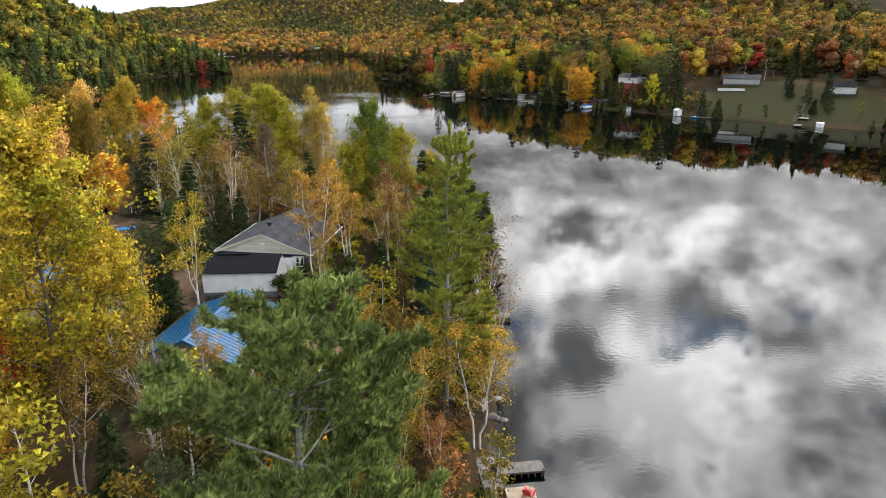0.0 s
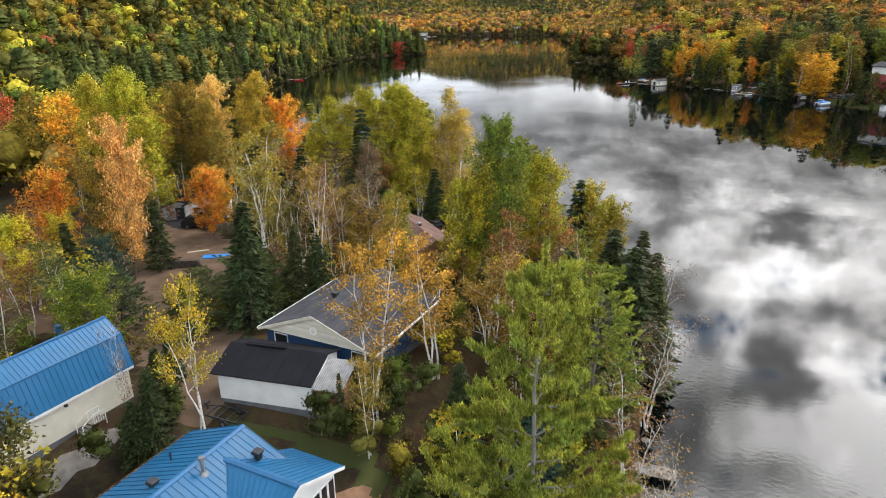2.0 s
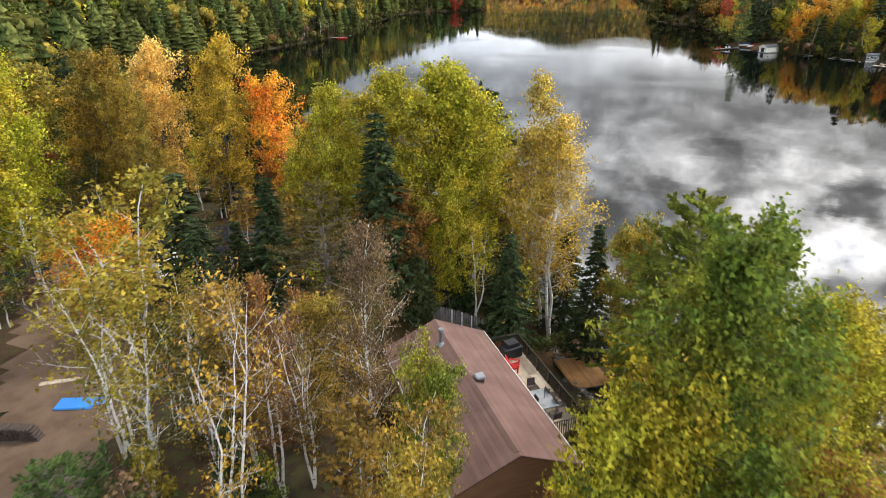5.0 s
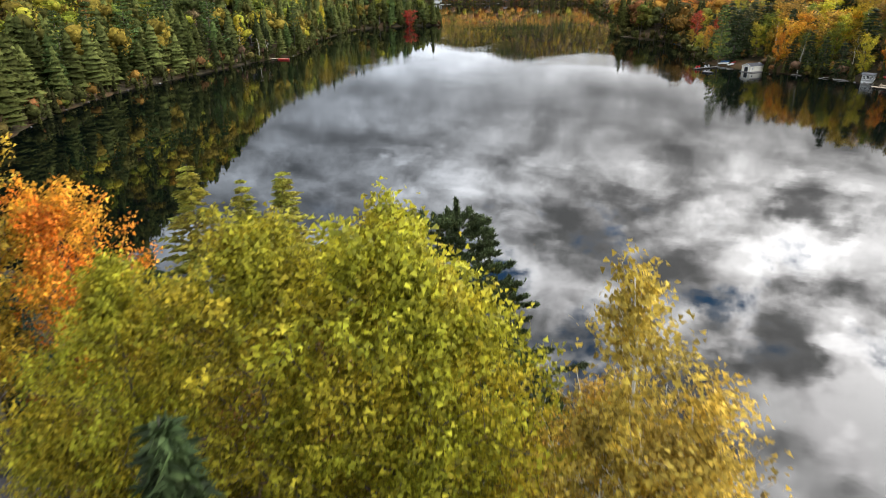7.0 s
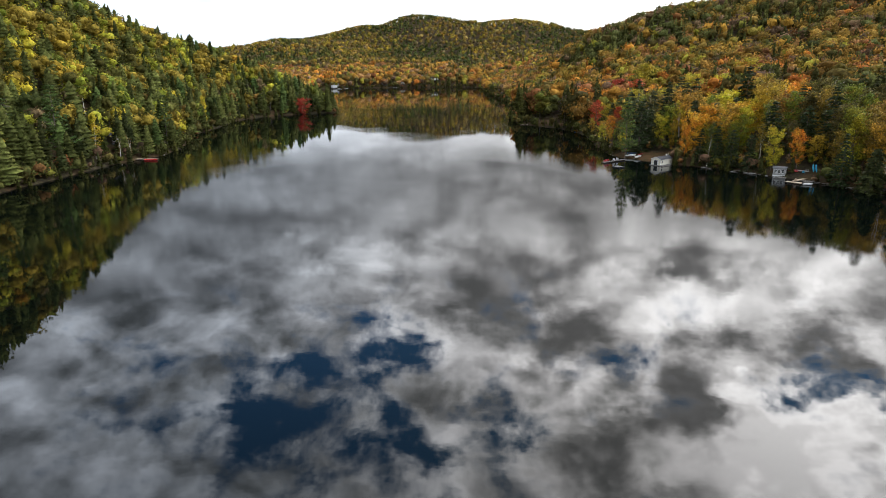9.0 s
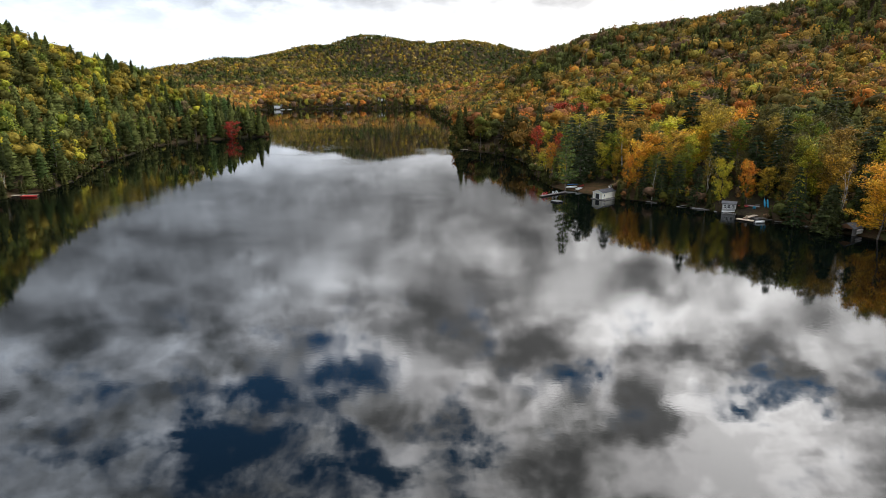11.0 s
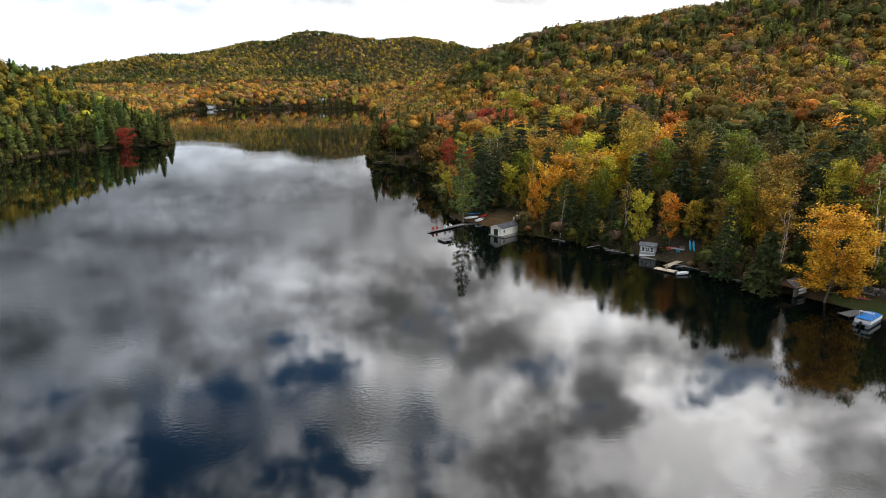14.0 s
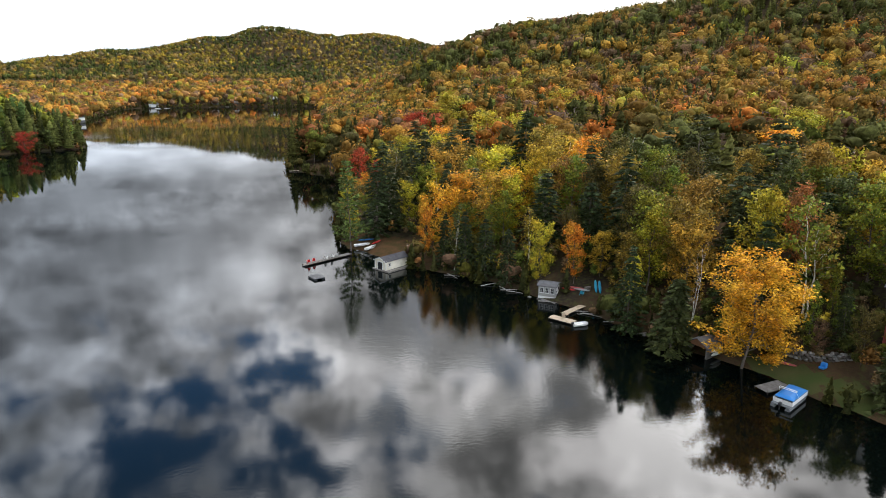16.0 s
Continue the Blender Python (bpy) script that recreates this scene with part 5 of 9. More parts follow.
# ---- the trees of the near shore, one by one: kind, place, height of the tip, hue, breadth ----
SHORE_TREES = [
    ("white_pine", 3.3, 38.5, 26.2, "pinegold", 0.68, 1), ("white_pine", -2.0, 4.6, 27.4, "brightpine", 0.98, 0),
    ("pine", 5.5, 60, 17.5, "pinegold", 1.0, 1), ("poplar", -21.5, 29, 28.8, "yellow", 1.05, 0), ("poplar", -19.8, 33.5, 21.0, "yellow", 0.7, 1), ("birch", -20.0, 25.5, 14.5, "ochre", 1.1, 0), ("spruce", -16.8, 24.0, 12.0, "spruce", 1.2, 1), ("spruce", -12.4, 26.8, 11.5, "cedar", 1.3, 0), ("spruce", -9.6, 25.2, 11.0, "spruce", 1.2, 2), ("birch", -10.8, 31.0, 13.5, "gold", 0.9, 1), ("birch", -13.6, 31.6, 14.0, "gold", 0.8, 2), ("sapling", -7.6, 31.8, 11.5, "lime", 1.1, 0), ("maple", -27.0, 31.0, 17.0, "red", 0.7, 1), ("maple", -24.5, 24.5, 13.0, "orange", 0.9, 0), ("bare_birch", -15.2, 27.0, 14.5, "ochre", 1.0, 1), ("young_pine", -12.6, 20.5, 11.5, "softpine", 1.3, 1),
    ("birch", -9.2, 53.4, 20.8, "gold", 0.95, 0), ("birch", -6.2, 60.5, 19.0, "gold", 1.15, 1), ("birch", -19.9, 49.7, 19.0, "yellow", 0.85, 2),
    ("bare_birch", -22.8, 74.2, 21.2, "gold", 1.0, 0), ("bare_birch", -29.5, 76.5, 21.5, "olive", 1.05, 1), ("birch", -31.8, 79.3, 23.1, "olive", 1.25, 2),
    ("poplar", -5.2, 77.0, 24.8, "green", 0.8, 0), ("poplar", -0.3, 83, 20.6, "lime", 0.8, 1), ("maple", 4.2, 94, 14.8, "lime", 0.85, 1),
    ("spruce", 8.0, 72, 14.2, "spruce", 1.5, 0), ("spruce", 3.0, 72.5, 13.2, "spruce", 1.4, 1), ("spruce", 6.0, 66, 12.0, "cedar", 1.4, 2), ("spruce", 6.6, 76.0, 13.6, "spruce", 1.5, 1),
    ("sapling", -2.3, 50.1, 11.1, "lime", 1.3, 0), ("maple", -15.6, 79.8, 16.6, "green", 0.7, 2), ("birch", -4.7, 80.2, 17.4, "gold", 0.9, 2),
    ("birch", -1.5, 70.5, 17.2, "brown", 1.0, 0), ("birch", -0.5, 64.0, 16.5, "brown", 0.9, 1), ("young_pine", -38.9, 63.6, 14.8, "bluespruce", 1.0, 0),
    ("maple", -47.5, 67.5, 15.5, "yellow", 0.75, 0), ("maple", -44.8, 73.2, 24.4, "peach", 0.58, 1), ("maple", -50, 77, 20.0, "olive", 0.8, 2), ("maple", -53.0, 72, 19.0, "orange", 0.85, 0), ("aspen", -56.0, 92.5, 21.2, "lime", 1.2, 1),
    ("poplar", -57.6, 104, 24.9, "olive", 0.9, 0), ("maple", -44.9, 88.6, 15.6, "orange", 0.95, 0), ("poplar", -58.4, 112.4, 25.2, "peach", 0.8, 2),
    ("poplar", -60, 94.5, 27.7, "lime", 0.85, 1), ("poplar", -66, 95, 26.5, "lime", 0.75, 2), ("poplar", -51.5, 113.5, 25.6, "gold", 0.85, 2),
    ("maple", -47.9, 117.3, 21.6, "orange", 0.8, 0), ("poplar", -35.0, 107.0, 22.6, "lime", 0.8, 2), ("maple", -37.0, 104.5, 17.5, "lime", 0.7, 1), ("poplar", -52.5, 103, 22.8, "olive", 0.7, 1), ("maple", -45.6, 92, 14.6, "orange", 0.8, 1),
    ("poplar", -25.4, 107.8, 24.6, "lime", 1.1, 0), ("poplar", -31.2, 108.2, 24.0, "lime", 1.0, 1), ("poplar", -22.6, 107.0, 24.2, "lime", 0.9, 2),
    ("full_birch", -17.2, 107.4, 24.2, "pale", 0.95, 0), ("full_birch", -14.6, 106.8, 21.4, "pale", 1.0, 1), ("full_birch", -16.0, 109.0, 19.0, "pale", 1.0, 0), ("spruce", -27.1, 99.8, 21.4, "spruce", 1.1, 0),
    ("spruce", -35, 96.2, 16.8, "spruce", 1.2, 1), ("spruce", -39.9, 93, 17.6, "spruce", 1.5, 2), ("spruce", -37.4, 90.5, 14.5, "spruce", 1.4, 0), ("maple", -22.6, 103.0, 16.5, "lime", 0.75, 1), ("birch", -20.6, 103.4, 13.5, "yellow", 1.1, 0), ("dead_pine", -28.4, 93.2, 18.6, "moss", 1.25, 0),
    ("white_pine", -5.1, 95.5, 19.4, "pinegold", 1.05, 0), ("maple", -8.1, 102.3, 15.2, "olive", 0.75, 0), ("spruce", -11.2, 104.6, 13.0, "spruce", 0.9, 1),
    ("spruce", -19.5, 110.5, 13.5, "spruce", 0.9, 2), ("cedar", -24.6, 100.6, 11.5, "cedar", 1.1, 0), ("cedar", -22.2, 104, 10.0, "spruce", 1.0, 1),
    ("full_birch", -19.4, 80.2, 21.0, "umber", 0.8, 1), ("full_birch", -23.6, 79, 18.6, "brown", 0.9, 0), ("birch", -15, 73.2, 17.2, "olive", 1.1, 1),
    ("maple", -7.2, 74.8, 20.4, "lime", 0.8, 2), ("larch", -50.2, 131.6, 17.8, "larch", 1.35, 0), ("larch", -48.2, 135.4, 15.8, "larch", 1.2, 1),
    ("larch", -44.6, 135.4, 16.5, "larch", 1.3, 0), ("larch", -43.0, 133.8, 12.5, "larch", 1.4, 1), ("white_pine", -25.6, 120.4, 20.9, "softpine", 1.15, 1),
    ("young_pine", -21.4, 119.0, 13.0, "pine", 1.1, 1), ("spruce", -60, 130, 13.0, "spruce", 1.0, 0), ("maple", -57, 128.5, 8.5, "spruce", 0.9, 1),
    ("maple", -70, 112, 20.0, "gold", 1.0, 2), ("poplar", -74, 120, 22.0, "olive", 0.9, 0), ("spruce", -66, 122, 18.0, "spruce", 1.0, 1),
    ("young_pine", -26.0, 66.5, 12.0, "dull", 1.8, 0), ("young_pine", -30.0, 63.4, 11.0, "dull", 2.0, 1), ("young_pine", -29.6, 72.0, 12.6, "pine", 1.7, 0), ("young_pine", -27.4, 69.6, 12.2, "pine", 1.7, 1), ("young_pine", -31.8, 67.4, 10.8, "dull", 1.8, 0), ("young_pine", -36.5, 61.0, 13.0, "softpine", 1.5, 1),
    ("sapling", -26.9, 74.4, 12.6, "olive", 0.9, 1), ("spruce", -22.6, 48.4, 11.8, "spruce", 1.5, 0), ("spruce", -24.4, 51.2, 11.6, "spruce", 1.5, 1), ("spruce", -22.2, 46.0, 11.0, "spruce", 1.4, 2), ("spruce", -23.2, 50.0, 10.8, "cedar", 1.4, 0), ("spruce", -25.4, 54.0, 11.4, "spruce", 1.3, 1),
    ("bare_birch", -23.9, 47.8, 15.6, "twig", 0.6, 0), ("spruce", -10.6, 51.6, 11.2, "spruce", 0.6, 2), ("birch", -8.4, 50.6, 14.0, "olive", 0.9, 0),
    ("maple", -48.5, 63, 17.2, "yellow", 0.8, 2), ("maple", -56.5, 66, 17.5, "orange", 0.9, 1), ("spruce", -46.0, 66.5, 14.5, "spruce", 1.1, 1), ("spruce", -44.0, 77.0, 14.0, "spruce", 1.1, 2), ("spruce", -21.0, 46.5, 13.0, "spruce", 1.0, 0),
    ("sapling", -9.5, 36.2, 9.4, "lime", 1.0, 0), ("sapling", -7.2, 34.6, 9.0, "lime", 1.1, 1), ("birch", -3.4, 39.8, 13.5, "gold", 0.9, 2),
    ("full_birch", -25.0, 79.5, 18.5, "ochre", 1.0, 1), ("birch", -30.5, 82.0, 16.0, "olive", 1.3, 2), ("full_birch", -21.5, 82.6, 15.0, "pale", 1.1, 0), ("bare_birch", -27.5, 80.0, 17.5, "rust", 1.2, 1), ("bare_birch", -22.6, 80.5, 17.5, "ochre", 1.1, 0),
    ("bare_birch", -33.5, 78.5, 18.5, "olive", 1.1, 0), ("birch", -27.0, 87.0, 13.5, "brown", 1.1, 1), ("birch", 5.6, 35.5, 12.0, "gold", 1.25, 0),
    ("birch", 6.8, 41.0, 11.0, "gold", 1.2, 1), ("bare_birch", 8.6, 49.5, 11.0, "brown", 1.1, 0), ("bare_birch", 10.2, 66.0, 11.5, "umber", 1.3, 1),
    ("spruce", 10.6, 74.0, 11.6, "cedar", 1.3, 0), ("spruce", 11.0, 82.0, 10.2, "cedar", 1.4, 1), ("spruce", 10.0, 90.0, 10.0, "cedar", 1.4, 0), ("bare_birch", 11.0, 78.0, 11.5, "umber", 1.3, 0),
    ("bare_birch", 8.2, 57.0, 12.5, "brown", 1.1, 1), ("spruce", 6.8, 79.0, 13.5, "spruce", 1.2, 2), ("maple", 6.4, 96.0, 12.5, "olive", 0.8, 2),
    ("birch", 1.5, 33.2, 12.5, "gold", 1.1, 0), ("birch", 4.2, 41.5, 11.5, "gold", 1.0, 1), ("birch", -0.4, 28.2, 11.0, "olive", 1.2, 2),
]
for sort, x, y, top, hue, wide, v in SHORE_TREES:
    if hue == "twig" and sort == "bare_birch":
        hue = "brown"
    tree(sort, x, y, top, hue, "on the near lake shore" if inland(x, y)[0] < 14 else "among the cottages", wide, variant=v)

# undergrowth: shrubs and saplings between them
HOUSES = [(-9.5, 34.5, 5.0), (-15.5, 42, 8), (-9, 43, 6), (-15.5, 62, 8.5), (-16.5, 54, 5), (-28.8, 47, 5.5), (-16.5, 88.5, 6.5), (-12, 92, 4), (-11.2, 101.6, 2.9), (-31, 93.5, 2.6), (-53, 96, 5), (-43, 82, 4.5), (-39, 70, 4.5), (-35.5, 63.5, 4.5), (-46, 108, 6), (-60, 72, 5), (-55, 132, 6), (-22, 52.5, 2.5), (-64, 82, 10), (-22, 100, 4), (-33, 90, 4), (-39.8, 80.5, 6), (-46, 86, 5.5), (-38.5, 71, 5), (-34.5, 63.5, 5), (-30, 59.5, 4.5), (-25.5, 59.5, 3.5), (-45, 79, 5), (-54, 69, 6), (-61, 72, 6), (-33.8, 73.5, 4.5), (-36, 76.5, 4)]
g = np.random.default_rng(31)
x, y = scatter(g, -72, 11, -2, 134, 5.0)
d = inland(x, y)
k = (d > 0.6) & (np.hypot(x - 0.5, y + 7) > 6)
for cx, cy, r in HOUSES:
    k &= np.hypot(x - cx, y - cy) > r
x, y, d = x[k], y[k], d[k]
for i in range(len(x)):
    if g.uniform() > (0.95 if d[i] < 12 else 0.8) * (0.75 if x[i] < -45 else 1):
        continue
    hue = choose(g, 1, ochre=2, olive=2, brown=2, moss=3, umber=1.5, rust=1.6, lime=1.2, green=1.2, dull=2.2, orange=0.5, yellow=0.6, red=0.35)[0]
    if g.uniform() < 0.30:
        tree("sapling", x[i], y[i], gz(x[i], y[i]) + g.uniform(4.5, 8.5), hue, "in the undergrowth", 1.1, group="undergrowth")
    else:
        tree("shrub", x[i], y[i], gz(x[i], y[i]) + g.uniform(1.8, 4.4), hue, "in the undergrowth", 1.15, group="undergrowth")
# thick brush by the blue-roofed house and between the cottages and the water
x, y = scatter(g, -33, 8, 22, 80, 2.5)
d = inland(x, y)
k = (d > 0.8) & ((x > -13) | (x < -22) & (y < 51) & (y > 34))
for cx, cy, r in HOUSES:
    k &= np.hypot(x - cx, y - cy) > r * 0.92
x, y = x[k], y[k]
woods("brush", "low autumn brush of green and ochre shrubs round the cottages", x, y, g.uniform(1.2, 4.0, len(x)), choose(g, len(x), moss=3, dull=4, green=2, ochre=1.5, olive=1.2, umber=1, yellow=0.5), g, 420, 0.050, False, 5)
# smaller birches, maples and firs that fill the wood
x, y = scatter(g, -70, 8, 12, 128, 5.6)
d = inland(x, y)
k = (d > 2.0) & (np.hypot(x - 0.5, y + 7) > 20)
for cx, cy, r in HOUSES:
    k &= np.hypot(x - cx, y - cy) > r + 1.0
for a, b in zip(x[k], y[k]):
    sort = choose(g, 1, birch=3, maple=0.9, spruce=2 if b > 36 else 0.001, sapling=3.0, bare_birch=0.8)[0]
    hue = choose(g, 1, spruce=3, bluespruce=1, cedar=1)[0] if sort == "spruce" else choose(g, 1, ochre=3, olive=2, moss=2, brown=1.2, rust=1.2, lime=1.2, green=0.8, dull=1.6, orange=0.4)[0]
    tree(sort, a, b, gz(a, b) + g.uniform(6.0, 12.0), hue, "in the wood between the cottages", 1.15)
# trees that close the near land behind and to the side
x, y = scatter(g, -135, -14, -40, 128, 9.5)
d = inland(x, y)
k = (d > 12) & ((x < -72) | (y < 24) & (x < -22)) & ~((y > 60) & (y < 100) & (x > -92) & (x < -60))
for a, b in zip(x[k], y[k]):
    sort = choose(g, 1, far_maple=3, far_poplar=3, far_spruce=3, far_birch=1.5)[0]
    hue = "spruce" if sort == "far_spruce" else choose(g, 1, gold=2, yellow=2, orange=1.6, lime=2, olive=2.5, brown=1, red=0.5, green=1)[0]
    tree(sort, a, b, gz(a, b) + g.uniform(12, 19), hue, "in the woods behind the cottages", 1.0)

# the woods that go on behind the cottages
x, y = scatter(g, -260, -12, -170, 152, 6.4)
d = inland(x, y)
k = (d > 6) & ((x < -64) | (y < 14)) & ~((y > 58) & (y < 104) & (x > -94)) & ~((y < 14) & (x > -20) & (y > -26)) & ~((y > 100) & (x > -80))
x, y = x[k], y[k]
woods("woods_behind_cottages", "mixed autumn woods stretching behind the cottages", x, y, g.uniform(8, 14, len(x)), choose(g, len(x), spruce=5, softpine=3, ochre=2.5, gold=1.5, yellow=1, lime=1.5, moss=3, orange=0.6, rust=0.8, dull=2), g, 60, 0.09)

# ---- buildings and things of the near shore ----
def along(x, y, z, ux, uy):
    """A pose whose own y runs along (ux, uy)."""
    return pose(x, y, z, 0, 0, math.degrees(math.atan2(uy, ux)) - 90)


def plate_normal(quad):
    a, b, c, d = (Vector(q) for q in quad)
    nrm = (b - a).cross(d - a).normalized()
    return (a, b, c, d, nrm if nrm.z > 0 else -nrm)


def ribbed(name, quad, ribs, mat, parent, label="", thick=0.05, high=0.035):
    """Metal roofing: a plate given as eave, eave, ridge, ridge, with raised seams from eave to ridge."""
    roof = part(name, Form().slab(quad, thick), mat, parent, label)
    a, b, c, d, nrm = plate_normal(quad)
    side = (b - a).normalized() * 0.02
    for i in range(ribs + 1):
        t = i / ribs
        lo, hi = a.lerp(b, t), d.lerp(c, t)
        part("seam", Form().slab([lo - side + nrm * high, lo + side + nrm * high, hi + side + nrm * high, hi - side + nrm * high], high + 0.01), mat, roof)
    return roof


def shingled(name, quad, rows, mat, parent, label="", thick=0.06):
    """A roof slope in courses of shingles, each a little proud of the one above it."""
    a, b, c, d, nrm = plate_normal(quad)
    roof = part(name, Form().slab([p - nrm * 0.03 for p in (a, b, c, d)], thick), mat, parent, label)
    for i in range(rows):
        lo, hi = i / rows, (i + 1) / rows
        part("shingle_course", Form().slab([a.lerp(d, lo) + nrm * 0.018, b.lerp(c, lo) + nrm * 0.018, b.lerp(c, hi), a.lerp(d, hi)], 0.03), mat, roof)
    return roof


def boarded(parent, mat, x0, x1, z0, z1, y, step=0.2, proud=0.025):
    """Boards of a wall in the x-z plane at y, facing -y, as parts."""
    z = z0
    while z < z1 - 0.02:
        top = min(z + step, z1)
        f = Form().add([(x0, y - proud, z), (x1, y - proud, z), (x1, y, top), (x0, y, top), (x0, y + 0.03, z), (x1, y + 0.03, z), (x1, y + 0.03, top), (x0, y + 0.03, top)], [(0, 1, 2, 3), (7, 6, 5, 4), (0, 4, 5, 1), (3, 2, 6, 7), (0, 3, 7, 4), (1, 5, 6, 2)])
        part("board", f, mat, parent)
        z += step


def window(parent, x0, x1, z0, z1, y, m=None, frame_mat=None, sill=True):
    """A window on a wall facing -y of the frame m: frame, pane, sill."""
    m = m or Matrix()
    fm = frame_mat or WHITE
    w = 0.07
    f = Form()
    f.box(x0 - w, y - 0.05, z0 - w, x0, y + 0.05, z1 + w, m).box(x1, y - 0.05, z0 - w, x1 + w, y + 0.05, z1 + w, m)
    f.box(x0, y - 0.05, z1, x1, y + 0.05, z1 + w, m).box(x0, y - 0.05, z0 - w, x1, y + 0.05, z0, m)
    win = part("window", f, fm, parent)
    part("pane", Form().box(x0, y - 0.02, z0, x1, y + 0.01, z1, m), GLASS, win, "dark reflecting glass")
    if sill:
        part("sill", Form().box(x0 - 0.1, y - 0.1, z0 - w - 0.04, x1 + 0.1, y + 0.0, z0 - w, m), fm, win)
    return win


def roof_vent(parent, x, y, z, mat=None):
    f = Form().box(x - 0.16, y - 0.16, z - 0.25, x + 0.16, y + 0.16, z + 0.12)
    f.box(x - 0.27, y - 0.27, z + 0.12, x + 0.27, y + 0.27, z + 0.36, None, 0.05)
    part("roof_vent", f, mat or BLACK, parent, "black box roof vent")


def chimney_pipe(parent, x, y, z, high, mat=None):
    p = part("chimney", Form().tube([(x, y, z - 0.4), (x, y, z + high)], 0.11, 12), mat or METAL, parent, "metal stove pipe")
    part("cap", Form().tube([(x, y, z + high), (x, y, z + high + 0.05), (x, y, z + high + 0.22)], [0.13, 0.2, 0.16], 12), METAL, p)
    part("flashing", Form().tube([(x, y, z - 0.1), (x, y, z + 0.12)], [0.3, 0.13], 10), METAL, p)


# -- the house with the blue metal roof --
def blue_house():
    base = 5.1
    m = along(-16.8, 36.5, base, 0.2, 0.98)
    h = thing("house", m, "cottage with bright blue ribbed metal roof and white window wing", "house")
    L, a, b = 10.4, 4.9, 4.2
    ridge_z, ea, eb = 10.0 - base, 8.0 - base, 8.15 - base
    part("foundation", Form().box(-a + 0.55, 0.55, -1.6, b - 0.55, L - 0.55, 0.35).box(b - 0.6, 4.5, -1.8, 5.6, 11.5, 0.45), DARK_GREY, h, "dark grey masonry foundation")
    wl = [(-a + 0.5, 0.3), (-a + 0.5, ea - 0.05), (-0.3, ridge_z - 0.15), (b - 0.5, eb - 0.02), (b - 0.5, 0.3)]
    part("wall", Form().prism(wl, 0.5, L - 0.5), GREY_PAINT, h, "grey-beige siding")
    ribbed("roof", [(-a, 0, ea), (-a, L, ea), (-0.02, L, ridge_z), (-0.02, 0, ridge_z)], 26, BLUE_METAL, h, "blue ribbed metal roof slope")
    ribbed("roof", [(b, 0, eb), (b, L, eb), (0.02, L, ridge_z), (0.02, 0, ridge_z)], 26, BLUE_METAL, h, "blue ribbed metal roof slope")
    part("ridge_cap", Form().slab([(-0.2, 0, ridge_z), (-0.2, L, ridge_z), (0, L, ridge_z + 0.07), (0, 0, ridge_z + 0.07)], 0.02).slab([(0.2, 0, ridge_z), (0.2, L, ridge_z), (0, L, ridge_z + 0.07), (0, 0, ridge_z + 0.07)], 0.02), BLUE_TRIM, h)
    for x, z, ex, ez in ((-a, ea, 0, ridge_z), (b, eb, 0, ridge_z)):
        for y in (-0.03, L):
            part("fascia", Form().slab([(x, y, z + 0.02), (x, y + 0.03, z + 0.02), (ex, y + 0.03, ez + 0.02), (ex, y, ez + 0.02)], 0.17), BLUE_TRIM, h)
    part("gutter", Form().tube([(-a - 0.06, 0, ea - 0.05), (-a - 0.06, L, ea - 0.05)], 0.06, 6), DARK_WOOD, h, "gutter full of brown leaves")
    part("gutter", Form().tube([(b + 0.05, 0, eb - 0.05), (b + 0.05, 4.0, eb - 0.05)], 0.06, 6), WHITE, h, "white eaves gutter")
    # the wing towards the lake
    rz, ez, r0, r1, n1 = 9.62 - base, 7.95 - base, 3.95, 11.95, 6.1
    mid = (r0 + r1) / 2
    ribbed("wing_roof", [(4.3, r0, ez), (n1, r0, ez), (n1, mid, rz), (0.7, mid, rz)], 13, BLUE_METAL, h, "blue metal slope of the wing")
    ribbed("wing_roof", [(2.3, r1, ez), (n1, r1, ez), (n1, mid, rz), (0.7, mid, rz)], 13, BLUE_METAL, h, "blue metal slope of the wing")
    part("wing_ridge_cap", Form().slab([(0.7, mid - 0.2, rz), (n1, mid - 0.2, rz), (n1, mid, rz + 0.07), (0.7, mid, rz + 0.07)], 0.02).slab([(0.7, mid + 0.2, rz), (n1, mid + 0.2, rz), (n1, mid, rz + 0.07), (0.7, mid, rz + 0.07)], 0.02), BLUE_TRIM, h)
    turn = Matrix.Rotation(radians(90), 4, "Z")  # its own x runs along the gable wall, -y looks to the lake
    gable = [(r0 + 0.55, 0.4), (r1 - 0.5, 0.4), (r1 - 0.5, ez + 0.02), (mid, rz - 0.12), (r0 + 0.55, ez + 0.02)]
    part("wing_wall", Form().prism(gable, -5.62, -3.2, turn), WHITE, h, "white gable wall full of windows")
    for x, z, e, f in ((r0, ez, mid, rz), (r1, ez, mid, rz)):
        part("fascia", Form().slab([(n1, x, z + 0.03), (n1 + 0.04, x, z + 0.03), (n1 + 0.04, e, f + 0.03), (n1, e, f + 0.03)], 0.2), WHITE, h, "white gable fascia")
    for c in (5.55, 8.0, 10.4):
        for k in (-0.68, 0.0, 0.68):
            window(h, c + k - 0.26, c + k + 0.26, 0.75, 2.35, -5.63, turn, sill=False)
    arch = Form()
    for i in range(8):
        t0, t1 = math.pi * i / 8, math.pi * (i + 1) / 8
        arch.add([turn @ Vector((8.0 + 0.75 * math.cos(t), -5.66, 2.55 + 0.62 * math.sin(t))) for t in (t0, t1)] + [turn @ Vector((8.0, -5.66, 2.55))], [(0, 1, 2)])
    part("arched_window", arch, GLASS, h, "half-round window over the middle group")
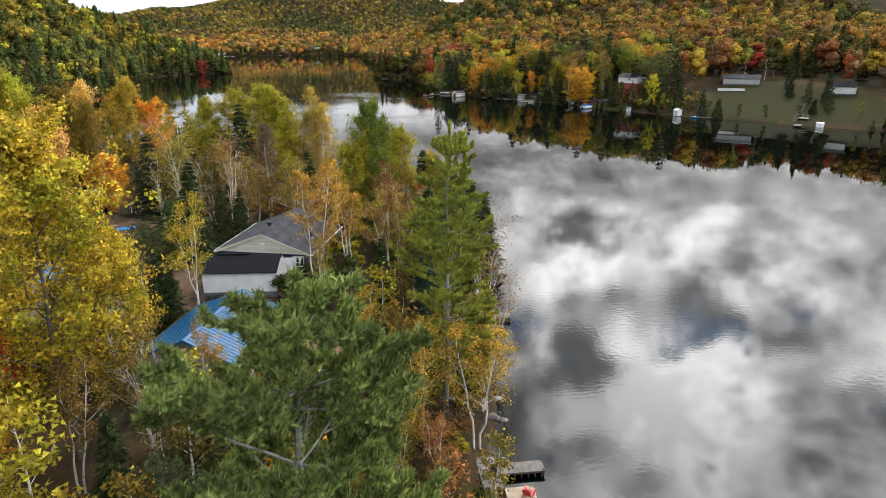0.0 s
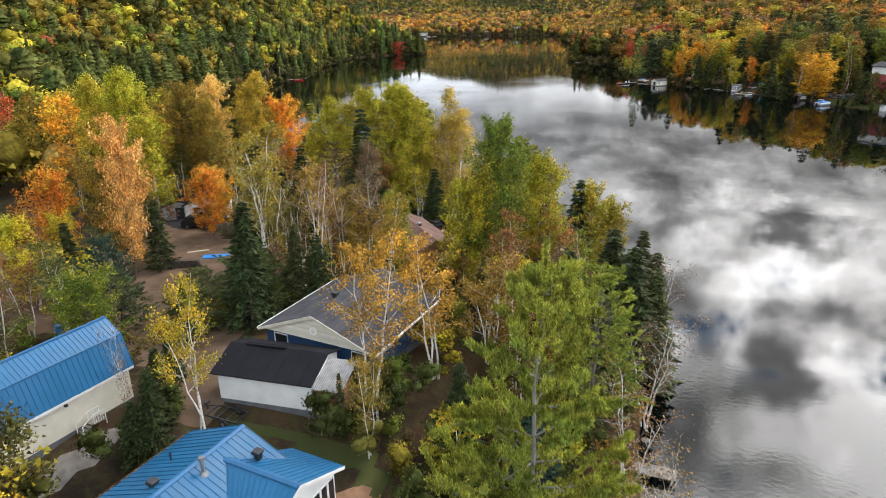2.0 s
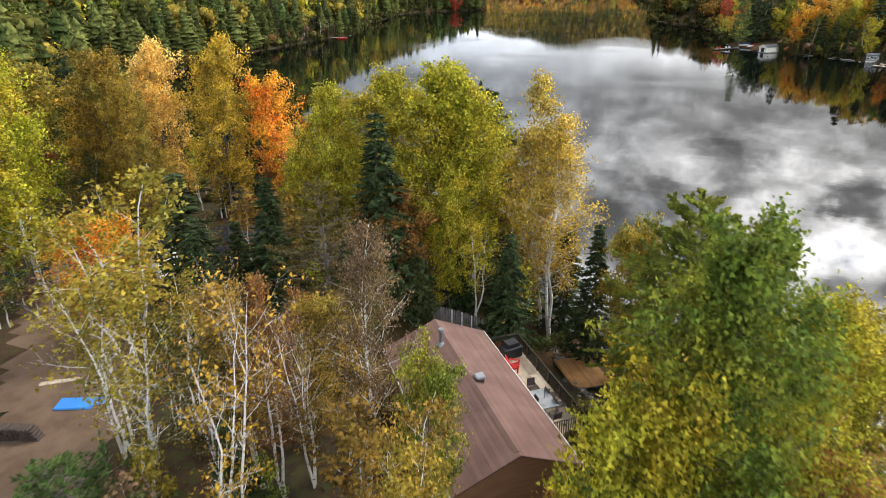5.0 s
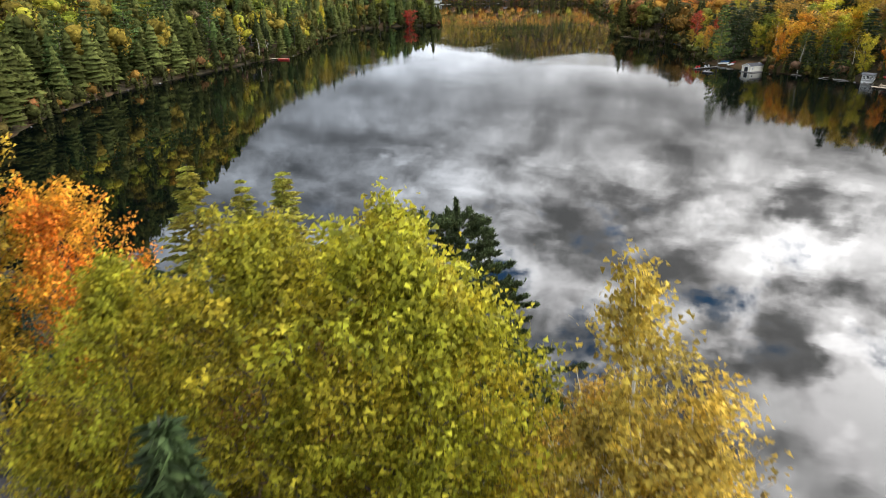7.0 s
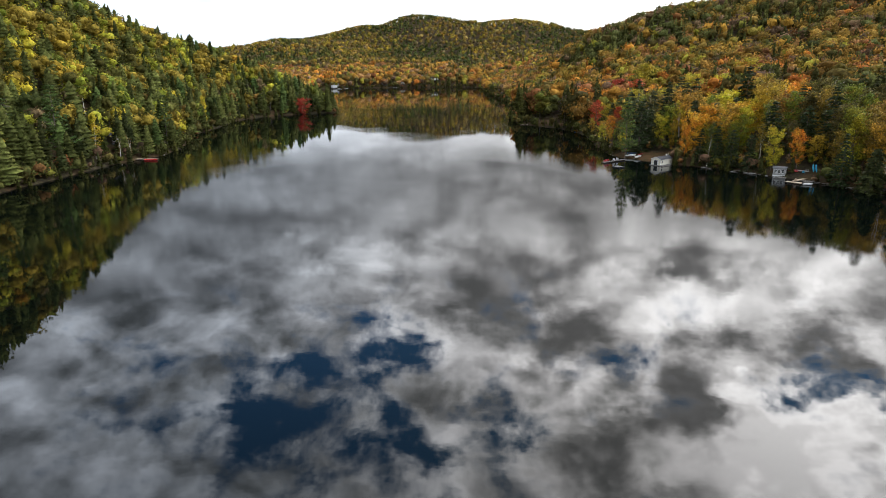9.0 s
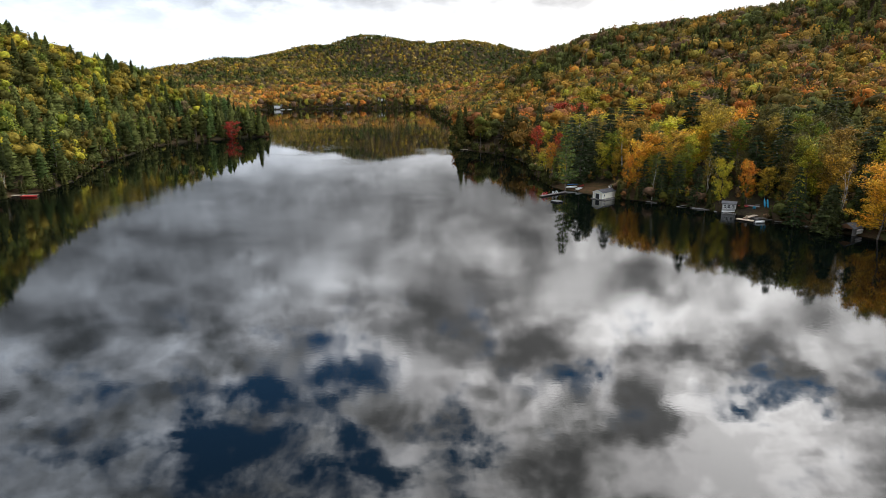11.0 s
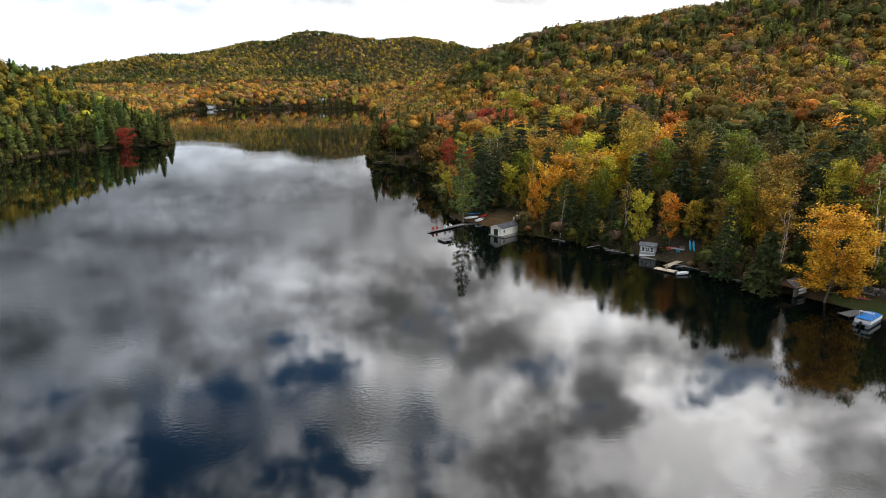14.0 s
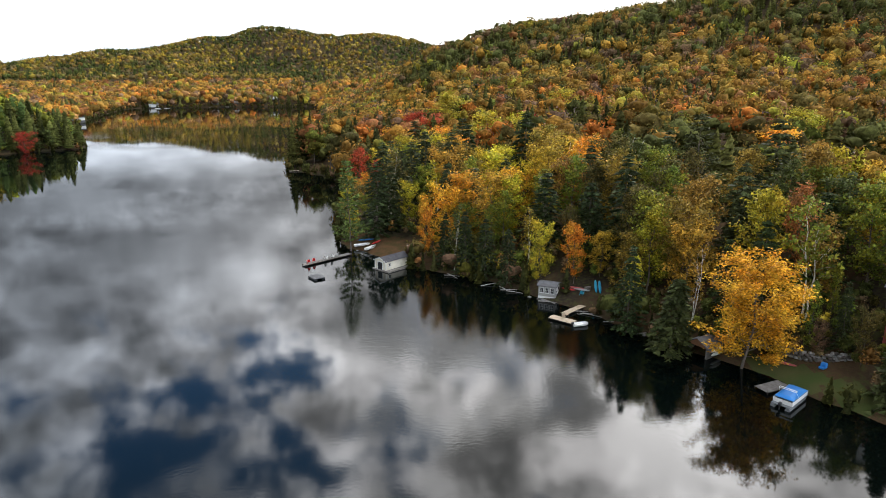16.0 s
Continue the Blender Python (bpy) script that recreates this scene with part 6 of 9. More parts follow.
    door = part("patio_door", Form().box(4.0, 4.42, 0.4, 5.5, 4.47, 2.4), WHITE, h, "sliding glass door under the wing's eave")
    part("pane", Form().box(4.08, 4.38, 0.5, 4.72, 4.42, 2.3), GLASS, door)
    part("pane", Form().box(4.8, 4.38, 0.5, 5.42, 4.42, 2.3), GLASS, door)
    for x, y in ((5.72, 6.75), (5.72, 9.2)):
        pot = part("flower_basket", Form().tube([(x, y, 1.35), (x, y, 1.6)], [0.08, 0.16], 8), DARK_WOOD, h, "hanging basket of withered flowers")
        g2 = np.random.default_rng(int(y * 10))
        v, f = leaves(g2, g2.normal(0, 0.14, (90, 3)) + (x, y, 1.7), 0.12)
        part("plant", raw_mesh("basket_plant", v, f, LEAF["green"]), None, pot)
    roof_vent(h, 2.3, 9.0, rz - 0.05)
    roof_vent(h, -1.15, 4.7, ridge_z - 0.45)
    chimney_pipe(h, 0.75, 6.45, ridge_z - 0.3, 0.85)
    part("vent_pipe", Form().tube([(-2.6, 7.1, ridge_z - 1.2), (-2.6, 7.1, ridge_z - 0.55)], 0.05, 8), GUNMETAL, h)
    part("antenna_mast", Form().tube([(-3.2, 1.2, ridge_z - 1.4), (-3.2, 1.2, ridge_z - 0.2), (-3.0, 1.0, ridge_z + 0.2)], 0.025, 6), GUNMETAL, h)
    g2 = np.random.default_rng(8)
    for i, (x0, y0, x1, y1, n) in enumerate(((-a, 0.4, -a + 0.25, L, 420), (b - 0.1, 3.6, b + 0.2, 4.4, 120))):
        at = np.stack([g2.uniform(x0, x1, n), g2.uniform(y0, y1, n), np.full(n, (ea if i == 0 else eb) + 0.06)], -1) + g2.normal(0, 0.03, (n, 3))
        v, f = leaves(g2, at, 0.13)
        tagged(part("leaf_litter", raw_mesh("roof_litter", v, f, LEAF["brown"]), None, h, "brown leaves along the eave"), kind="stuff")
    return h


blue_house()


def boulder(g2, r, flat=0.55):
    bm = bmesh.new()
    bmesh.ops.create_icosphere(bm, subdivisions=2, radius=r)
    for v in bm.verts:
        v.co *= 1 + 0.28 * noise.noise(v.co * 1.4 / r + Vector((g2.uniform(0, 50), 0, 0)))
        v.co.z *= flat
        v.co.x *= 1.2
    me = bpy.data.meshes.new("boulder")
    bm.to_mesh(me)
    bm.free()
    return me


ROCKS = []
for i in range(6):
    me = boulder(turner, 0.5)
    me.materials.append(ROCK if i % 2 else STONE)
    me.polygons.foreach_set("use_smooth", np.ones(len(me.polygons), bool))
    ROCKS.append(me)


def garden():
    """The planted bed below the white wing, held by big cut stones."""
    apron("garden_bed", [(-8.9, 47.6), (-6.6, 48.0), (-5.6, 45.0), (-6.6, 40.6), (-8.0, 38.6), (-10.3, 39.4), (-9.6, 43.5)], 0.06, SOIL, "bare garden bed with shrubs and stepping stones", "garden", 0.6)
    wall = thing("retaining_wall", pose(0, 0, 0), "retaining wall of big cut grey stones", "wall")
    g2 = random.Random(4)
    line = [(-5.6, 47.2), (-5.0, 45.4), (-5.0, 43.4), (-5.5, 41.4), (-6.4, 39.4), (-7.4, 37.6), (-7.8, 35.6), (-8.3, 33.4)]
    for (ax, ay), (bx, by) in zip(line, line[1:]):
        for k in range(2):
            for row in range(2):
                t = (k + 0.5) / 2
                x, y = ax + (bx - ax) * t + row * 0.35, ay + (by - ay) * t
                z = gz(x, y) + 0.28 - row * 0.35
                q = along(x, y, z, bx - ax, by - ay) @ pose(0, 0, 0, g2.uniform(-4, 4), g2.uniform(-4, 4), g2.uniform(-9, 9))
                s = g2.uniform(0.85, 1.15)
                part("stone", Form().box(-0.34 * s, -0.52, -0.3, 0.34 * s, 0.52, 0.24 * s, q, 0.06), STONE, wall)
    for x, y in ((-7.6, 46.4), (-6.9, 45.2), (-7.4, 44.0), (-7.0, 42.7), (-7.8, 41.4), (-7.4, 40.2), (-8.3, 40.6)):
        s = tagged(new("stepping_stone", ROCKS[turner.randrange(6)]), "flat pale stepping stone in the garden bed", "stone", "stepping stones")
        s.matrix_basis = pose(x, y, gz(x, y) + 0.08, 0, 0, turner.uniform(0, 360)) @ Matrix.Diagonal((0.75, 0.75, 0.35, 1))
    for x, y, hue in ((-8.0, 45.2, "brown"), (-7.7, 43.2, "green"), (-6.6, 41.6, "spruce"), (-8.4, 42.3, "brown"), (-6.6, 46.6, "green"), (-8.0, 39.8, "green")):
        tree("shrub", x, y, gz(x, y) + turner.uniform(0.5, 0.95), hue, "in the garden bed", 1.2, group="garden shrubs")
    bb = tagged(new("blue_tarp", Form().box(-0.9, -0.7, 0, 0.9, 0.7, 0.55, None, 0.12).mesh("blue_tarp", BLUE)), "blue tarp over a pile beside the steps", "tarp")
    bb.matrix_basis = pose(-6.2, 28.2, gz(-6.2, 28.2), 0, 0, 20)


garden()


def grey_house():
    base = 7.3
    m = along(-15.5, 58.1, base, 0.2, 0.98)
    h = thing("house", m, "navy-blue house with grey shingle roof and cream gable", "house")
    w, L, ez, rz = 5.5, 11.0, 9.65 - base, 11.75 - base
    part("foundation", Form().box(-w + 0.5, 0.45, -1.5, w - 0.5, L - 0.4, 0.2), DARK_GREY, h)
    part("wall", Form().prism([(-w + 0.45, 0.1), (-w + 0.45, ez), (w - 0.45, ez), (w - 0.45, 0.1)], 0.4, L - 0.4), NAVY, h, "navy-blue siding")
    gable = part("gable", Form().prism([(-w + 0.1, ez - 0.05), (0, rz - 0.12), (w - 0.1, ez - 0.05)], 0.1, 0.4), CREAM, h, "cream clapboard gable")
    z = ez - 0.05
    while z < rz - 0.12:
        half = (w - 0.02) * (rz - z) / (rz - ez + 0.05)
        top = min(z + 0.2, rz - 0.1)
        hi = (w - 0.02) * (rz - top) / (rz - ez + 0.05)
        part("clapboard", Form().add([(-half, 0.02, z), (half, 0.02, z), (hi, 0.06, top), (-hi, 0.06, top), (-half, 0.3, z), (half, 0.3, z), (hi, 0.3, top), (-hi, 0.3, top)], [(0, 1, 2, 3), (7, 6, 5, 4), (0, 4, 5, 1), (3, 2, 6, 7), (0, 3, 7, 4), (1, 5, 6, 2)]), CREAM, gable)
        z += 0.2
    v = Form().tube([(0, 0.06, ez + 0.75), (0, -0.06, ez + 0.75)], 0.33, 8)
    vent = part("gable_vent", v, WHITE, h, "octagonal white gable vent")
    part("louvre", Form().tube([(0, -0.05, ez + 0.75), (0, -0.08, ez + 0.75)], 0.22, 8), CREAM, vent)
    part("gable_vent", Form().box(-0.5, L - 0.1, ez + 0.5, 0.5, L, ez + 1.0), WHITE, h)
    for s in (-1, 1):
        shingled("roof", [(s * w, -0.15, ez - 0.02), (s * w, L, ez - 0.02), (0, L, rz), (0, -0.15, rz)], 16, GREY_SHINGLE, h, "grey shingle roof slope")
        part("fascia", Form().slab([(s * w, -0.2, ez), (s * w, -0.15, ez), (0, -0.15, rz + 0.02), (0, -0.2, rz + 0.02)], 0.22), CREAM, h, "cream rake board")
        part("gutter", Form().box(min(s * w, s * (w + 0.12)), -0.1, ez - 0.16, max(s * w, s * (w + 0.12)), L, ez - 0.03), WHITE, h)
    part("ridge_cap", Form().slab([(-0.2, -0.15, rz - 0.04), (-0.2, L, rz - 0.04), (0, L, rz + 0.04), (0, -0.15, rz + 0.04)], 0.03).slab([(0.2, -0.15, rz - 0.04), (0.2, L, rz - 0.04), (0, L, rz + 0.04), (0, -0.15, rz + 0.04)], 0.03), GREY_SHINGLE, h)
    roof_vent(h, -0.75, 4.1, rz - 0.2)
    chimney_pipe(h, 4.0, 4.2, ez + 0.55, 1.2, GUNMETAL)
    part("aerial_mast", Form().tube([(-1.6, 10.2, rz - 0.7), (-1.6, 10.2, rz + 1.1)], 0.03, 6).tube([(-1.85, 10.2, rz + 1.0), (-1.35, 10.2, rz + 1.0)], 0.02, 5), METAL, h, "aerial mast on the roof")
    window(h, 3.2, 4.4, 0.9, 1.9, 0.39)
    window(h, -4.2, -3.0, 0.9, 1.9, 0.39)


grey_house()


def black_shed():
    base = 7.3
    m = along(-20.3, 52.4, base, 0.0, 1.0)
    h = thing("shed", m, "long white shed with black felt roof", "shed")
    W, ez, rz = 7.25, 9.7 - base, 10.55 - base
    part("foundation", Form().box(0.0, 0.02, -0.9, W, 4.4, 0.12), DARK_GREY, h)
    part("wall", Form().prism([(0, 0.1), (0, ez), (2.55, rz - 0.05), (4.4, ez + 0.1), (4.4, 0.1)], 0, W, pose(0, 0, 0, 0, 0, 90) @ Matrix.Diagonal((1, -1, 1, 1))), WHITE, h, "white painted walls")
    for q in ([(-0.35, -0.4, ez - 0.1), (W + 0.2, -0.4, ez - 0.1), (W + 0.2, 2.6, rz), (-0.35, 2.6, rz)], [(-0.35, 4.8, ez), (W + 0.2, 4.8, ez), (W + 0.2, 2.6, rz), (-0.35, 2.6, rz)]):
        part("roof", Form().slab(q, 0.09), BLACK_ROOF, h, "black roofing felt")
    for i in range(1, 8):
        x = -0.35 + i * 0.97
        part("seam", Form().slab([(x, -0.4, ez - 0.085), (x + 0.04, -0.4, ez - 0.085), (x + 0.04, 2.6, rz + 0.015), (x, 2.6, rz + 0.015)], 0.02), BLACK_ROOF, h)
    part("ridge_cap", Form().box(1.0, 2.4, rz - 0.02, 4.2, 2.8, rz + 0.1, None, 0.03), BLACK_ROOF, h, "raised ridge vent")
    part("corner_board", Form().box(W, -0.03, 0.1, W + 0.04, 0.12, ez - 0.1), WHITE, h)
    # the lean-to at its end
    lean = thing("lean_to", m @ pose(W + 0.06, 0.15, 0), "cedar-clad lean-to with corrugated metal roof", "shed")
    wall = part("wall", Form().box(0, 0.03, -0.25, 1.85, 0.08, 1.75), CEDAR_WOOD, lean, "horizontal cedar boards")
    boarded(wall, CEDAR_WOOD, 0, 1.85, -0.25, 1.75, 0.0, 0.14)
    part("side_wall", Form().box(1.8, 0.03, -0.25, 1.86, 2.6, 1.6), CEDAR_WOOD, lean)
    part("base", Form().box(0, 0.05, -0.9, 1.86, 2.7, -0.2), STONE, lean)
    top = [(-0.05 + k * 0.078, 1.9 + 0.045 * (k % 2)) for k in range(29)]
    n = len(top)
    corr = Form().add([(x, -0.25, z) for x, z in top] + [(x, 2.9, z + 0.71) for x, z in top] + [(x, -0.25, z - 0.02) for x, z in top] + [(x, 2.9, z + 0.69) for x, z in top], [(k, k + 1, n + k + 1, n + k) for k in range(n - 1)] + [(2 * n + k, 3 * n + k, 3 * n + k + 1, 2 * n + k + 1) for k in range(n - 1)])
    part("roof", corr, METAL, lean, "corrugated metal roof")


black_shed()


def trailer():
    t = thing("trailer", pose(-19.0, 50.9, gz(-19.0, 50.9), 0, 0, 82), "black steel boat trailer frame on gravel", "trailer")
    f = Form().box(-0.7, -1.5, 0.45, -0.62, 1.2, 0.55).box(0.62, -1.5, 0.45, 0.7, 1.2, 0.55)
    for y in (-1.4, -0.6, 0.2, 1.1):
        f.box(-0.7, y, 0.46, 0.7, y + 0.07, 0.54)
    f.tube([(-0.62, 1.2, 0.5), (0, 2.4, 0.48)], 0.04, 6).tube([(0.62, 1.2, 0.5), (0, 2.4, 0.48)], 0.04, 6)
    part("frame", f, GUNMETAL, t)
    for x in (-0.85, 0.85):
        w = part("wheel", Form().tube([(x - 0.09, -0.5, 0.3), (x + 0.09, -0.5, 0.3)], 0.3, 16), BLACK, t)
        part("rim", Form().tube([(x - 0.1, -0.5, 0.3), (x + 0.1, -0.5, 0.3)], 0.15, 12), METAL, w)
        part("mudguard", Form().tube([(x, -0.9, 0.45), (x, -0.7, 0.66), (x, -0.3, 0.66), (x, -0.1, 0.45)], 0.06, 6), GUNMETAL, t)
    part("winch_post", Form().box(-0.06, 1.5, 0.5, 0.06, 1.6, 1.05).box(-0.2, 1.45, 0.95, 0.2, 1.65, 1.1), GUNMETAL, t)


trailer()


def barn():
    base = 7.35
    m = along(-30.56, 42.42, base, 0.235, 0.972)
    h = thing("barn", m, "cream outbuilding with blue metal gambrel roof", "barn")
    L, rz, bz, ez, bx, ex = 9.6, 13.26 - base, 12.28 - base, 10.05 - base, 1.42, 2.15
    prof = [(-ex + 0.25, 0.0), (-ex + 0.25, ez), (-bx, bz - 0.1), (0, rz - 0.1), (bx, bz - 0.1), (ex - 0.25, ez), (ex - 0.25, 0.0)]
    part("foundation", Form().box(-ex + 0.2, 0.3, -2.2, ex - 0.2, L - 0.3, 0.1), DARK_GREY, h)
    part("wall", Form().prism(prof, 0.3, L - 0.3), CREAM, h, "cream walls")
    for s in (-1, 1):
        ribbed("upper_roof", [(s * bx, 0, bz), (s * bx, L, bz), (0, L, rz), (0, 0, rz)], 30, BLUE_METAL, h, "upper slope of blue metal")
        ribbed("lower_roof", [(s * ex, 0, ez - 0.1), (s * ex, L, ez - 0.1), (s * bx, L, bz), (s * bx, 0, bz)], 26, BLUE_METAL, h, "steep lower slope of blue metal")
        part("break_trim", Form().tube([(s * bx, 0, bz + 0.03), (s * bx, L, bz + 0.03)], 0.07, 6), BLUE_TRIM, h)
        part("fascia", Form().box(min(s * ex, s * (ex - 0.1)), 0, ez - 0.3, max(s * ex, s * (ex - 0.1)), L, ez - 0.12), WHITE, h)
    part("ridge_cap", Form().tube([(0, 0, rz + 0.02), (0, L, rz + 0.02)], 0.1, 6), BLUE_TRIM, h)
    part("wall_lamp", Form().box(ex - 0.26, 4.5, ez - 0.6, ex - 0.02, 4.7, ez - 0.4, None, 0.03), BLACK, h)
    # steps and landing at the far corner
    st = thing("entry_steps", m @ pose(ex + 0.1, L - 4.2, 0) @ Matrix.Diagonal((0.7, 0.7, 0.7, 1)), "white-railed wooden entry steps", "steps")
    for i in range(4):
        part("tread", Form().box(0, 0.0 - 0.3 * i, 0.62 - 0.18 * i, 1.0, 0.3 - 0.3 * i, 0.67 - 0.18 * i), OLD_WOOD, st)
    part("landing", Form().box(0, 0.3, 0.62, 1.1, 1.5, 0.68), OLD_WOOD, st)
    for x in (0.02, 1.0):
        part("rail", Form().tube([(x, -0.95, 0.95), (x, 0.3, 1.62), (x, 1.5, 1.62)], 0.035, 6), WHITE, st)
        for y, z0, z1 in ((-0.9, 0.0, 0.97), (0.3, 0.6, 1.62), (1.45, 0.0, 1.62)):
            part("post", Form().box(x - 0.04, y - 0.04, z0, x + 0.04, y + 0.04, z1), WHITE, st)
        for i in range(4):
            y = 0.5 + i * 0.24
            part("baluster", Form().box(x - 0.015, y - 0.015, 0.68, x + 0.015, y + 0.015, 1.6), WHITE, st)
    apron("path", [(-25.6, 48.0), (-24.4, 46.6), (-25.6, 42), (-27.4, 37.5), (-29.0, 37.9), (-27.4, 42.8), (-26.7, 46.2)], 0.06, OLD_WOOD, "grey plank path beside the outbuilding", "path", 0.7)


barn()


# -- the cottage with the brown roof and its deck --
def brown_house():
    base = 5.0
    u = Vector((0.61, -0.79, 0))
    m = along(-20.0, 92.0, base, u.x, u.y)  # own y runs along the ridge, own -x looks to the lake
    h = thing("house", m, "cottage with reddish-brown shingle roof and lakeside deck", "house")
    L, w, rz, ez = 13.0, 3.45, 10.0 - base, 8.45 - base
    part("foundation", Form().box(-w + 0.45, 0.5, -3.0, w - 0.45, L, 0.3), DARK_GREY, h)
    part("wall", Form().prism([(-w + 0.4, 0.2), (-w + 0.4, ez - 0.05), (0, rz - 0.15), (w - 0.4, ez - 0.05), (w - 0.4, 0.2)], 0.45, L), CEDAR_WOOD, h, "brown stained siding")
    for s in (-1, 1):
        shingled("roof", [(s * w, 0, ez), (s * w, L + 0.3, ez), (0, L + 0.3, rz), (0, 0, rz)], 15, BROWN_SHINGLE, h, "reddish-brown shingle slope")
        part("eave_board", Form().box(min(s * w, s * (w + 0.06)), 0, ez - 0.2, max(s * w, s * (w + 0.06)), L + 0.3, ez - 0.02), WHITE, h, "white eave board")
    part("ridge_cap", Form().slab([(-0.18, 0, rz - 0.05), (-0.18, L, rz - 0.05), (0, L, rz + 0.035), (0, 0, rz + 0.035)], 0.03).slab([(0.18, 0, rz - 0.05), (0.18, L, rz - 0.05), (0, L, rz + 0.035), (0, 0, rz + 0.035)], 0.03), BROWN_SHINGLE, h)
    chimney_pipe(h, 0.45, 2.7, rz - 0.15, 0.85)
    v = part("roof_vent", Form().box(-0.62, 6.75, rz - 0.5, -0.22, 7.15, rz + 0.02), DARK_WOOD, h, "square roof vent with pale cap")
    part("cap", Form().box(-0.7, 6.67, rz + 0.02, -0.14, 7.23, rz + 0.2, None, 0.05), METAL, v)
    for y in (2.0, 5.0, 8.0):
        window(h, -y - 1.6, -y, 0.9, 2.9, -w + 0.39, Matrix.Rotation(radians(-90), 4, "Z"))
    # the deck
    d = thing("deck", m, "pale wooden deck with dark railing beside the cottage", "deck")
    fl = 6.85 - base
    x0, x1, y0, y1 = -w + 0.4, -5.95, 0.2, 9.4
    n = int((x0 - x1) / 0.145)
    for i in range(n):
        part("plank", Form().box(x1 + i * 0.145, y0, fl - 0.04, x1 + i * 0.145 + 0.137, y1, fl), DECK_WOOD, d)
    part("joists", Form().box(x1, y0, fl - 0.28, x0, y0 + 0.08, fl - 0.045).box(x1, y1 - 0.08, fl - 0.28, x0, y1, fl - 0.045).box(x1, y0, fl - 0.28, x1 + 0.08, y1, fl - 0.045).box((x0 + x1) / 2, y0, fl - 0.28, (x0 + x1) / 2 + 0.08, y1, fl - 0.045), OLD_WOOD, d)
    corners = [(x0, y0), (x1, y0), (x1, y1), (x0, y1)]
    for (ax, ay), (bx, by) in zip(corners, corners[1:]):
        part("top_rail", Form().tube([(ax, ay, fl + 1.02), (bx, by, fl + 1.02)], 0.035, 6), DARK_WOOD, d, "dark handrail")
        k = max(1, int(math.hypot(bx - ax, by - ay) / 1.5))
        for i in range(k + 1):
            x, y = ax + (bx - ax) * i / k, ay + (by - ay) * i / k
            part("post", Form().box(x - 0.045, y - 0.045, fl - 0.3, x + 0.045, y + 0.045, fl + 1.02), DARK_WOOD, d)
    for i in range(20):
        x = x0 + (x1 - x0) * (i + 0.5) / 20
        for y in (y0, y1):
            part("baluster", Form().box(x - 0.018, y - 0.018, fl + 0.1, x + 0.018, y + 0.018, fl + 1.0), DARK_WOOD, d)
    part("glass_panel", Form().box(x1 - 0.006, y0 + 0.1, fl + 0.1, x1 + 0.006, y1 - 0.1, fl + 0.95), PANEL, d, "smoked clear railing panel")
    for x in (x1 + 0.15, x0 - 0.3):
        for y in (y0 + 0.2, (y0 + y1) / 2, y1 - 0.2):
            part("stilt", Form().box(x - 0.08, y - 0.08, -4.6, x + 0.08, y + 0.08, fl - 0.28), OLD_WOOD, d)
    f0 = base + fl

    def put(x, y, turn=0):
        return m @ pose(x, y, fl, 0, 0, turn)

    # grill under its cover
    gr = thing("grill", put(-5.0, 1.2, 10), "gas grill under a black cover on the deck", "grill")
    gf = Form().box(-0.72, -0.42, 0.0, 0.72, 0.42, 0.85, None, 0.08)
    gf.prism([(-0.5, 0.85), (-0.42, 1.15), (0.42, 1.15), (0.5, 0.85)], -0.34, 0.34)
    part("cover", gf, BLACK, gr, "creased black grill cover")
    adirondack(put(-4.5, 2.7, -120), RED, "red plastic garden chair on the deck")
    tb = thing("patio_table", put(-4.55, 6.9), "glass-topped patio table on the deck", "table")
    part("tabletop", Form().box(-0.55, -0.9, 0.7, 0.55, 0.9, 0.725, None, 0.01), METAL, tb, "pale frosted glass top")
    part("rim", Form().box(-0.58, -0.93, 0.68, 0.58, 0.93, 0.70), GUNMETAL, tb)
    for x in (-0.48, 0.48):
        for y in (-0.8, 0.8):
            part("leg", Form().tube([(x, y, 0), (x * 0.9, y * 0.9, 0.69)], 0.025, 6), GUNMETAL, tb)
    first = patio_chair(put(-4.55, 5.5, 0))
    for x, y, r in ((-5.4, 6.4, 90), (-5.4, 7.4, 90), (-4.6, 8.3, 180), (-3.75, 6.9, -90)):
        copy_thing(first, put(x, y, r))
    um = thing("umbrella_pole", put(-4.6, 6.9), "closed pole standing through the table", "umbrella")
    part("pole", Form().tube([(0, 0, 0.0), (0, 0, 1.5)], 0.02, 6), GUNMETAL, um)
    bx = thing("deck_box", put(-5.3, 5.0), "low wooden bench box on the deck", "box")
    part("body", Form().box(-0.3, -0.8, 0, 0.3, 0.8, 0.4, None, 0.02), DECK_WOOD, bx)
    part("lid", Form().box(-0.33, -0.83, 0.4, 0.33, 0.83, 0.45, None, 0.01), DECK_WOOD, bx)


def panel_material():
    m, n = material("smoked_panel")
    s = n.add("ShaderNodeBsdfPrincipled", {"Base Color": rgb(0.10, 0.085, 0.06), "Roughness": 0.1})
    t = n.add("ShaderNodeBsdfTransparent", {0: rgb(0.55, 0.5, 0.42)})
    n.add("ShaderNodeOutputMaterial", {0: n.add("ShaderNodeMixShader", {0: 0.7, 1: s, 2: t})})
    return m


PANEL = panel_material()


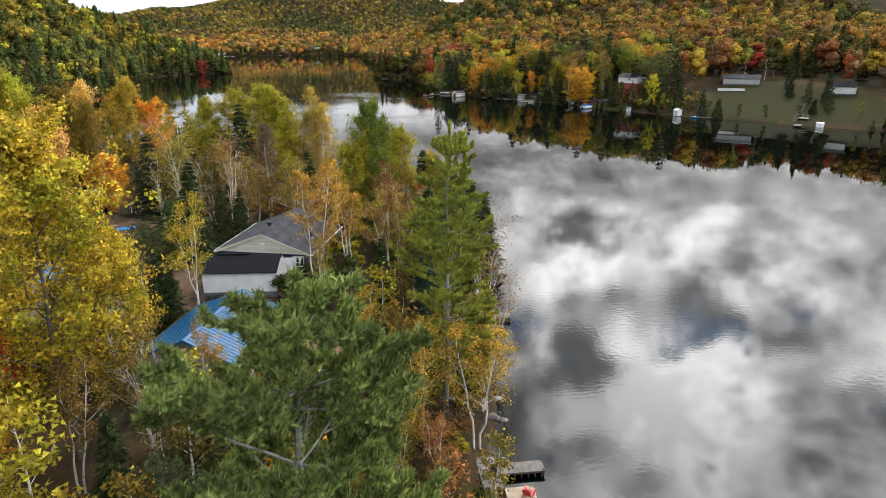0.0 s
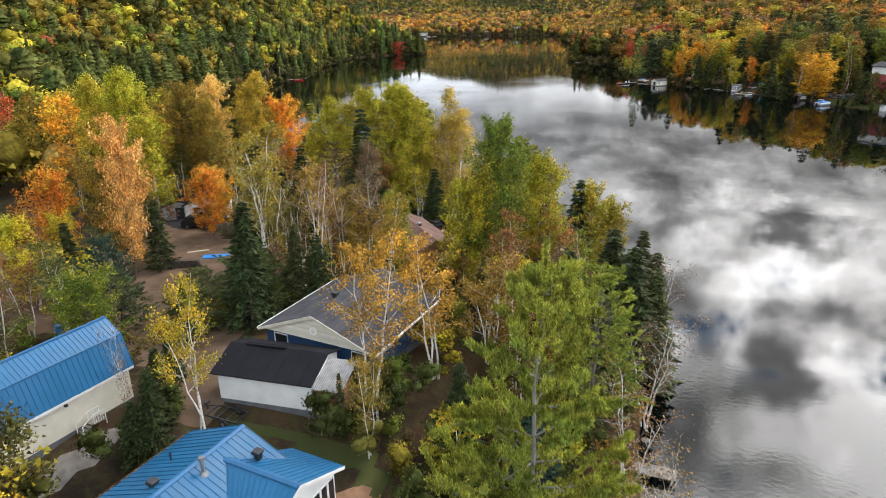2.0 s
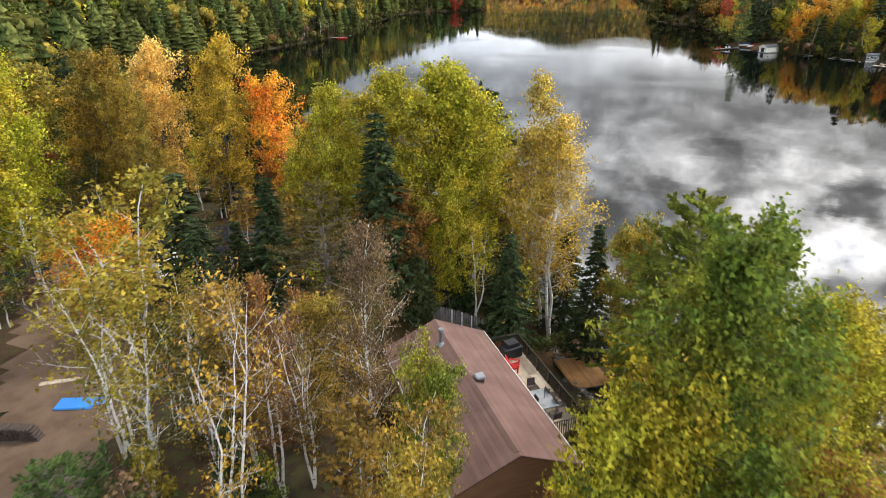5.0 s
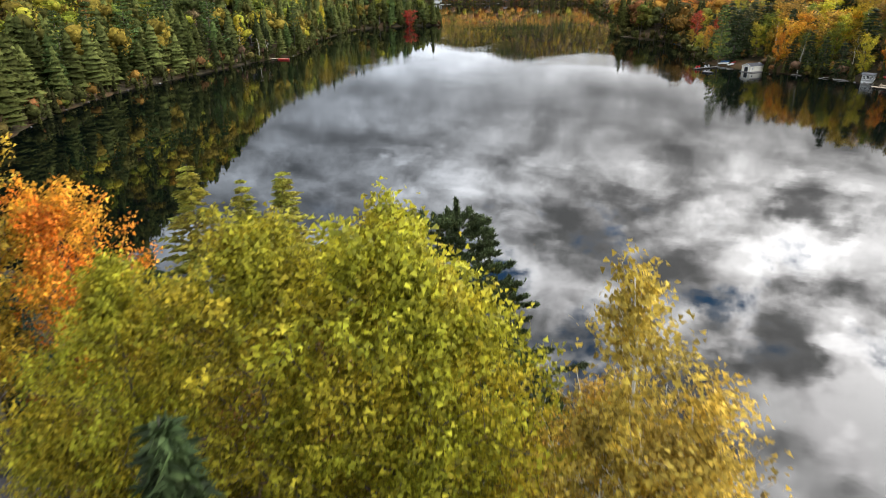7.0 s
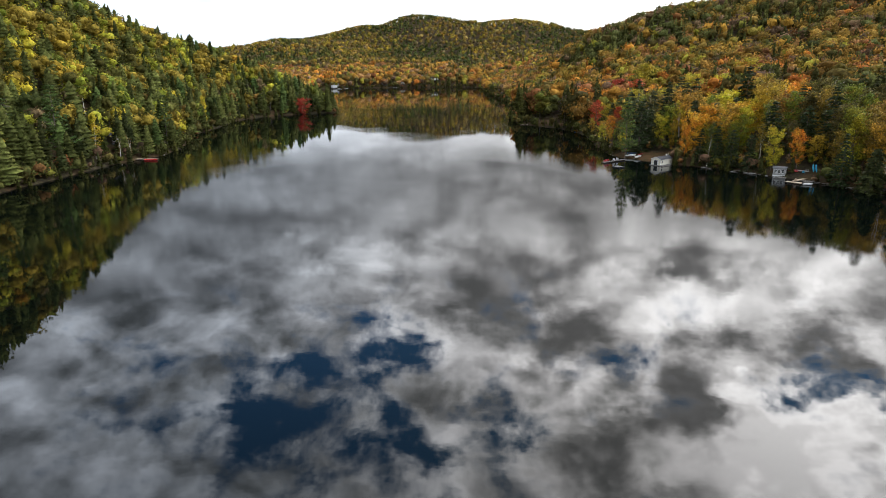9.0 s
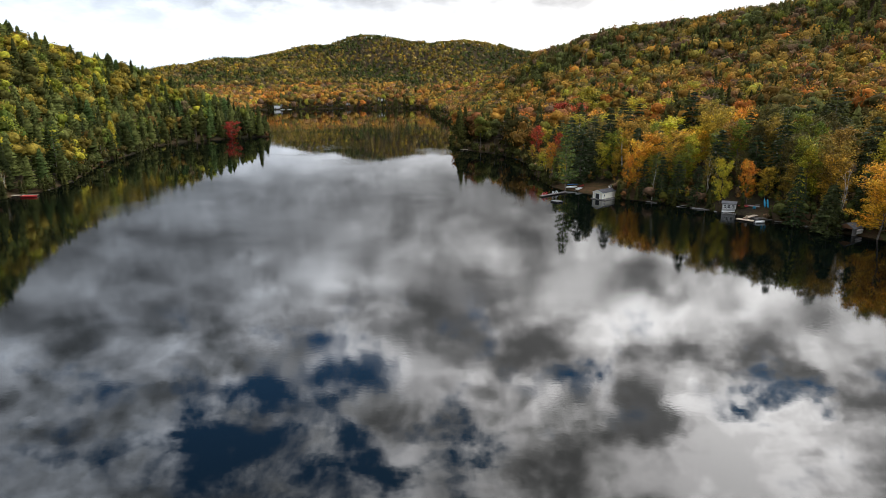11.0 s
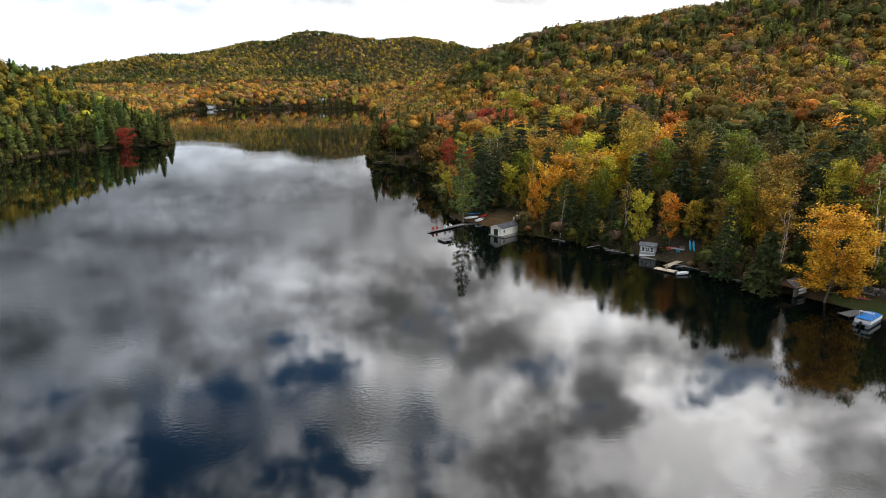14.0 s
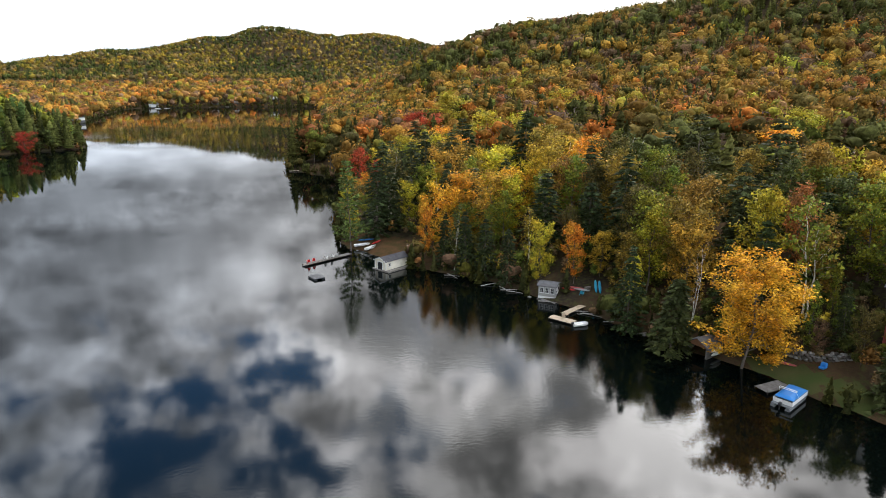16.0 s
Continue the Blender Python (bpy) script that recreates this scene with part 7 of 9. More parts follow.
def adirondack(m, mat, label, group="red chairs"):
    c = thing("adirondack_chair", m, label, "chair", group)
    for i in range(4):
        x = -0.24 + i * 0.13
        part("seat_slat", Form().slab([(x, -0.35, 0.38), (x + 0.11, -0.35, 0.38), (x + 0.11, 0.22, 0.25), (x, 0.22, 0.25)], 0.025), mat, c)
    for i in range(5):
        x = -0.28 + i * 0.115
        hi = 0.92 + 0.08 * math.sin(math.pi * (i + 0.5) / 5)
        part("back_slat", Form().slab([(x, 0.2, 0.27), (x + 0.1, 0.2, 0.27), (x + 0.11, 0.55, hi), (x - 0.01, 0.55, hi)], 0.025), mat, c)
    for x in (-0.38, 0.28):
        part("armrest", Form().box(x, -0.42, 0.55, x + 0.12, 0.32, 0.58), mat, c)
        part("leg", Form().box(x + 0.03, -0.38, 0, x + 0.08, -0.28, 0.55), mat, c)
        part("leg", Form().slab([(x + 0.03, 0.5, 0.1), (x + 0.08, 0.5, 0.1), (x + 0.08, -0.3, 0.42), (x + 0.03, -0.3, 0.42)], 0.1), mat, c)
    return c


def patio_chair(m):
    c = thing("patio_chair", m, "dark metal patio chair with mesh seat", "chair", "chairs round the patio table")
    part("seat", Form().box(-0.25, -0.25, 0.42, 0.25, 0.25, 0.45, None, 0.01), DARK_WOOD, c)
    part("backrest", Form().slab([(-0.25, -0.27, 0.5), (0.25, -0.27, 0.5), (0.25, -0.36, 0.98), (-0.25, -0.36, 0.98)], 0.03), DARK_WOOD, c)
    for x in (-0.25, 0.25):
        part("armrest", Form().tube([(x, -0.28, 0.66), (x, 0.22, 0.64), (x, 0.25, 0.0)], 0.018, 6), GUNMETAL, c)
        part("leg", Form().tube([(x, -0.36, 0.98), (x, -0.26, 0.44), (x, -0.32, 0.0)], 0.018, 6), GUNMETAL, c)
    return c


brown_house()


def lower_platform():
    """The board platform on the bank below the deck."""
    m = along(-11.05, 101.65, 1.62, 0.56, -0.83)
    p = thing("wooden_platform", m, "orange new-board platform on the bank by the water", "platform")
    for i in range(20):
        x = -1.5 + i * 0.152
        part("plank", Form().box(x, -2.0, -0.04, x + 0.142, 2.0, 0), NEW_WOOD, p)
    part("rim_board", Form().box(1.54, -2.05, -0.2, 1.6, 2.05, 0.03), NEW_WOOD, p)
    part("beam", Form().box(-1.5, -1.9, -0.22, 1.54, -1.75, -0.045).box(-1.5, 1.75, -0.22, 1.54, 1.9, -0.045), OLD_WOOD, p)
    for x in (-1.4, 1.4):
        for y in (-1.8, 1.8):
            part("post", Form().box(x - 0.07, y - 0.07, -2.6, x + 0.07, y + 0.07, -0.2), OLD_WOOD, p)


lower_platform()


def picket_fence(points, high, mat, label, gap=0.16):
    f = thing("fence", pose(0, 0, 0), label, "fence")
    for (ax, ay), (bx, by) in zip(points, points[1:]):
        n = int(math.hypot(bx - ax, by - ay) / gap)
        for i in range(n):
            x, y = ax + (bx - ax) * i / n, ay + (by - ay) * i / n
            q = along(x, y, gz(x, y), bx - ax, by - ay) @ pose(0, 0, 0, turner.uniform(-2, 2), turner.uniform(-2, 2), 0)
            top = high * turner.uniform(0.93, 1.05)
            part("picket", Form().box(-0.012, -0.06, 0.05, 0.012, 0.06, top, q), mat if turner.random() < 0.8 else WHITE, f)
        for z in (0.35, high - 0.3):
            part("rail", Form().tube([(ax, ay, gz(ax, ay) + z), (bx, by, gz(bx, by) + z)], 0.035, 5), mat, f)
        part("post", Form().box(ax - 0.05, ay - 0.05, gz(ax, ay) - 0.3, ax + 0.05, ay + 0.05, gz(ax, ay) + high + 0.1), mat, f)


picket_fence([(-30, 98.5), (-25, 100.6), (-21.5, 101.6), (-18.6, 102.6), (-16.4, 103.2)], 1.35, OLD_WOOD, "weathered board fence at the foot of the lawn")
picket_fence([(-44.5, 91.5), (-41.0, 93.6), (-37.5, 94.6)], 1.1, OLD_WOOD, "low weathered fence by the parking area", 0.3)


def tan_shed():
    m = along(-32.6, 93.4, gz(-31.4, 94) , 0.42, -0.9)
    s = thing("garden_shed", pose(-31.3, 94.2, gz(-31.3, 93.6), 0, 0, 24), "tan panel garden shed with leaf-covered roof", "shed")
    part("wall", Form().box(-1.6, -0.9, -0.2, 1.6, 1.1, 1.75), TAN, s, "tan panel walls")
    part("roof", Form().slab([(-1.75, -1.1, 1.8), (1.75, -1.1, 1.8), (1.75, 1.3, 2.15), (-1.75, 1.3, 2.15)], 0.08), DARK_WOOD, s, "low roof under fallen leaves")
    g2 = np.random.default_rng(3)
    n = 500
    at = np.stack([g2.uniform(-1.7, 1.7, n), g2.uniform(-1.0, 1.25, n), np.zeros(n)], -1)
    at[:, 2] = 1.86 + 0.146 * (at[:, 1] + 1.1)
    v, f = leaves(g2, at, 0.14)
    tagged(part("leaf_litter", raw_mesh("shed_litter", v, f, LEAF["brown"]), None, s), kind="stuff")
    for x, mat, lab in ((-1.0, BLACK, "black wheeled rubbish bin by the garden shed"), (0.95, RED, "red-lidded bin by the garden shed")):
        b = thing("wheelie_bin", pose(-31.3, 94.2, gz(-31.3, 92.6), 0, 0, 24) @ pose(x, -1.4, 0), lab, "bin")
        part("body", Form().add([(-0.24, -0.26, 0.05), (0.24, -0.26, 0.05), (0.24, 0.26, 0.05), (-0.24, 0.26, 0.05), (-0.3, -0.34, 0.95), (0.3, -0.34, 0.95), (0.3, 0.34, 0.95), (-0.3, 0.34, 0.95)], [(0, 1, 2, 3), (4, 5, 6, 7), (0, 1, 5, 4), (1, 2, 6, 5), (2, 3, 7, 6), (3, 0, 4, 7)]), BLACK if mat is BLACK else RED, b)
        part("lid", Form().box(-0.32, -0.37, 0.95, 0.32, 0.36, 1.03, None, 0.03), mat, b)
        for sx in (-0.2, 0.2):
            part("wheel", Form().tube([(sx - 0.03, 0.3, 0.1), (sx + 0.03, 0.3, 0.1)], 0.1, 10), BLACK, b)


tan_shed()


def car(m, mat, label, van=False):
    """A car along its own y, two wheels a side, glass house and lights."""
    c = thing("car", m, label, "car")
    f = Form()
    prof = [(-2.25, 0.35), (-2.3, 0.75), (-2.2, 1.0), (-1.1, 1.08), (1.95, 1.12), (2.25, 1.0), (2.3, 0.4)]
    side = [(x, z) for x, z in prof]
    f.prism(side, -0.9, 0.9, Matrix.Rotation(radians(90), 4, "Z"))
    part("body", f, mat, c)
    top = [(-0.9, 1.06), (-0.15, 1.62), (1.55, 1.66), (2.15, 1.08)]
    cabin = part("cabin", Form().prism(top, -0.78, 0.78, Matrix.Rotation(radians(90), 4, "Z")), GLASS, c, "dark glass round the cabin")
    part("roof", Form().box(-0.74, -0.1, 1.61, 0.74, 1.6, 1.70, None, 0.04), mat, cabin)
    for x in (-0.82, 0.82):
        for y in (-1.45, 1.4):
            w = part("wheel", Form().tube([(x - 0.11, y, 0.34), (x + 0.11, y, 0.34)], 0.34, 16), BLACK, c)
            part("rim", Form().tube([(x - 0.12, y, 0.34), (x + 0.12, y, 0.34)], 0.2, 10), METAL, w)
    for x in (-0.7, 0.7):
        part("headlight", Form().box(x - 0.18, -2.31, 0.72, x + 0.18, -2.2, 0.9, None, 0.02), METAL, c)
        part("tail_light", Form().box(x - 0.14, 2.2, 0.75, x + 0.14, 2.31, 1.0, None, 0.02), RED, c)
    part("bumper", Form().box(-0.88, 2.2, 0.3, 0.88, 2.36, 0.6, None, 0.04), GUNMETAL, c)
    part("bumper", Form().box(-0.88, -2.36, 0.3, 0.88, -2.22, 0.6, None, 0.04), GUNMETAL, c)
    return c


car(pose(-50.6, 96.2, gz(-50.6, 96.2), 0, 0, 118), CAR_BLACK, "black sport utility car parked by a small shed")
car(pose(-50.0, 92.8, gz(-50.0, 92.8), 0, 0, 100), CAR_BLACK, "black car parked on asphalt")


def small_sheds():
    s = thing("shed", pose(-56.2, 97.5, gz(-56.2, 97.5), 0, 0, 28), "small weathered shed with dark roof near parked cars", "shed")
    part("wall", Form().prism([(-2.6, 0), (-2.6, 2.1), (0, 2.9), (2.6, 2.1), (2.6, 0)], -1.6, 1.8), GREY_PAINT, s)
    for q in (-1, 1):
        part("roof", Form().slab([(q * 2.9, -1.9, 2.05), (q * 2.9, 2.1, 2.05), (0, 2.1, 3.0), (0, -1.9, 3.0)], 0.08), BLACK_ROOF, s)
    part("door", Form().box(-0.6, -1.66, 0.05, 0.6, -1.6, 1.95), GUNMETAL, s)
    window(s, 1.2, 2.1, 1.0, 1.8, -1.61)
    k = thing("house", pose(-52.8, 99.6, gz(-52.8, 99.6) , 0, 0, 24), "white cottage end with dark roof behind parked cars", "house")
    part("wall", Form().prism([(-3, 0), (-3, 2.5), (0, 3.6), (3, 2.5), (3, 0)], -2.5, 2.5), WHITE, k)
    for q in (-1, 1):
        part("roof", Form().slab([(q * 3.35, -2.9, 2.4), (q * 3.35, 2.9, 2.4), (0, 2.9, 3.72), (0, -2.9, 3.72)], 0.1), BLACK_ROOF, k)
    window(k, -1.8, -0.6, 0.9, 2.0, -2.51)
    window(k, 0.8, 2.0, 0.9, 2.0, -2.51)
    # the grey roof under the poplars
    r = thing("house", along(-46.5, 106.2, gz(-45, 109), 0.83, 0.55), "low house with dark grey shingle roof under the poplars", "house")
    part("wall", Form().prism([(-2.8, 0), (-2.8, 2.3), (0, 3.2), (2.8, 2.3), (2.8, 0)], 0, 9), GREY_PAINT, r)
    for q in (-1, 1):
        shingled("roof", [(q * 3.2, -0.4, 2.2), (q * 3.2, 9.4, 2.2), (0, 9.4, 3.35), (0, -0.4, 3.35)], 10, GREY_SHINGLE, r)
    part("roof_vent", Form().box(0.6, 2.5, 3.0, 0.95, 2.85, 3.4, None, 0.03), BLACK, r)
    ch = part("chimney", Form().box(-0.45, 6.6, 2.4, 0.45, 7.5, 4.5), WHITE, r, "white boxed chimney with a metal cap")
    part("flue", Form().tube([(0, 7.05, 4.5), (0, 7.05, 4.85), (0, 7.05, 4.9)], [0.1, 0.1, 0.2], 10), METAL, ch)


small_sheds()


def yard_things():
    g2 = random.Random(9)
    w = thing("woodpile", pose(-42, 77.6, gz(-42, 77.6), 0, 0, 18), "long stack of split dark firewood", "woodpile")
    lo = Form().tube([(0, -0.3, 0), (0, 0.3, 0)], 0.11, 7).mesh("log", DARK_WOOD)
    for r in range(5):
        for i in range(24 - r):
            o = part("log", lo, None, w)
            o.matrix_basis = pose(-2.6 + i * 0.22 + r * 0.1 + g2.uniform(-0.03, 0.03), g2.uniform(-0.06, 0.06), 0.1 + r * 0.18, 0, g2.uniform(0, 90), g2.uniform(-6, 6))
    t = tagged(new("tarpaulin", Form().box(-1.2, -0.7, 0, 1.2, 0.5, 0.16, None, 0.07).box(0.6, -0.2, 0, 2.0, 0.6, 0.1, None, 0.04).mesh("tarpaulin", BLUE)), "crumpled light blue tarpaulin on gravel", "tarp")
    t.matrix_basis = pose(-40.4, 81.6, gz(-40.4, 81.6) + 0.06, 0, 0, 22)
    p = tagged(new("plank", Form().box(-1.3, -0.2, 0, 1.3, 0.2, 0.06, None, 0.01).mesh("plank", DECK_WOOD)), "pale plank lying on the gravel", "plank")
    p.matrix_basis = pose(-43.6, 83.2, gz(-43.6, 83.2) + 0.07, 0, 0, 35)
    b = thing("covered_box", pose(-23.7, 72.0, gz(-23.7, 72.0), 0, 0, 15), "grey weatherproof cabinet beside the house", "box")
    part("body", Form().box(-0.4, -0.5, 0, 0.4, 0.5, 1.1, None, 0.06), METAL, b)
    part("lid", Form().slab([(-0.5, -0.6, 1.1), (0.5, -0.6, 1.1), (0.5, 0.6, 1.3), (-0.5, 0.6, 1.3)], 0.06), WHITE, b)
    bl = thing("barrel", pose(-42.6, 60.4, gz(-42.6, 60.4)), "blue plastic barrel on the driveway", "barrel")
    part("body", Form().tube([(0, 0, 0), (0, 0, 0.15), (0, 0, 0.45), (0, 0, 0.75), (0, 0, 0.9)], [0.27, 0.3, 0.31, 0.3, 0.26], 14), BLUE, bl)
    part("lid", Form().tube([(0, 0, 0.9), (0, 0, 0.94)], 0.28, 14), BLUE, bl)
    # dock at the shore by the first camera
    for x, y, wd, ln, mat, lab in ((8.3, 32.6, 1.25, 4.2, OLD_WOOD, "weathered plank dock with slatted skirt"), (7.4, 29.4, 1.9, 3.6, DECK_WOOD, "second dock section of grey boards")):
        d = thing("dock", pose(x, y, 0.5, 0, 0, 4), lab, "dock")
        n = int(ln / 0.15)
        for i in range(n):
            q = -ln / 2 + i * 0.15
            part("plank", Form().box(q, -wd / 2, -0.04, q + 0.14, wd / 2, 0), mat, d)
        part("beam", Form().box(-ln / 2, -wd / 2, -0.2, ln / 2, -wd / 2 + 0.06, -0.045).box(-ln / 2, wd / 2 - 0.06, -0.2, ln / 2, wd / 2, -0.045), DARK_WOOD, d)
        for i in range(8):
            q = -ln / 2 + (i + 0.5) * ln / 8
            part("skirt_slat", Form().box(q - 0.05, -wd / 2 - 0.03, -0.62, q + 0.05, -wd / 2, -0.05), DARK_WOOD, d)
        for sx in (-ln / 2 + 0.1, ln / 2 - 0.1):
            for sy in (-wd / 2 + 0.1, wd / 2 - 0.1):
                part("pile", Form().tube([(sx, sy, -1.9), (sx, sy, 0.05)], 0.07, 8), DARK_WOOD, d)
    d = thing("dock", pose(6.2, 31.2, 0.5, 0, 0, 4), "plank walkway joining the docks to the bank", "dock")
    for i in range(28):
        part("plank", Form().box(-0.75, -2.8 + i * 0.2, -0.04, 0.75, -2.61 + i * 0.2, 0), OLD_WOOD, d)
    part("beam", Form().box(-0.7, -2.8, -0.5, -0.6, 2.8, -0.045).box(0.6, -2.8, -0.5, 0.7, 2.8, -0.045), DARK_WOOD, d)
    rc = adirondack(pose(8.6, 29.3, 0.5, 0, 0, 150), RED, "red garden chair on the dock", "dock chairs")
    # a dock and boat half hidden under the trees
    d = thing("dock", pose(10.6, 60.4, 0.5, 0, 0, -6), "grey dock under overhanging trees", "dock")
    for i in range(14):
        part("plank", Form().box(-1.6 + i * 0.23, -0.7, -0.04, -1.6 + i * 0.23 + 0.22, 0.7, 0), OLD_WOOD, d)
    for sx in (-1.4, 1.4):
        for sy in (-0.6, 0.6):
            part("pile", Form().tube([(sx, sy, -2.2), (sx, sy, 0.3)], 0.06, 8), DARK_WOOD, d)
    # rocks of the bank and shore
    for i in range(70):
        y = g2.uniform(92, 106)
        x = -9.6 - (y - 96) * 0.45 + g2.gauss(0, 0.5)
        o = tagged(new("rock", ROCKS[g2.randrange(6)]), "grey rock of the bank below the deck", "rock", "bank rocks")
        s = g2.uniform(0.25, 0.6)
        o.matrix_basis = pose(x, y, gz(x, y) + 0.05, 0, 0, g2.uniform(0, 360)) @ Matrix.Diagonal((s, s, s, 1))
    for i in range(90):
        k = g2.randrange(20, 95)
        x, y = SHORE[k] + np.array([g2.gauss(-0.2, 0.5), g2.gauss(0, 0.6)])
        o = tagged(new("rock", ROCKS[g2.randrange(6)]), "grey rock at the water's edge", "rock", "shore rocks")
        s = g2.uniform(0.3, 0.9)
        o.matrix_basis = pose(float(x), float(y), max(-0.05, gz(x, y)) + 0.03, 0, 0, g2.uniform(0, 360)) @ Matrix.Diagonal((s, s, s, 1))


yard_things()

# ---- things along the other shores ----
def plank_deck(name, m, x0, x1, y0, y1, mat, label, step=0.2, piles=True, kind_name="dock"):
    """A dock in its own frame, boards across x, piles at its edges."""
    d = thing(name, m, label, kind_name)
    n = max(1, int(round((y1 - y0) / step)))
    s = (y1 - y0) / n
    for i in range(n):
        part("plank", Form().box(x0, y0 + i * s, -0.05, x1, y0 + (i + 1) * s - 0.015, 0), mat, d)
    part("beam", Form().box(x0 + 0.05, y0, -0.2, x0 + 0.13, y1, -0.055), DARK_WOOD, d)
    part("beam", Form().box(x1 - 0.13, y0, -0.2, x1 - 0.05, y1, -0.055), DARK_WOOD, d)
    if piles:
        k = max(1, int((y1 - y0) / 3))
        for i in range(k + 1):
            for x in (x0 + 0.06, x1 - 0.06):
                y = y0 + 0.1 + (y1 - y0 - 0.2) * i / k
                part("pile", Form().tube([(x, y, -1.6), (x, y, 0.1)], 0.06, 6), DARK_WOOD, d)
    return d


def hull(length, beam, deep, bow=0.45):
    """An open boat's shell along y, bow towards +y, with thickness and gunwale."""
    f, rows = Form(), 9
    out, inn = [], []
    for i in range(rows):
        t = i / (rows - 1)
        w = beam / 2 * (1 if t < 1 - bow else math.sqrt(max(0.0, 1 - ((t - 1 + bow) / bow) ** 2)) * 0.97 + 0.03)
        y, lift = length * (t - 0.5), 0.25 * deep * t**3
        for k, arr in ((0.0, out), (0.04, inn)):
            ww = max(0.01, w - k)
            arr.append([(-ww, y, deep + lift), (-ww * 0.8, y, 0.3 * deep + lift + k), (0, y, lift + k), (ww * 0.8, y, 0.3 * deep + lift + k), (ww, y, deep + lift)])
    for arr in (out, inn):
        f.add([p for r in arr for p in r], [(i * 5 + j, i * 5 + j + 1, i * 5 + j + 6, i * 5 + j + 5) for i in range(rows - 1) for j in range(4)])
    n = rows * 5
    f.f += [(i * 5 + e, i * 5 + 5 + e, n + i * 5 + 5 + e, n + i * 5 + e) for i in range(rows - 1) for e in (0, 4)]
    f.f += [(j, j + 1, n + j + 1, n + j) for j in range(4)] + [tuple(range(4, -1, -1))]
    return f


def boat(m, mat, label, length=3.6, beam=1.35, motor=False, name="boat"):
    b = thing(name, m, label, "boat")
    part("hull", hull(length, beam, 0.5), mat, b)
    for y in (-0.9, 0.3):
        part("thwart", Form().box(-beam / 2 + 0.1, y - 0.14, 0.32, beam / 2 - 0.1, y + 0.14, 0.36), mat, b)
    if motor:
        o = part("motor", Form().box(-0.15, -length / 2 - 0.35, 0.45, 0.15, -length / 2 + 0.02, 0.85, None, 0.05), GUNMETAL, b, "outboard motor")
        part("shaft", Form().box(-0.04, -length / 2 - 0.22, -0.3, 0.04, -length / 2 - 0.1, 0.45), GUNMETAL, o)
    return b


def canoe(m, mat, label, length=4.6, beam=0.75, name="canoe", cat="canoe"):
    """A canoe or kayak lying keel up."""
    c = thing(name, m, label, cat)
    f, rows = Form(), 11
    ring = []
    for i in range(rows):
        t = 2 * i / (rows - 1) - 1
        w = beam / 2 * math.sqrt(max(0.0015, 1 - t * t))
        ring += [(w * math.cos(a), length / 2 * t, 0.28 * math.sin(a) * math.sqrt(max(0.02, 1 - t * t)) + 0.06 * t * t) for a in (0, 0.6, 1.2, 1.94, 2.54, math.pi)]
    f.add(ring, [(i * 6 + j, i * 6 + j + 1, i * 6 + j + 7, i * 6 + j + 6) for i in range(rows - 1) for j in range(5)] + [(i * 6 + 5, i * 6, i * 6 + 6, i * 6 + 11) for i in range(rows - 1)])
    part("hull", f, mat, c, shade=True)
    part("keel", Form().tube([(0, -length / 2 + 0.3, 0.2), (0, 0, 0.3), (0, length / 2 - 0.3, 0.2)], 0.015, 5), mat, c)
    return c


# -- boathouse with a grey gable roof --
def boathouse():
    m = along(28.2, 352.5, 0.35, 0.72, 0.69)
    h = thing("boathouse", m, "beige boathouse with white trim and grey roof on the water", "boathouse")
    W, L, ez, rz = 3.6, 7.2, 2.0, 2.75
    part("base", Form().box(-W - 0.5, -0.4, -0.5, 1.3, L, -0.1), OLD_WOOD, h, "timber crib and walkway")
    part("wall", Form().prism([(-W, -0.1), (-W, ez), (-W / 2, rz - 0.05), (0, ez), (0, -0.1)], 0, L), CREAM, h, "beige siding")
    for a, b in ((-W - 0.25, -W / 2), (0.25, -W / 2)):
        part("roof", Form().slab([(a, -0.3, ez - 0.08), (a, L + 0.3, ez - 0.08), (b, L + 0.3, rz + 0.04), (b, -0.3, rz + 0.04)], 0.08), GREY_SHINGLE, h, "grey shingle slope")
        part("rake_board", Form().slab([(a, -0.34, ez - 0.06), (a, -0.29, ez - 0.06), (b, -0.29, rz + 0.06), (b, -0.34, rz + 0.06)], 0.16), WHITE, h)
    for x in (-W, -0.0):
        part("corner_board", Form().box(x - 0.08, -0.04, -0.1, x + 0.08, 0.06, ez), WHITE, h)
    # the wall is not cut: a black panel paints the open doorway's shade
    d = part("boat_door", Form().box(-2.6, -0.06, -0.1, -1.1, -0.01, 1.6), BLACK, h, "open dark doorway")
    part("door_frame", Form().box(-2.75, -0.08, -0.1, -2.6, 0, 1.75).box(-1.1, -0.08, -0.1, -0.95, 0, 1.75).box(-2.75, -0.08, 1.6, -0.95, 0, 1.75), WHITE, d)
    side = Matrix.Rotation(radians(90), 4, "Z")
    window(h, 0.9, 1.4, 0.7, 1.4, -0.01, side)
    for i in range(14):
        part("walkway_plank", Form().box(0.1, -0.4 + i * 0.54, -0.1, 1.3, 0.1 + i * 0.54, -0.05), OLD_WOOD, h)


boathouse()


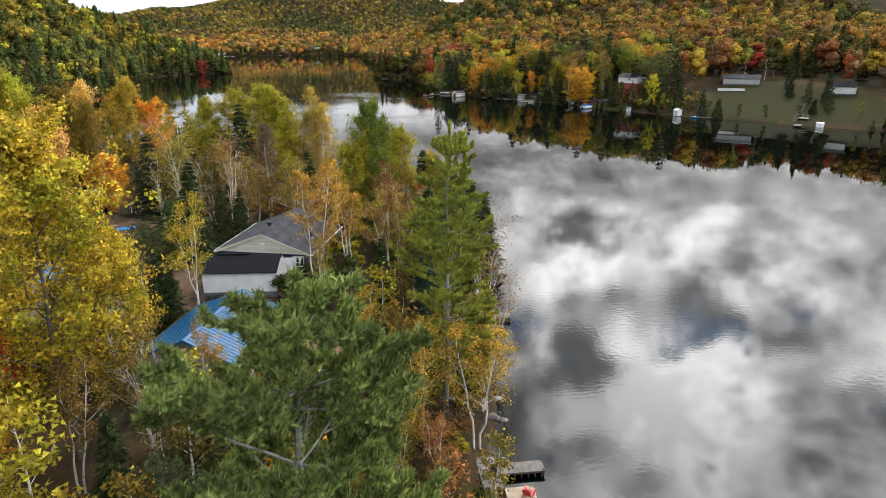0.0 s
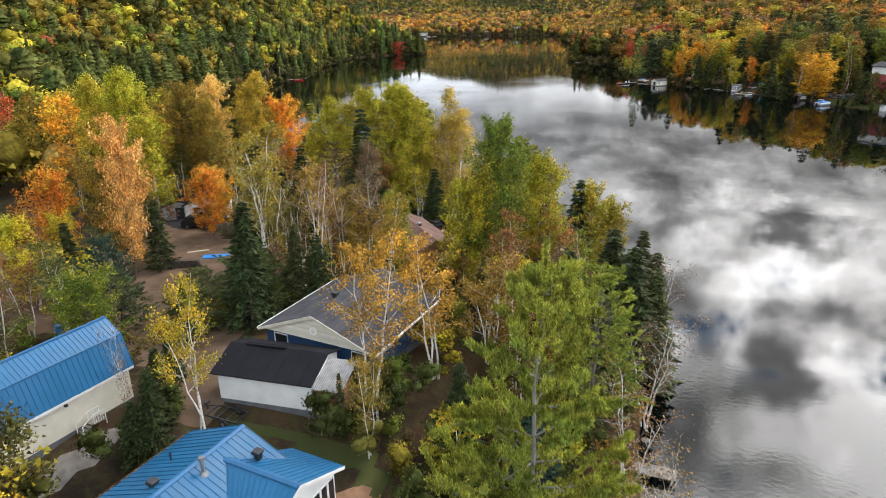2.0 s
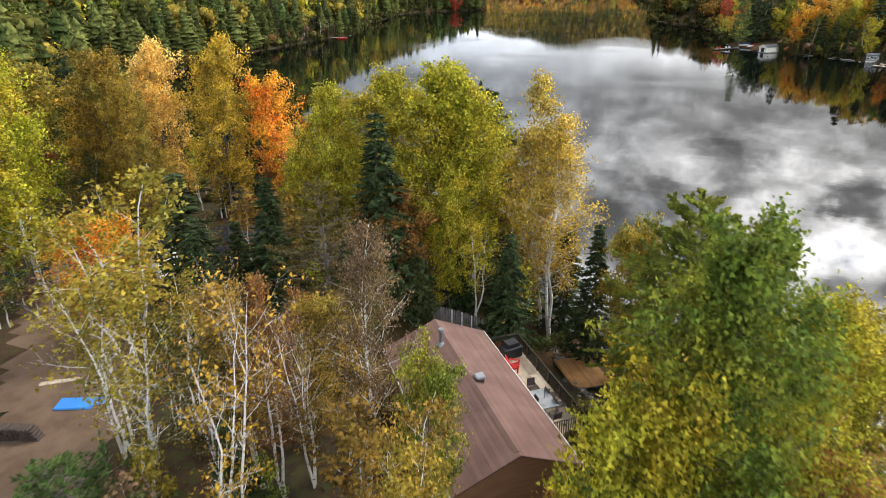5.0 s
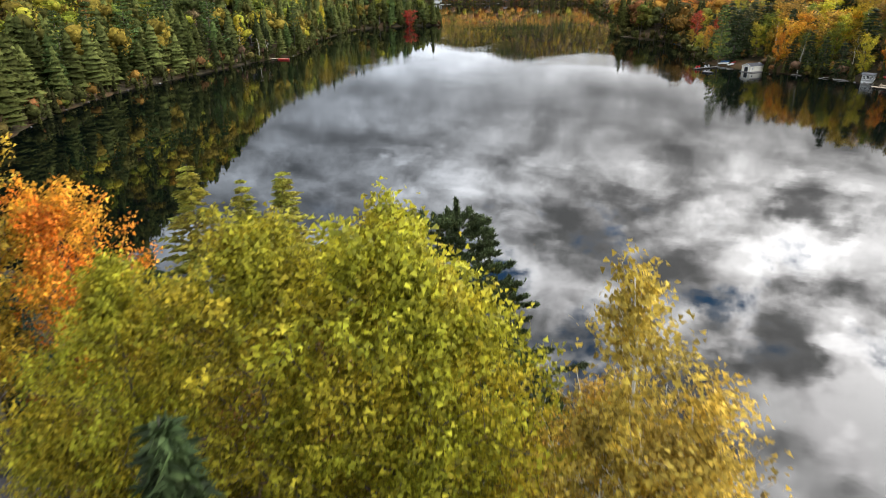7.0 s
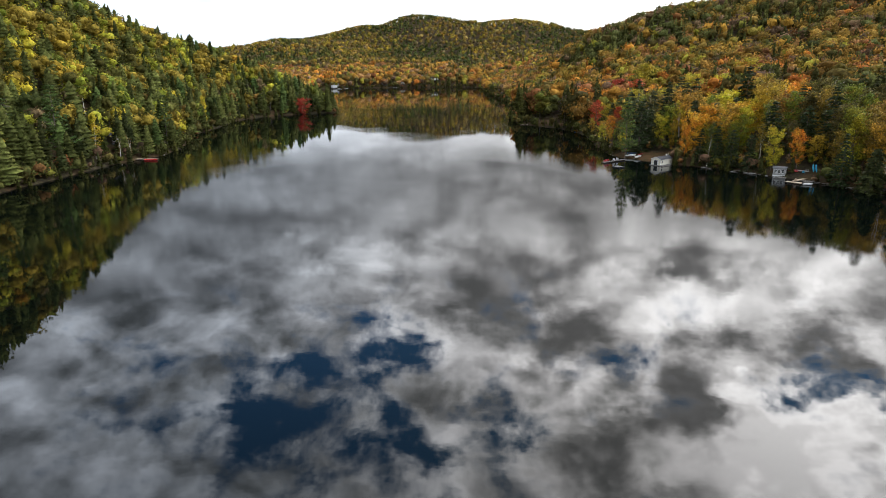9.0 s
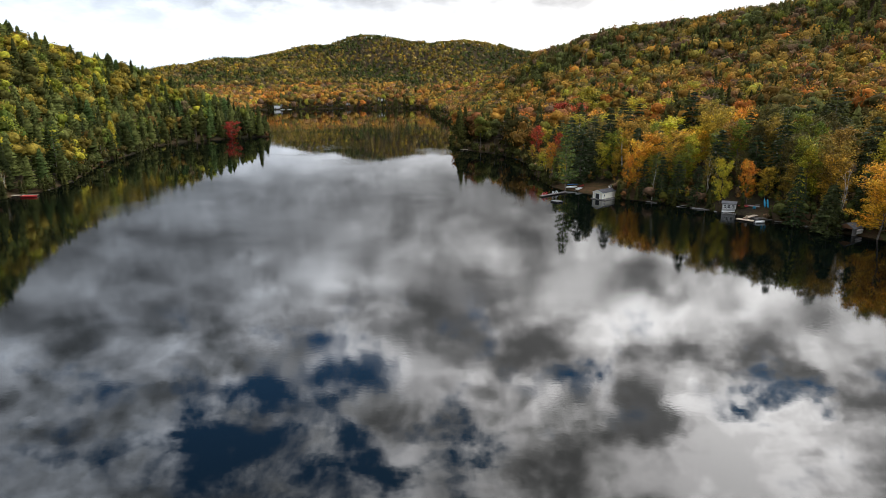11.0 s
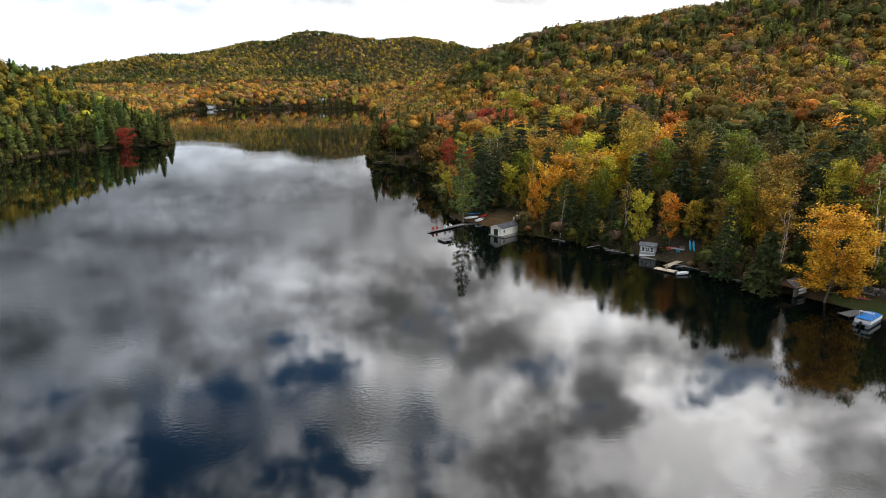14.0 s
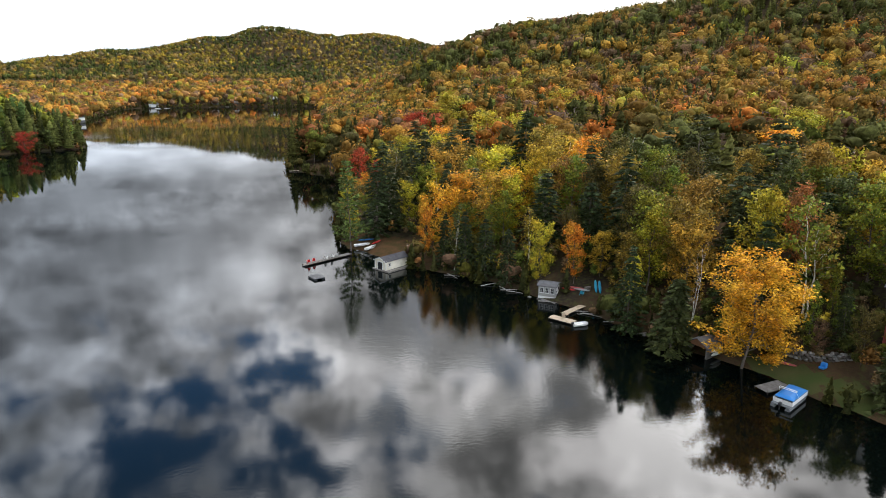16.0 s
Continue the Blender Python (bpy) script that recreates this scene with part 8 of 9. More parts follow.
def lake_cabin():
    m = along(59.0, 333.1, 0.25, 0.47, 0.88)
    h = thing("boathouse", m, "small grey boathouse with three white windows", "boathouse")
    W, L, lo, hi = 3.5, 3.3, 2.5, 2.9
    part("base", Form().box(0, 0.02, -0.7, W, L, 0.25), WHITE, h, "white skirting on the water")
    part("wall", Form().prism([(0, 0.25), (0, lo), (L * 0.45, hi), (L, lo), (L, 0.25)], 0, W, pose(0, 0, 0, 0, 0, 90) @ Matrix.Diagonal((1, -1, 1, 1))), GREY_PAINT, h, "grey siding")
    for a, b in ((-0.35, L * 0.45), (L + 0.3, L * 0.45)):
        part("roof", Form().slab([(-0.3, a, lo - 0.05), (W + 0.3, a, lo - 0.05), (W + 0.3, b, hi + 0.06), (-0.3, b, hi + 0.06)], 0.09), DARK_GREY, h, "dark shingle slope")
    for x in (0.4, 1.45, 2.5):
        w = window(h, x, x + 0.62, 1.0, 2.0, -0.02)
        part("glazing_bar", Form().box(x + 0.28, -0.05, 1.0, x + 0.34, 0.0, 2.0).box(x, -0.05, 1.47, x + 0.62, 0.0, 1.53), WHITE, w)
    side = pose(W, 0, 0, 0, 0, 90)
    d = part("door", Form().box(1.5, -0.03, 0.3, 2.3, 0.02, 2.2, side), WHITE, h, "white door with a window")
    part("pane", Form().box(1.65, -0.05, 1.3, 2.15, -0.02, 2.0, side), GLASS, d)
    window(h, 0.4, 1.0, 1.1, 1.9, -0.02, side)


lake_cabin()
plank_deck("dock", along(61.9, 323.3, 0.4, 0.76, 0.65), -0.65, 0.65, -0.4, 7.0, DECK_WOOD, "pale plank dock leading to the shore")
plank_deck("dock", along(58.9, 322.0, 0.38, 0.73, -0.68), -1.0, 0.9, 0, 4.8, DECK_WOOD, "pale plank dock head")
for x, y, r in ((61.0, 320.9, 160), (61.8, 321.7, 100)):
    c = thing("garden_chair", pose(x, y, 0.4, 0, 0, r), "light wooden chair on the dock", "chair", "dock chairs")
    part("seat", Form().box(-0.28, -0.25, 0.3, 0.28, 0.28, 0.35), DECK_WOOD, c)
    part("backrest", Form().slab([(-0.28, 0.25, 0.35), (0.28, 0.25, 0.35), (0.28, 0.45, 0.95), (-0.28, 0.45, 0.95)], 0.04), DECK_WOOD, c)
    for sx in (-0.26, 0.22):
        part("leg", Form().box(sx, -0.25, 0, sx + 0.05, -0.2, 0.5), DECK_WOOD, c)
        part("leg", Form().box(sx, 0.22, 0, sx + 0.05, 0.27, 0.35), DECK_WOOD, c)
boat(pose(63.4, 317.9, 0.0, 0, 0, -82), WHITE, "small white dinghy tied to the dock", 2.8, 1.3, True)
canoe(pose(65.0, 332.9, gz(65, 332.9) + 0.1, 0, 0, 55), RED, "red kayak on the bank", 3.0, 0.7, "kayak", "kayak")
canoe(pose(66.3, 332.9, gz(66.3, 332.9) + 0.1, 0, 0, 62), PINK, "dark red canoe on the bank", 4.0, 0.8)
canoe(pose(67.4, 331.6, gz(67.4, 331.6) + 0.15, 0, 0, 60), GREY_PAINT, "grey kayak leaning on the bank", 3.4, 0.7, "kayak", "kayak")
adirondack(pose(67.0, 330.2, gz(67.0, 330.2), 0, 0, 150), TURQ, "turquoise garden chair on the bank", "turquoise chairs")
for dx in (0, 0.9):
    canoe(pose(69.6 + dx * 0.7, 330.0 - dx * 0.6, gz(69.6, 330) + 1.3, 75, 0, 20), TURQ, "blue paddle board standing on end by the steps", 2.6, 0.65, "paddle_board", "paddle board")
st = thing("wooden_steps", along(68.2, 331.0, gz(68.2, 331.0), 0.4, 0.9), "short wooden steps up the bank", "steps")
for i in range(5):
    part("tread", Form().box(-0.6, 0.3 * i, 0.15 * i, 0.6, 0.3 * i + 0.28, 0.15 * i + 0.06), OLD_WOOD, st)


def dark_boathouse():
    m = along(79.2, 302.9, 0.2, 0.86, 0.5)
    h = thing("boathouse", m, "weathered brown boathouse with open front", "boathouse")
    W, L, ez, rz = 3.7, 4.0, 1.7, 2.75
    part("side_wall", Form().box(-W, 0, -0.6, -W + 0.15, L, ez), OLD_WOOD, h)
    part("side_wall", Form().box(-0.15, 0, -0.6, 0, L, ez), OLD_WOOD, h)
    part("gable", Form().prism([(-W, ez - 0.25), (-W, ez), (-W / 2, rz), (0, ez), (0, ez - 0.25)], 0, 0.1), CEDAR_WOOD, h, "brown boarded gable")
    part("back_wall", Form().prism([(-W, -0.5), (-W, ez), (-W / 2, rz), (0, ez), (0, -0.5)], L - 0.1, L), DARK_WOOD, h)
    for a in (-W - 0.25, 0.25):
        part("roof", Form().slab([(a, -0.3, ez - 0.1), (a, L + 0.2, ez - 0.1), (-W / 2, L + 0.2, rz + 0.06), (-W / 2, -0.3, rz + 0.06)], 0.07), DARK_GREY, h, "dark worn roof slope")
    for x in (-W, -0.3):
        part("front_post", Form().box(x, -0.1, -0.6, x + 0.3, 0.1, ez), OLD_WOOD, h)
    for z in (0.55, 1.15):
        canoe(m @ pose(0.32, 1.9, z, 0, 90, 0), WHITE, "white paddle board hung on the boathouse wall", 3.0, 0.6, "paddle_board", "paddle board")


dark_boathouse()


def pontoon_boat():
    m = along(84.2, 289.4, 0.0, 0.80, 0.60)
    b = thing("pontoon_boat", m, "pontoon boat under a bright blue cover", "boat")
    for x in (-0.95, 0.95):
        part("pontoon", Form().tube([(x, -3.1, 0.12), (x, 2.4, 0.12), (x, 3.1, 0.32)], [0.32, 0.32, 0.08], 12), METAL, b)
    part("deck", Form().box(-1.25, -3.0, 0.42, 1.25, 2.9, 0.52, None, 0.02), METAL, b)
    for s in (-1, 1):
        part("side_panel", Form().box(min(s * 1.2, s * 1.25), -2.4, 0.55, max(s * 1.2, s * 1.25), 2.7, 1.15), WHITE, b, "pale fence panel")
        part("rail", Form().tube([(s * 1.22, -2.5, 1.2), (s * 1.22, 2.75, 1.2)], 0.035, 6), METAL, b)
    part("stern_panel", Form().box(-1.2, -2.45, 0.55, 1.2, -2.4, 1.1), WHITE, b)
    cov = Form()
    cov.add([(-1.27, -2.1, 1.16), (1.27, -2.1, 1.16), (1.27, 2.75, 1.16), (-1.27, 2.75, 1.16), (-0.5, -1.6, 1.5), (0.5, -1.6, 1.5), (0.6, 0.3, 1.75), (-0.6, 0.3, 1.75), (0.5, 2.3, 1.45), (-0.5, 2.3, 1.45)], [(0, 1, 5, 4), (4, 5, 6, 7), (7, 6, 8, 9), (9, 8, 2, 3), (0, 4, 7, 3), (7, 9, 3), (1, 2, 6, 5), (6, 2, 8), (0, 3, 2, 1)])
    part("cover", cov, BLUE, b, "bright blue canvas cover")
    part("bimini_frame", Form().tube([(-1.2, -0.4, 1.2), (-1.1, -1.2, 2.15), (1.1, -1.2, 2.15), (1.2, -0.4, 1.2)], 0.04, 6).tube([(-1.1, -1.2, 2.15), (-1.1, -0.9, 2.2), (1.1, -0.9, 2.2), (1.1, -1.2, 2.15)], 0.05, 6), WHITE, b, "folded white bimini top")
    o = part("motor", Form().box(-0.2, -3.55, 0.5, 0.2, -3.0, 1.05, None, 0.08), BLACK, b, "black outboard motor")
    part("shaft", Form().box(-0.06, -3.4, -0.4, 0.06, -3.2, 0.5), BLACK, o)


pontoon_boat()
plank_deck("dock", along(81.8, 292.3, 0.4, 0.86, 0.30), -1.1, 1.1, 0, 4.6, OLD_WOOD, "brown weathered dock by the pontoon boat")
canoe(pose(88.3, 298.6, gz(88.3, 298.6) + 0.15, 0, 0, 48), PINK, "faded red canoe upside down on the shore", 4.6, 0.85)
cov = thing("covered_chair", pose(92.6, 295.2, gz(92.6, 295.2), 0, 0, 30), "small blue tarp-covered chair on the grass", "chair")
part("cover", Form().box(-0.6, -0.4, 0, 0.6, 0.4, 0.35, None, 0.08).box(-0.1, -0.4, 0.3, 0.6, 0.4, 0.8, None, 0.1), BLUE, cov)


def dry_wall(points, high, label):
    """A wall of fitted rough stones."""
    w = thing("stone_wall", pose(0, 0, 0), label, "wall")
    for (ax, ay), (bx, by) in zip(points, points[1:]):
        run = math.hypot(bx - ax, by - ay)
        for r in range(int(high / 0.4)):
            n = max(1, int(run / 0.62))
            for i in range(n):
                t = (i + 0.5 * (r % 2) + turner.uniform(0, 0.3)) / n
                x, y = ax + (bx - ax) * t, ay + (by - ay) * t
                o = part("stone", ROCKS[turner.randrange(6)], None, w)
                o.matrix_basis = pose(x, y, gz(ax, ay) + 0.15 + r * 0.4, 0, 0, turner.uniform(0, 360)) @ Matrix.Diagonal((0.72, 0.62, 0.8, 1))


dry_wall([(87.6, 303.0), (89.5, 300.5), (91.6, 297.8), (94.0, 296.4), (97.0, 295.4)], 1.7, "dry wall of rough grey stones along the grassy shore")


def hill_house(m, w, L, ez, rz, wall, roof, label, storeys=1, name="house"):
    """A simple house seen from far: walls, roof slopes, a row of windows, a door, a chimney."""
    h = thing(name, m, label, "house")
    part("foundation", Form().box(-w / 2, 0, -2.2, w / 2, L, 0.1), DARK_GREY, h)
    part("wall", Form().prism([(-w / 2, 0), (-w / 2, ez), (0, rz - 0.1), (w / 2, ez), (w / 2, 0)], 0, L), wall, h)
    for s in (-1, 1):
        part("roof", Form().slab([(s * (w / 2 + 0.4), -0.4, ez - 0.1), (s * (w / 2 + 0.4), L + 0.4, ez - 0.1), (0, L + 0.4, rz), (0, -0.4, rz)], 0.12), roof, h)
    for k in range(storeys):
        for i in range(max(2, int(L / 2.2))):
            y = 0.8 + i * (L - 1.6) / max(1, int(L / 2.2) - 1) - 0.5
            window(h, -y - 1.0, -y, 0.8 + 2.5 * k, 1.9 + 2.5 * k, -w / 2 - 0.01, Matrix.Rotation(radians(-90), 4, "Z"), sill=False)
        window(h, -w / 4 - 0.5, -w / 4 + 0.5, 0.8 + 2.5 * k, 1.9 + 2.5 * k, -0.02, sill=False)
        window(h, w / 4 - 0.5, w / 4 + 0.5, 0.8 + 2.5 * k, 1.9 + 2.5 * k, -0.02, sill=False)
    part("door", Form().box(-0.45, -0.06, 0.0, 0.45, 0.0, 2.05), WHITE, h)
    part("chimney", Form().box(-0.3, L * 0.6, rz - 0.6, 0.3, L * 0.6 + 0.6, rz + 0.7), DARK_GREY, h)
    return h


# the two houses above the sloping lawn
hill_house(along(146, 284, gz(151, 280) - 0.2, 0.86, -0.5), 7.5, 15, 2.6, 4.1, GREY_PAINT, GREY_SHINGLE, "long grey bungalow above a sloping lawn")
tw = thing("terrace_wall", along(139.6, 275.5, gz(141, 274), 0.86, -0.5), "white terrace wall in front of the bungalow", "wall")
part("wall", Form().box(-0.2, 0, -1.2, 0.2, 11, 1.3), WHITE, tw)
part("coping", Form().box(-0.3, 0, 1.3, 0.3, 11, 1.4), WHITE, tw)
hill_house(along(174, 249, gz(177, 246) - 0.2, 0.80, -0.6), 7.5, 9, 2.9, 4.4, WHITE, BLACK_ROOF, "white cottage with black roof above the lake")


def stairway(ax, ay, bx, by, wide, label):
    """Wooden steps with rails up a bank."""
    s = thing("stairway", pose(0, 0, 0), label, "stairs")
    run = math.hypot(bx - ax, by - ay)
    n = int(run / 0.45)
    m = along(ax, ay, 0, bx - ax, by - ay)
    z0, z1 = gz(ax, ay) + 0.15, gz(bx, by) + 0.25
    for i in range(n):
        t = i / n
        z = z0 + (z1 - z0) * t
        part("tread", Form().box(-wide / 2, run * t, z, wide / 2, run * t + 0.4, z + 0.08, m), OLD_WOOD, s)
    for x in (-wide / 2, wide / 2):
        a, b = m @ Vector((x, 0, z0 + 0.95)), m @ Vector((x, run, z1 + 0.95))
        part("handrail", Form().tube([a, b], 0.05, 6), OLD_WOOD, s)
        for i in range(0, n, 4):
            p = m @ Vector((x, run * i / n, z0 + (z1 - z0) * i / n))
            part("post", Form().box(p.x - 0.05, p.y - 0.05, p.z - 0.2, p.x + 0.05, p.y + 0.05, p.z + 0.95), OLD_WOOD, s)


stairway(121, 252, 133, 274, 1.3, "long wooden stairway up the lawn's edge")
stairway(148, 228, 166, 250, 1.3, "wooden stairway from the dock to the white cottage")


def small_hut(m, wall, roof, label, w=2.4, L=2.4, ez=2.0, rz=2.7, door=True):
    h = thing("hut", m, label, "hut")
    part("wall", Form().prism([(-w / 2, -0.4), (-w / 2, ez), (0, rz - 0.06), (w / 2, ez), (w / 2, -0.4)], 0, L), wall, h)
    for s in (-1, 1):
        part("roof", Form().slab([(s * (w / 2 + 0.25), -0.25, ez - 0.1), (s * (w / 2 + 0.25), L + 0.25, ez - 0.1), (0, L + 0.25, rz), (0, -0.25, rz)], 0.07), roof, h)
    if door:
        part("door", Form().box(-0.4, -0.05, -0.2, 0.4, 0.0, 1.7), WHITE, h)
    return h


small_hut(along(114.6, 255.5, gz(115, 256) + 0.2, -0.3, 0.95), WHITE, WHITE, "small white and blue hut at the water's edge")
bd = thing("pedal_boat", pose(118.6, 249.6, 0.0, 0, 0, 60), "light blue pedal boat moored at the shore", "boat")
part("hull", hull(2.8, 1.6, 0.55), TURQ, bd)
part("seat", Form().box(-0.6, -0.5, 0.4, 0.6, 0.1, 0.85, None, 0.06), WHITE, bd)
plank_deck("dock", along(118, 251, 0.35, 0.86, -0.5), -0.7, 0.7, 0, 8, OLD_WOOD, "narrow grey dock at the foot of the lawn")
small_hut(along(100, 275, gz(100, 276) + 0.2, -0.4, 0.9), WHITE, DARK_GREY, "small white shelter among shore trees", 1.6, 1.4, 1.4, 1.9)
plank_deck("dock", along(147, 224, 0.4, -0.6, -0.8), -1.2, 1.2, -2, 4, OLD_WOOD, "grey dock with a stone ramp")
tr = thing("picnic_terrace", along(149.5, 230, gz(149.5, 230) + 0.7, 0.8, -0.6), "raised wooden terrace with white rail", "terrace")
part("floor", Form().box(-1.4, 0, -0.1, 1.4, 4.4, 0), DECK_WOOD, tr)
part("top_rail", Form().box(-1.4, 0, 0.9, -1.3, 4.4, 1.0), WHITE, tr)
for y in (0.1, 2.2, 4.3):
    part("post", Form().box(-1.4, y - 0.05, -1.4, -1.3, y + 0.05, 0.95), OLD_WOOD, tr)
    part("post", Form().box(1.3, y - 0.05, -1.4, 1.4, y + 0.05, 0.0), OLD_WOOD, tr)
small_hut(along(153.2, 218.6, 0.35, -0.6, 0.8), WHITE, WHITE, "small white float house by the shore", 1.9, 2.0, 1.2, 1.5)


def lookout_house():
    """The reddish house whose corner shows above the shrubs."""
    m = along(107.2, 300.2, gz(107, 300) + 3.2, 0.62, -0.78)
    h = thing("house", m, "pale lilac house over red brick base with railed steps", "house")
    part("base", Form().box(0, 0, -6.0, 8, 9, 2.2), PINK, h, "red brick lower storey")
    part("wall", Form().box(-0.3, -0.3, 2.2, 8.3, 9.3, 5.0), WHITE, h, "pale siding")
    part("roof", Form().slab([(-0.9, -0.9, 5.0), (-0.9, 9.9, 5.0), (4, 9.9, 6.4), (4, -0.9, 6.4)], 0.15), GREY_SHINGLE, h)
    part("roof", Form().slab([(8.9, -0.9, 5.0), (8.9, 9.9, 5.0), (4, 9.9, 6.4), (4, -0.9, 6.4)], 0.15), GREY_SHINGLE, h)
    turn = Matrix.Rotation(radians(-90), 4, "Z")
    for y in (0.6, 3.6, 6.4):
        window(h, -y - 2.2, -y, 2.9, 4.3, -0.32, turn)
        window(h, y, y + 2.0, 2.9, 4.3, -0.32)
    part("chimney", Form().tube([(1.5, 1.2, 5.0), (1.5, 1.2, 7.0)], 0.12, 10), METAL, h)
    b = thing("balcony", m @ pose(-2.45, -0.5, 0.2), "weathered wooden landing with steps", "balcony")
    part("floor", Form().box(0, -1.5, -0.15, 2.4, 1.2, 0), OLD_WOOD, b)
    for px, py in ((0.1, -1.4), (0.1, 1.0), (2.2, -1.4)):
        part("post", Form().box(px - 0.07, py - 0.07, -5.5, px + 0.07, py + 0.07, -0.1), OLD_WOOD, b)
    part("skirt", Form().box(-0.05, -1.55, -0.9, 0.0, 1.2, 0.35), OLD_WOOD, b)
    part("skirt", Form().box(-0.05, -1.55, -0.9, 2.4, -1.5, 0.35), OLD_WOOD, b)
    for i in range(6):
        part("tread", Form().box(0.4 + i * 0.3, 1.2, 0.18 * i, 0.72 + i * 0.3, 2.2, 0.18 * i + 0.05), OLD_WOOD, b)


lookout_house()
hill_house(along(52, 426, gz(54, 428), 0.3, 0.95), 6, 7, 2.6, 4.6, PINK, PINK, "reddish-roofed cottage among the shore trees")
hill_house(along(36, 492, gz(37, 493) + 1.0, 0.9, 0.3), 6, 8, 2.6, 4.4, WHITE, WHITE, "white cottage glimpsed between trees")
hill_house(along(24, 446, gz(25, 447), 0.9, 0.3), 4, 4, 2.2, 3.2, WHITE, GREY_SHINGLE, "small white cabin near the docks")

# docks, boats and chairs by the boathouse
plank_deck("dock", along(9.0, 358.2, 0.4, 0.735, 0.678), -0.75, 0.75, 0, 13.6, OLD_WOOD, "long grey dock with red chairs")
adirondack(pose(9.9, 359.5, 0.4, 0, 0, 200), RED, "red garden chair at the dock's end", "dock chairs")
adirondack(pose(11.0, 360.6, 0.4, 0, 0, 190), RED, "red garden chair at the dock's end", "dock chairs")
for x, y in ((13.6, 362.6), (15.0, 364.0)):
    c = adirondack(pose(x, y, 0.4, 0, 0, 160), WHITE, "white garden chair on the dock", "dock chairs")
rf = thing("swim_raft", along(13.1, 348.7, 0.0, 0.55, -0.83), "dark square swimming raft afloat", "raft")
part("deck", Form().box(-1.3, -1.7, 0.32, 1.3, 1.7, 0.42, None, 0.03), GUNMETAL, rf)
for x in (-0.9, 0.9):
    part("float", Form().box(x - 0.35, -1.6, -0.15, x + 0.35, 1.6, 0.31, None, 0.06), BLACK, rf)
boat(pose(21.7, 373.8, gz(21.7, 373.8), 0, 0, -70), WHITE, "white rowing boat drawn up on the grass", 4.2, 1.5, False, "rowing_boat")
boat(pose(24.0, 371.2, gz(24, 371.2), 0, 0, -35), WHITE, "pale aluminium boat drawn up on the grass", 4.0, 1.4, False, "rowing_boat")
canoe(pose(25.4, 374.8, gz(25.4, 374.8) + 0.1, 0, 0, -30), RED, "red canoe on the grass", 5.0, 0.85)
canoe(pose(22.6, 377.2, gz(22.6, 377.2) + 0.25, 0, 0, -75), BLUE, "blue canoe on the grass", 4.6, 0.85)
adirondack(pose(33.6, 366.8, gz(33.6, 366.8), 0, 0, 20), WHITE, "white garden chair on the lawn", "lawn chairs")
adirondack(pose(35.2, 365.6, gz(35.2, 365.6), 0, 0, 60), RED, "red garden chair on the lawn", "lawn chairs")
adirondack(pose(34.6, 368.4, gz(34.6, 368.4), 0, 0, 0), WHITE, "white garden chair on the lawn", "lawn chairs")
for x, y, ux, uy, L, w, lab in ((14.5, 391, 0.78, 0.5, 9, 1.2, "low dock with a moored white boat"), (14.3, 440, 0.7, 0.7, 13, 1.2, "grey dock on the far shore"), (8, 476, 0.9, -0.2, 7, 1.3, "blue-edged dock on the far shore"), (-20.5, 515, 0.95, 0.3, 11, 1.5, "dock at the wooded point"), (-164, 357.3, -0.99, -0.05, 9, 1.6, "dock below a shore cabin")):
    plank_deck("dock", along(x, y, 0.4, ux, uy), -w / 2, w / 2, 0, L, DECK_WOOD, lab, 0.5)
boat(pose(17.0, 388.6, 0, 0, 0, -50), WHITE, "white motor boat moored at a dock", 4.6, 1.7, True)
boat(pose(10.6, 473.2, 0, 0, 0, -95), BLUE, "blue boat moored at a dock", 4.6, 1.7, True)
boat(pose(18.5, 436.5, 0, 0, 0, -45), WHITE, "white boat moored at a dock", 4.6, 1.7, False)
boat(pose(-165.5, 355.2, 0, 0, 0, -88), RED, "red and white motor boat at the cabin's dock", 5.2, 1.9, True)
hill_house(along(-185, 372, gz(-187, 369), -0.5, -0.86), 6, 8, 2.5, 4.0, DARK_WOOD, GREY_SHINGLE, "small dark cabin among shore trees", 1, "cabin")
# cottages of the far shore
for x, y, ux, uy, w, L, ez, rz, wall, roof, st, lab in (
    (-338, 1194, 0.9, 0.3, 8, 13, 4.4, 7.0, WHITE, METAL, 2, "large white lodge with pale metal roof on the far shore"),
    (-352, 1225, 0.9, 0.3, 9, 13, 5.0, 8.0, WHITE, GREY_SHINGLE, 2, "white cottage behind the lodge"),
    (-372, 1245, 0.9, 0.3, 9, 12, 5.0, 8.0, CREAM, GREY_SHINGLE, 2, "cream cottage on the slope behind the lodge"),
    (-262, 1247, 0.95, 0.2, 7, 10, 3.0, 5.0, WHITE, GREY_SHINGLE, 1, "white cottage on the far shore"),
    (-232, 1257, 1.0, 0.0, 7, 9, 3.0, 5.0, WHITE, DARK_GREY, 1, "small white cottage on the far shore"),
    (-182, 1270, 1.0, 0.0, 8, 17, 3.2, 5.5, WHITE, GREY_SHINGLE, 1, "long white house above the far shore"),
    (-205, 1285, 1.0, 0.0, 7, 10, 3.0, 5.0, WHITE, DARK_GREY, 1, "white cottage on the far slope"),
    (-285, 862, 0.5, 0.86, 7, 9, 3.0, 5.0, WHITE, GREY_SHINGLE, 1, "white cottage in the bay")):
    hill_house(along(x, y, gz(x, y) + (4.5 if y > 1265 else 0.6), ux, uy), w, L, ez, rz, wall, roof, lab, st)
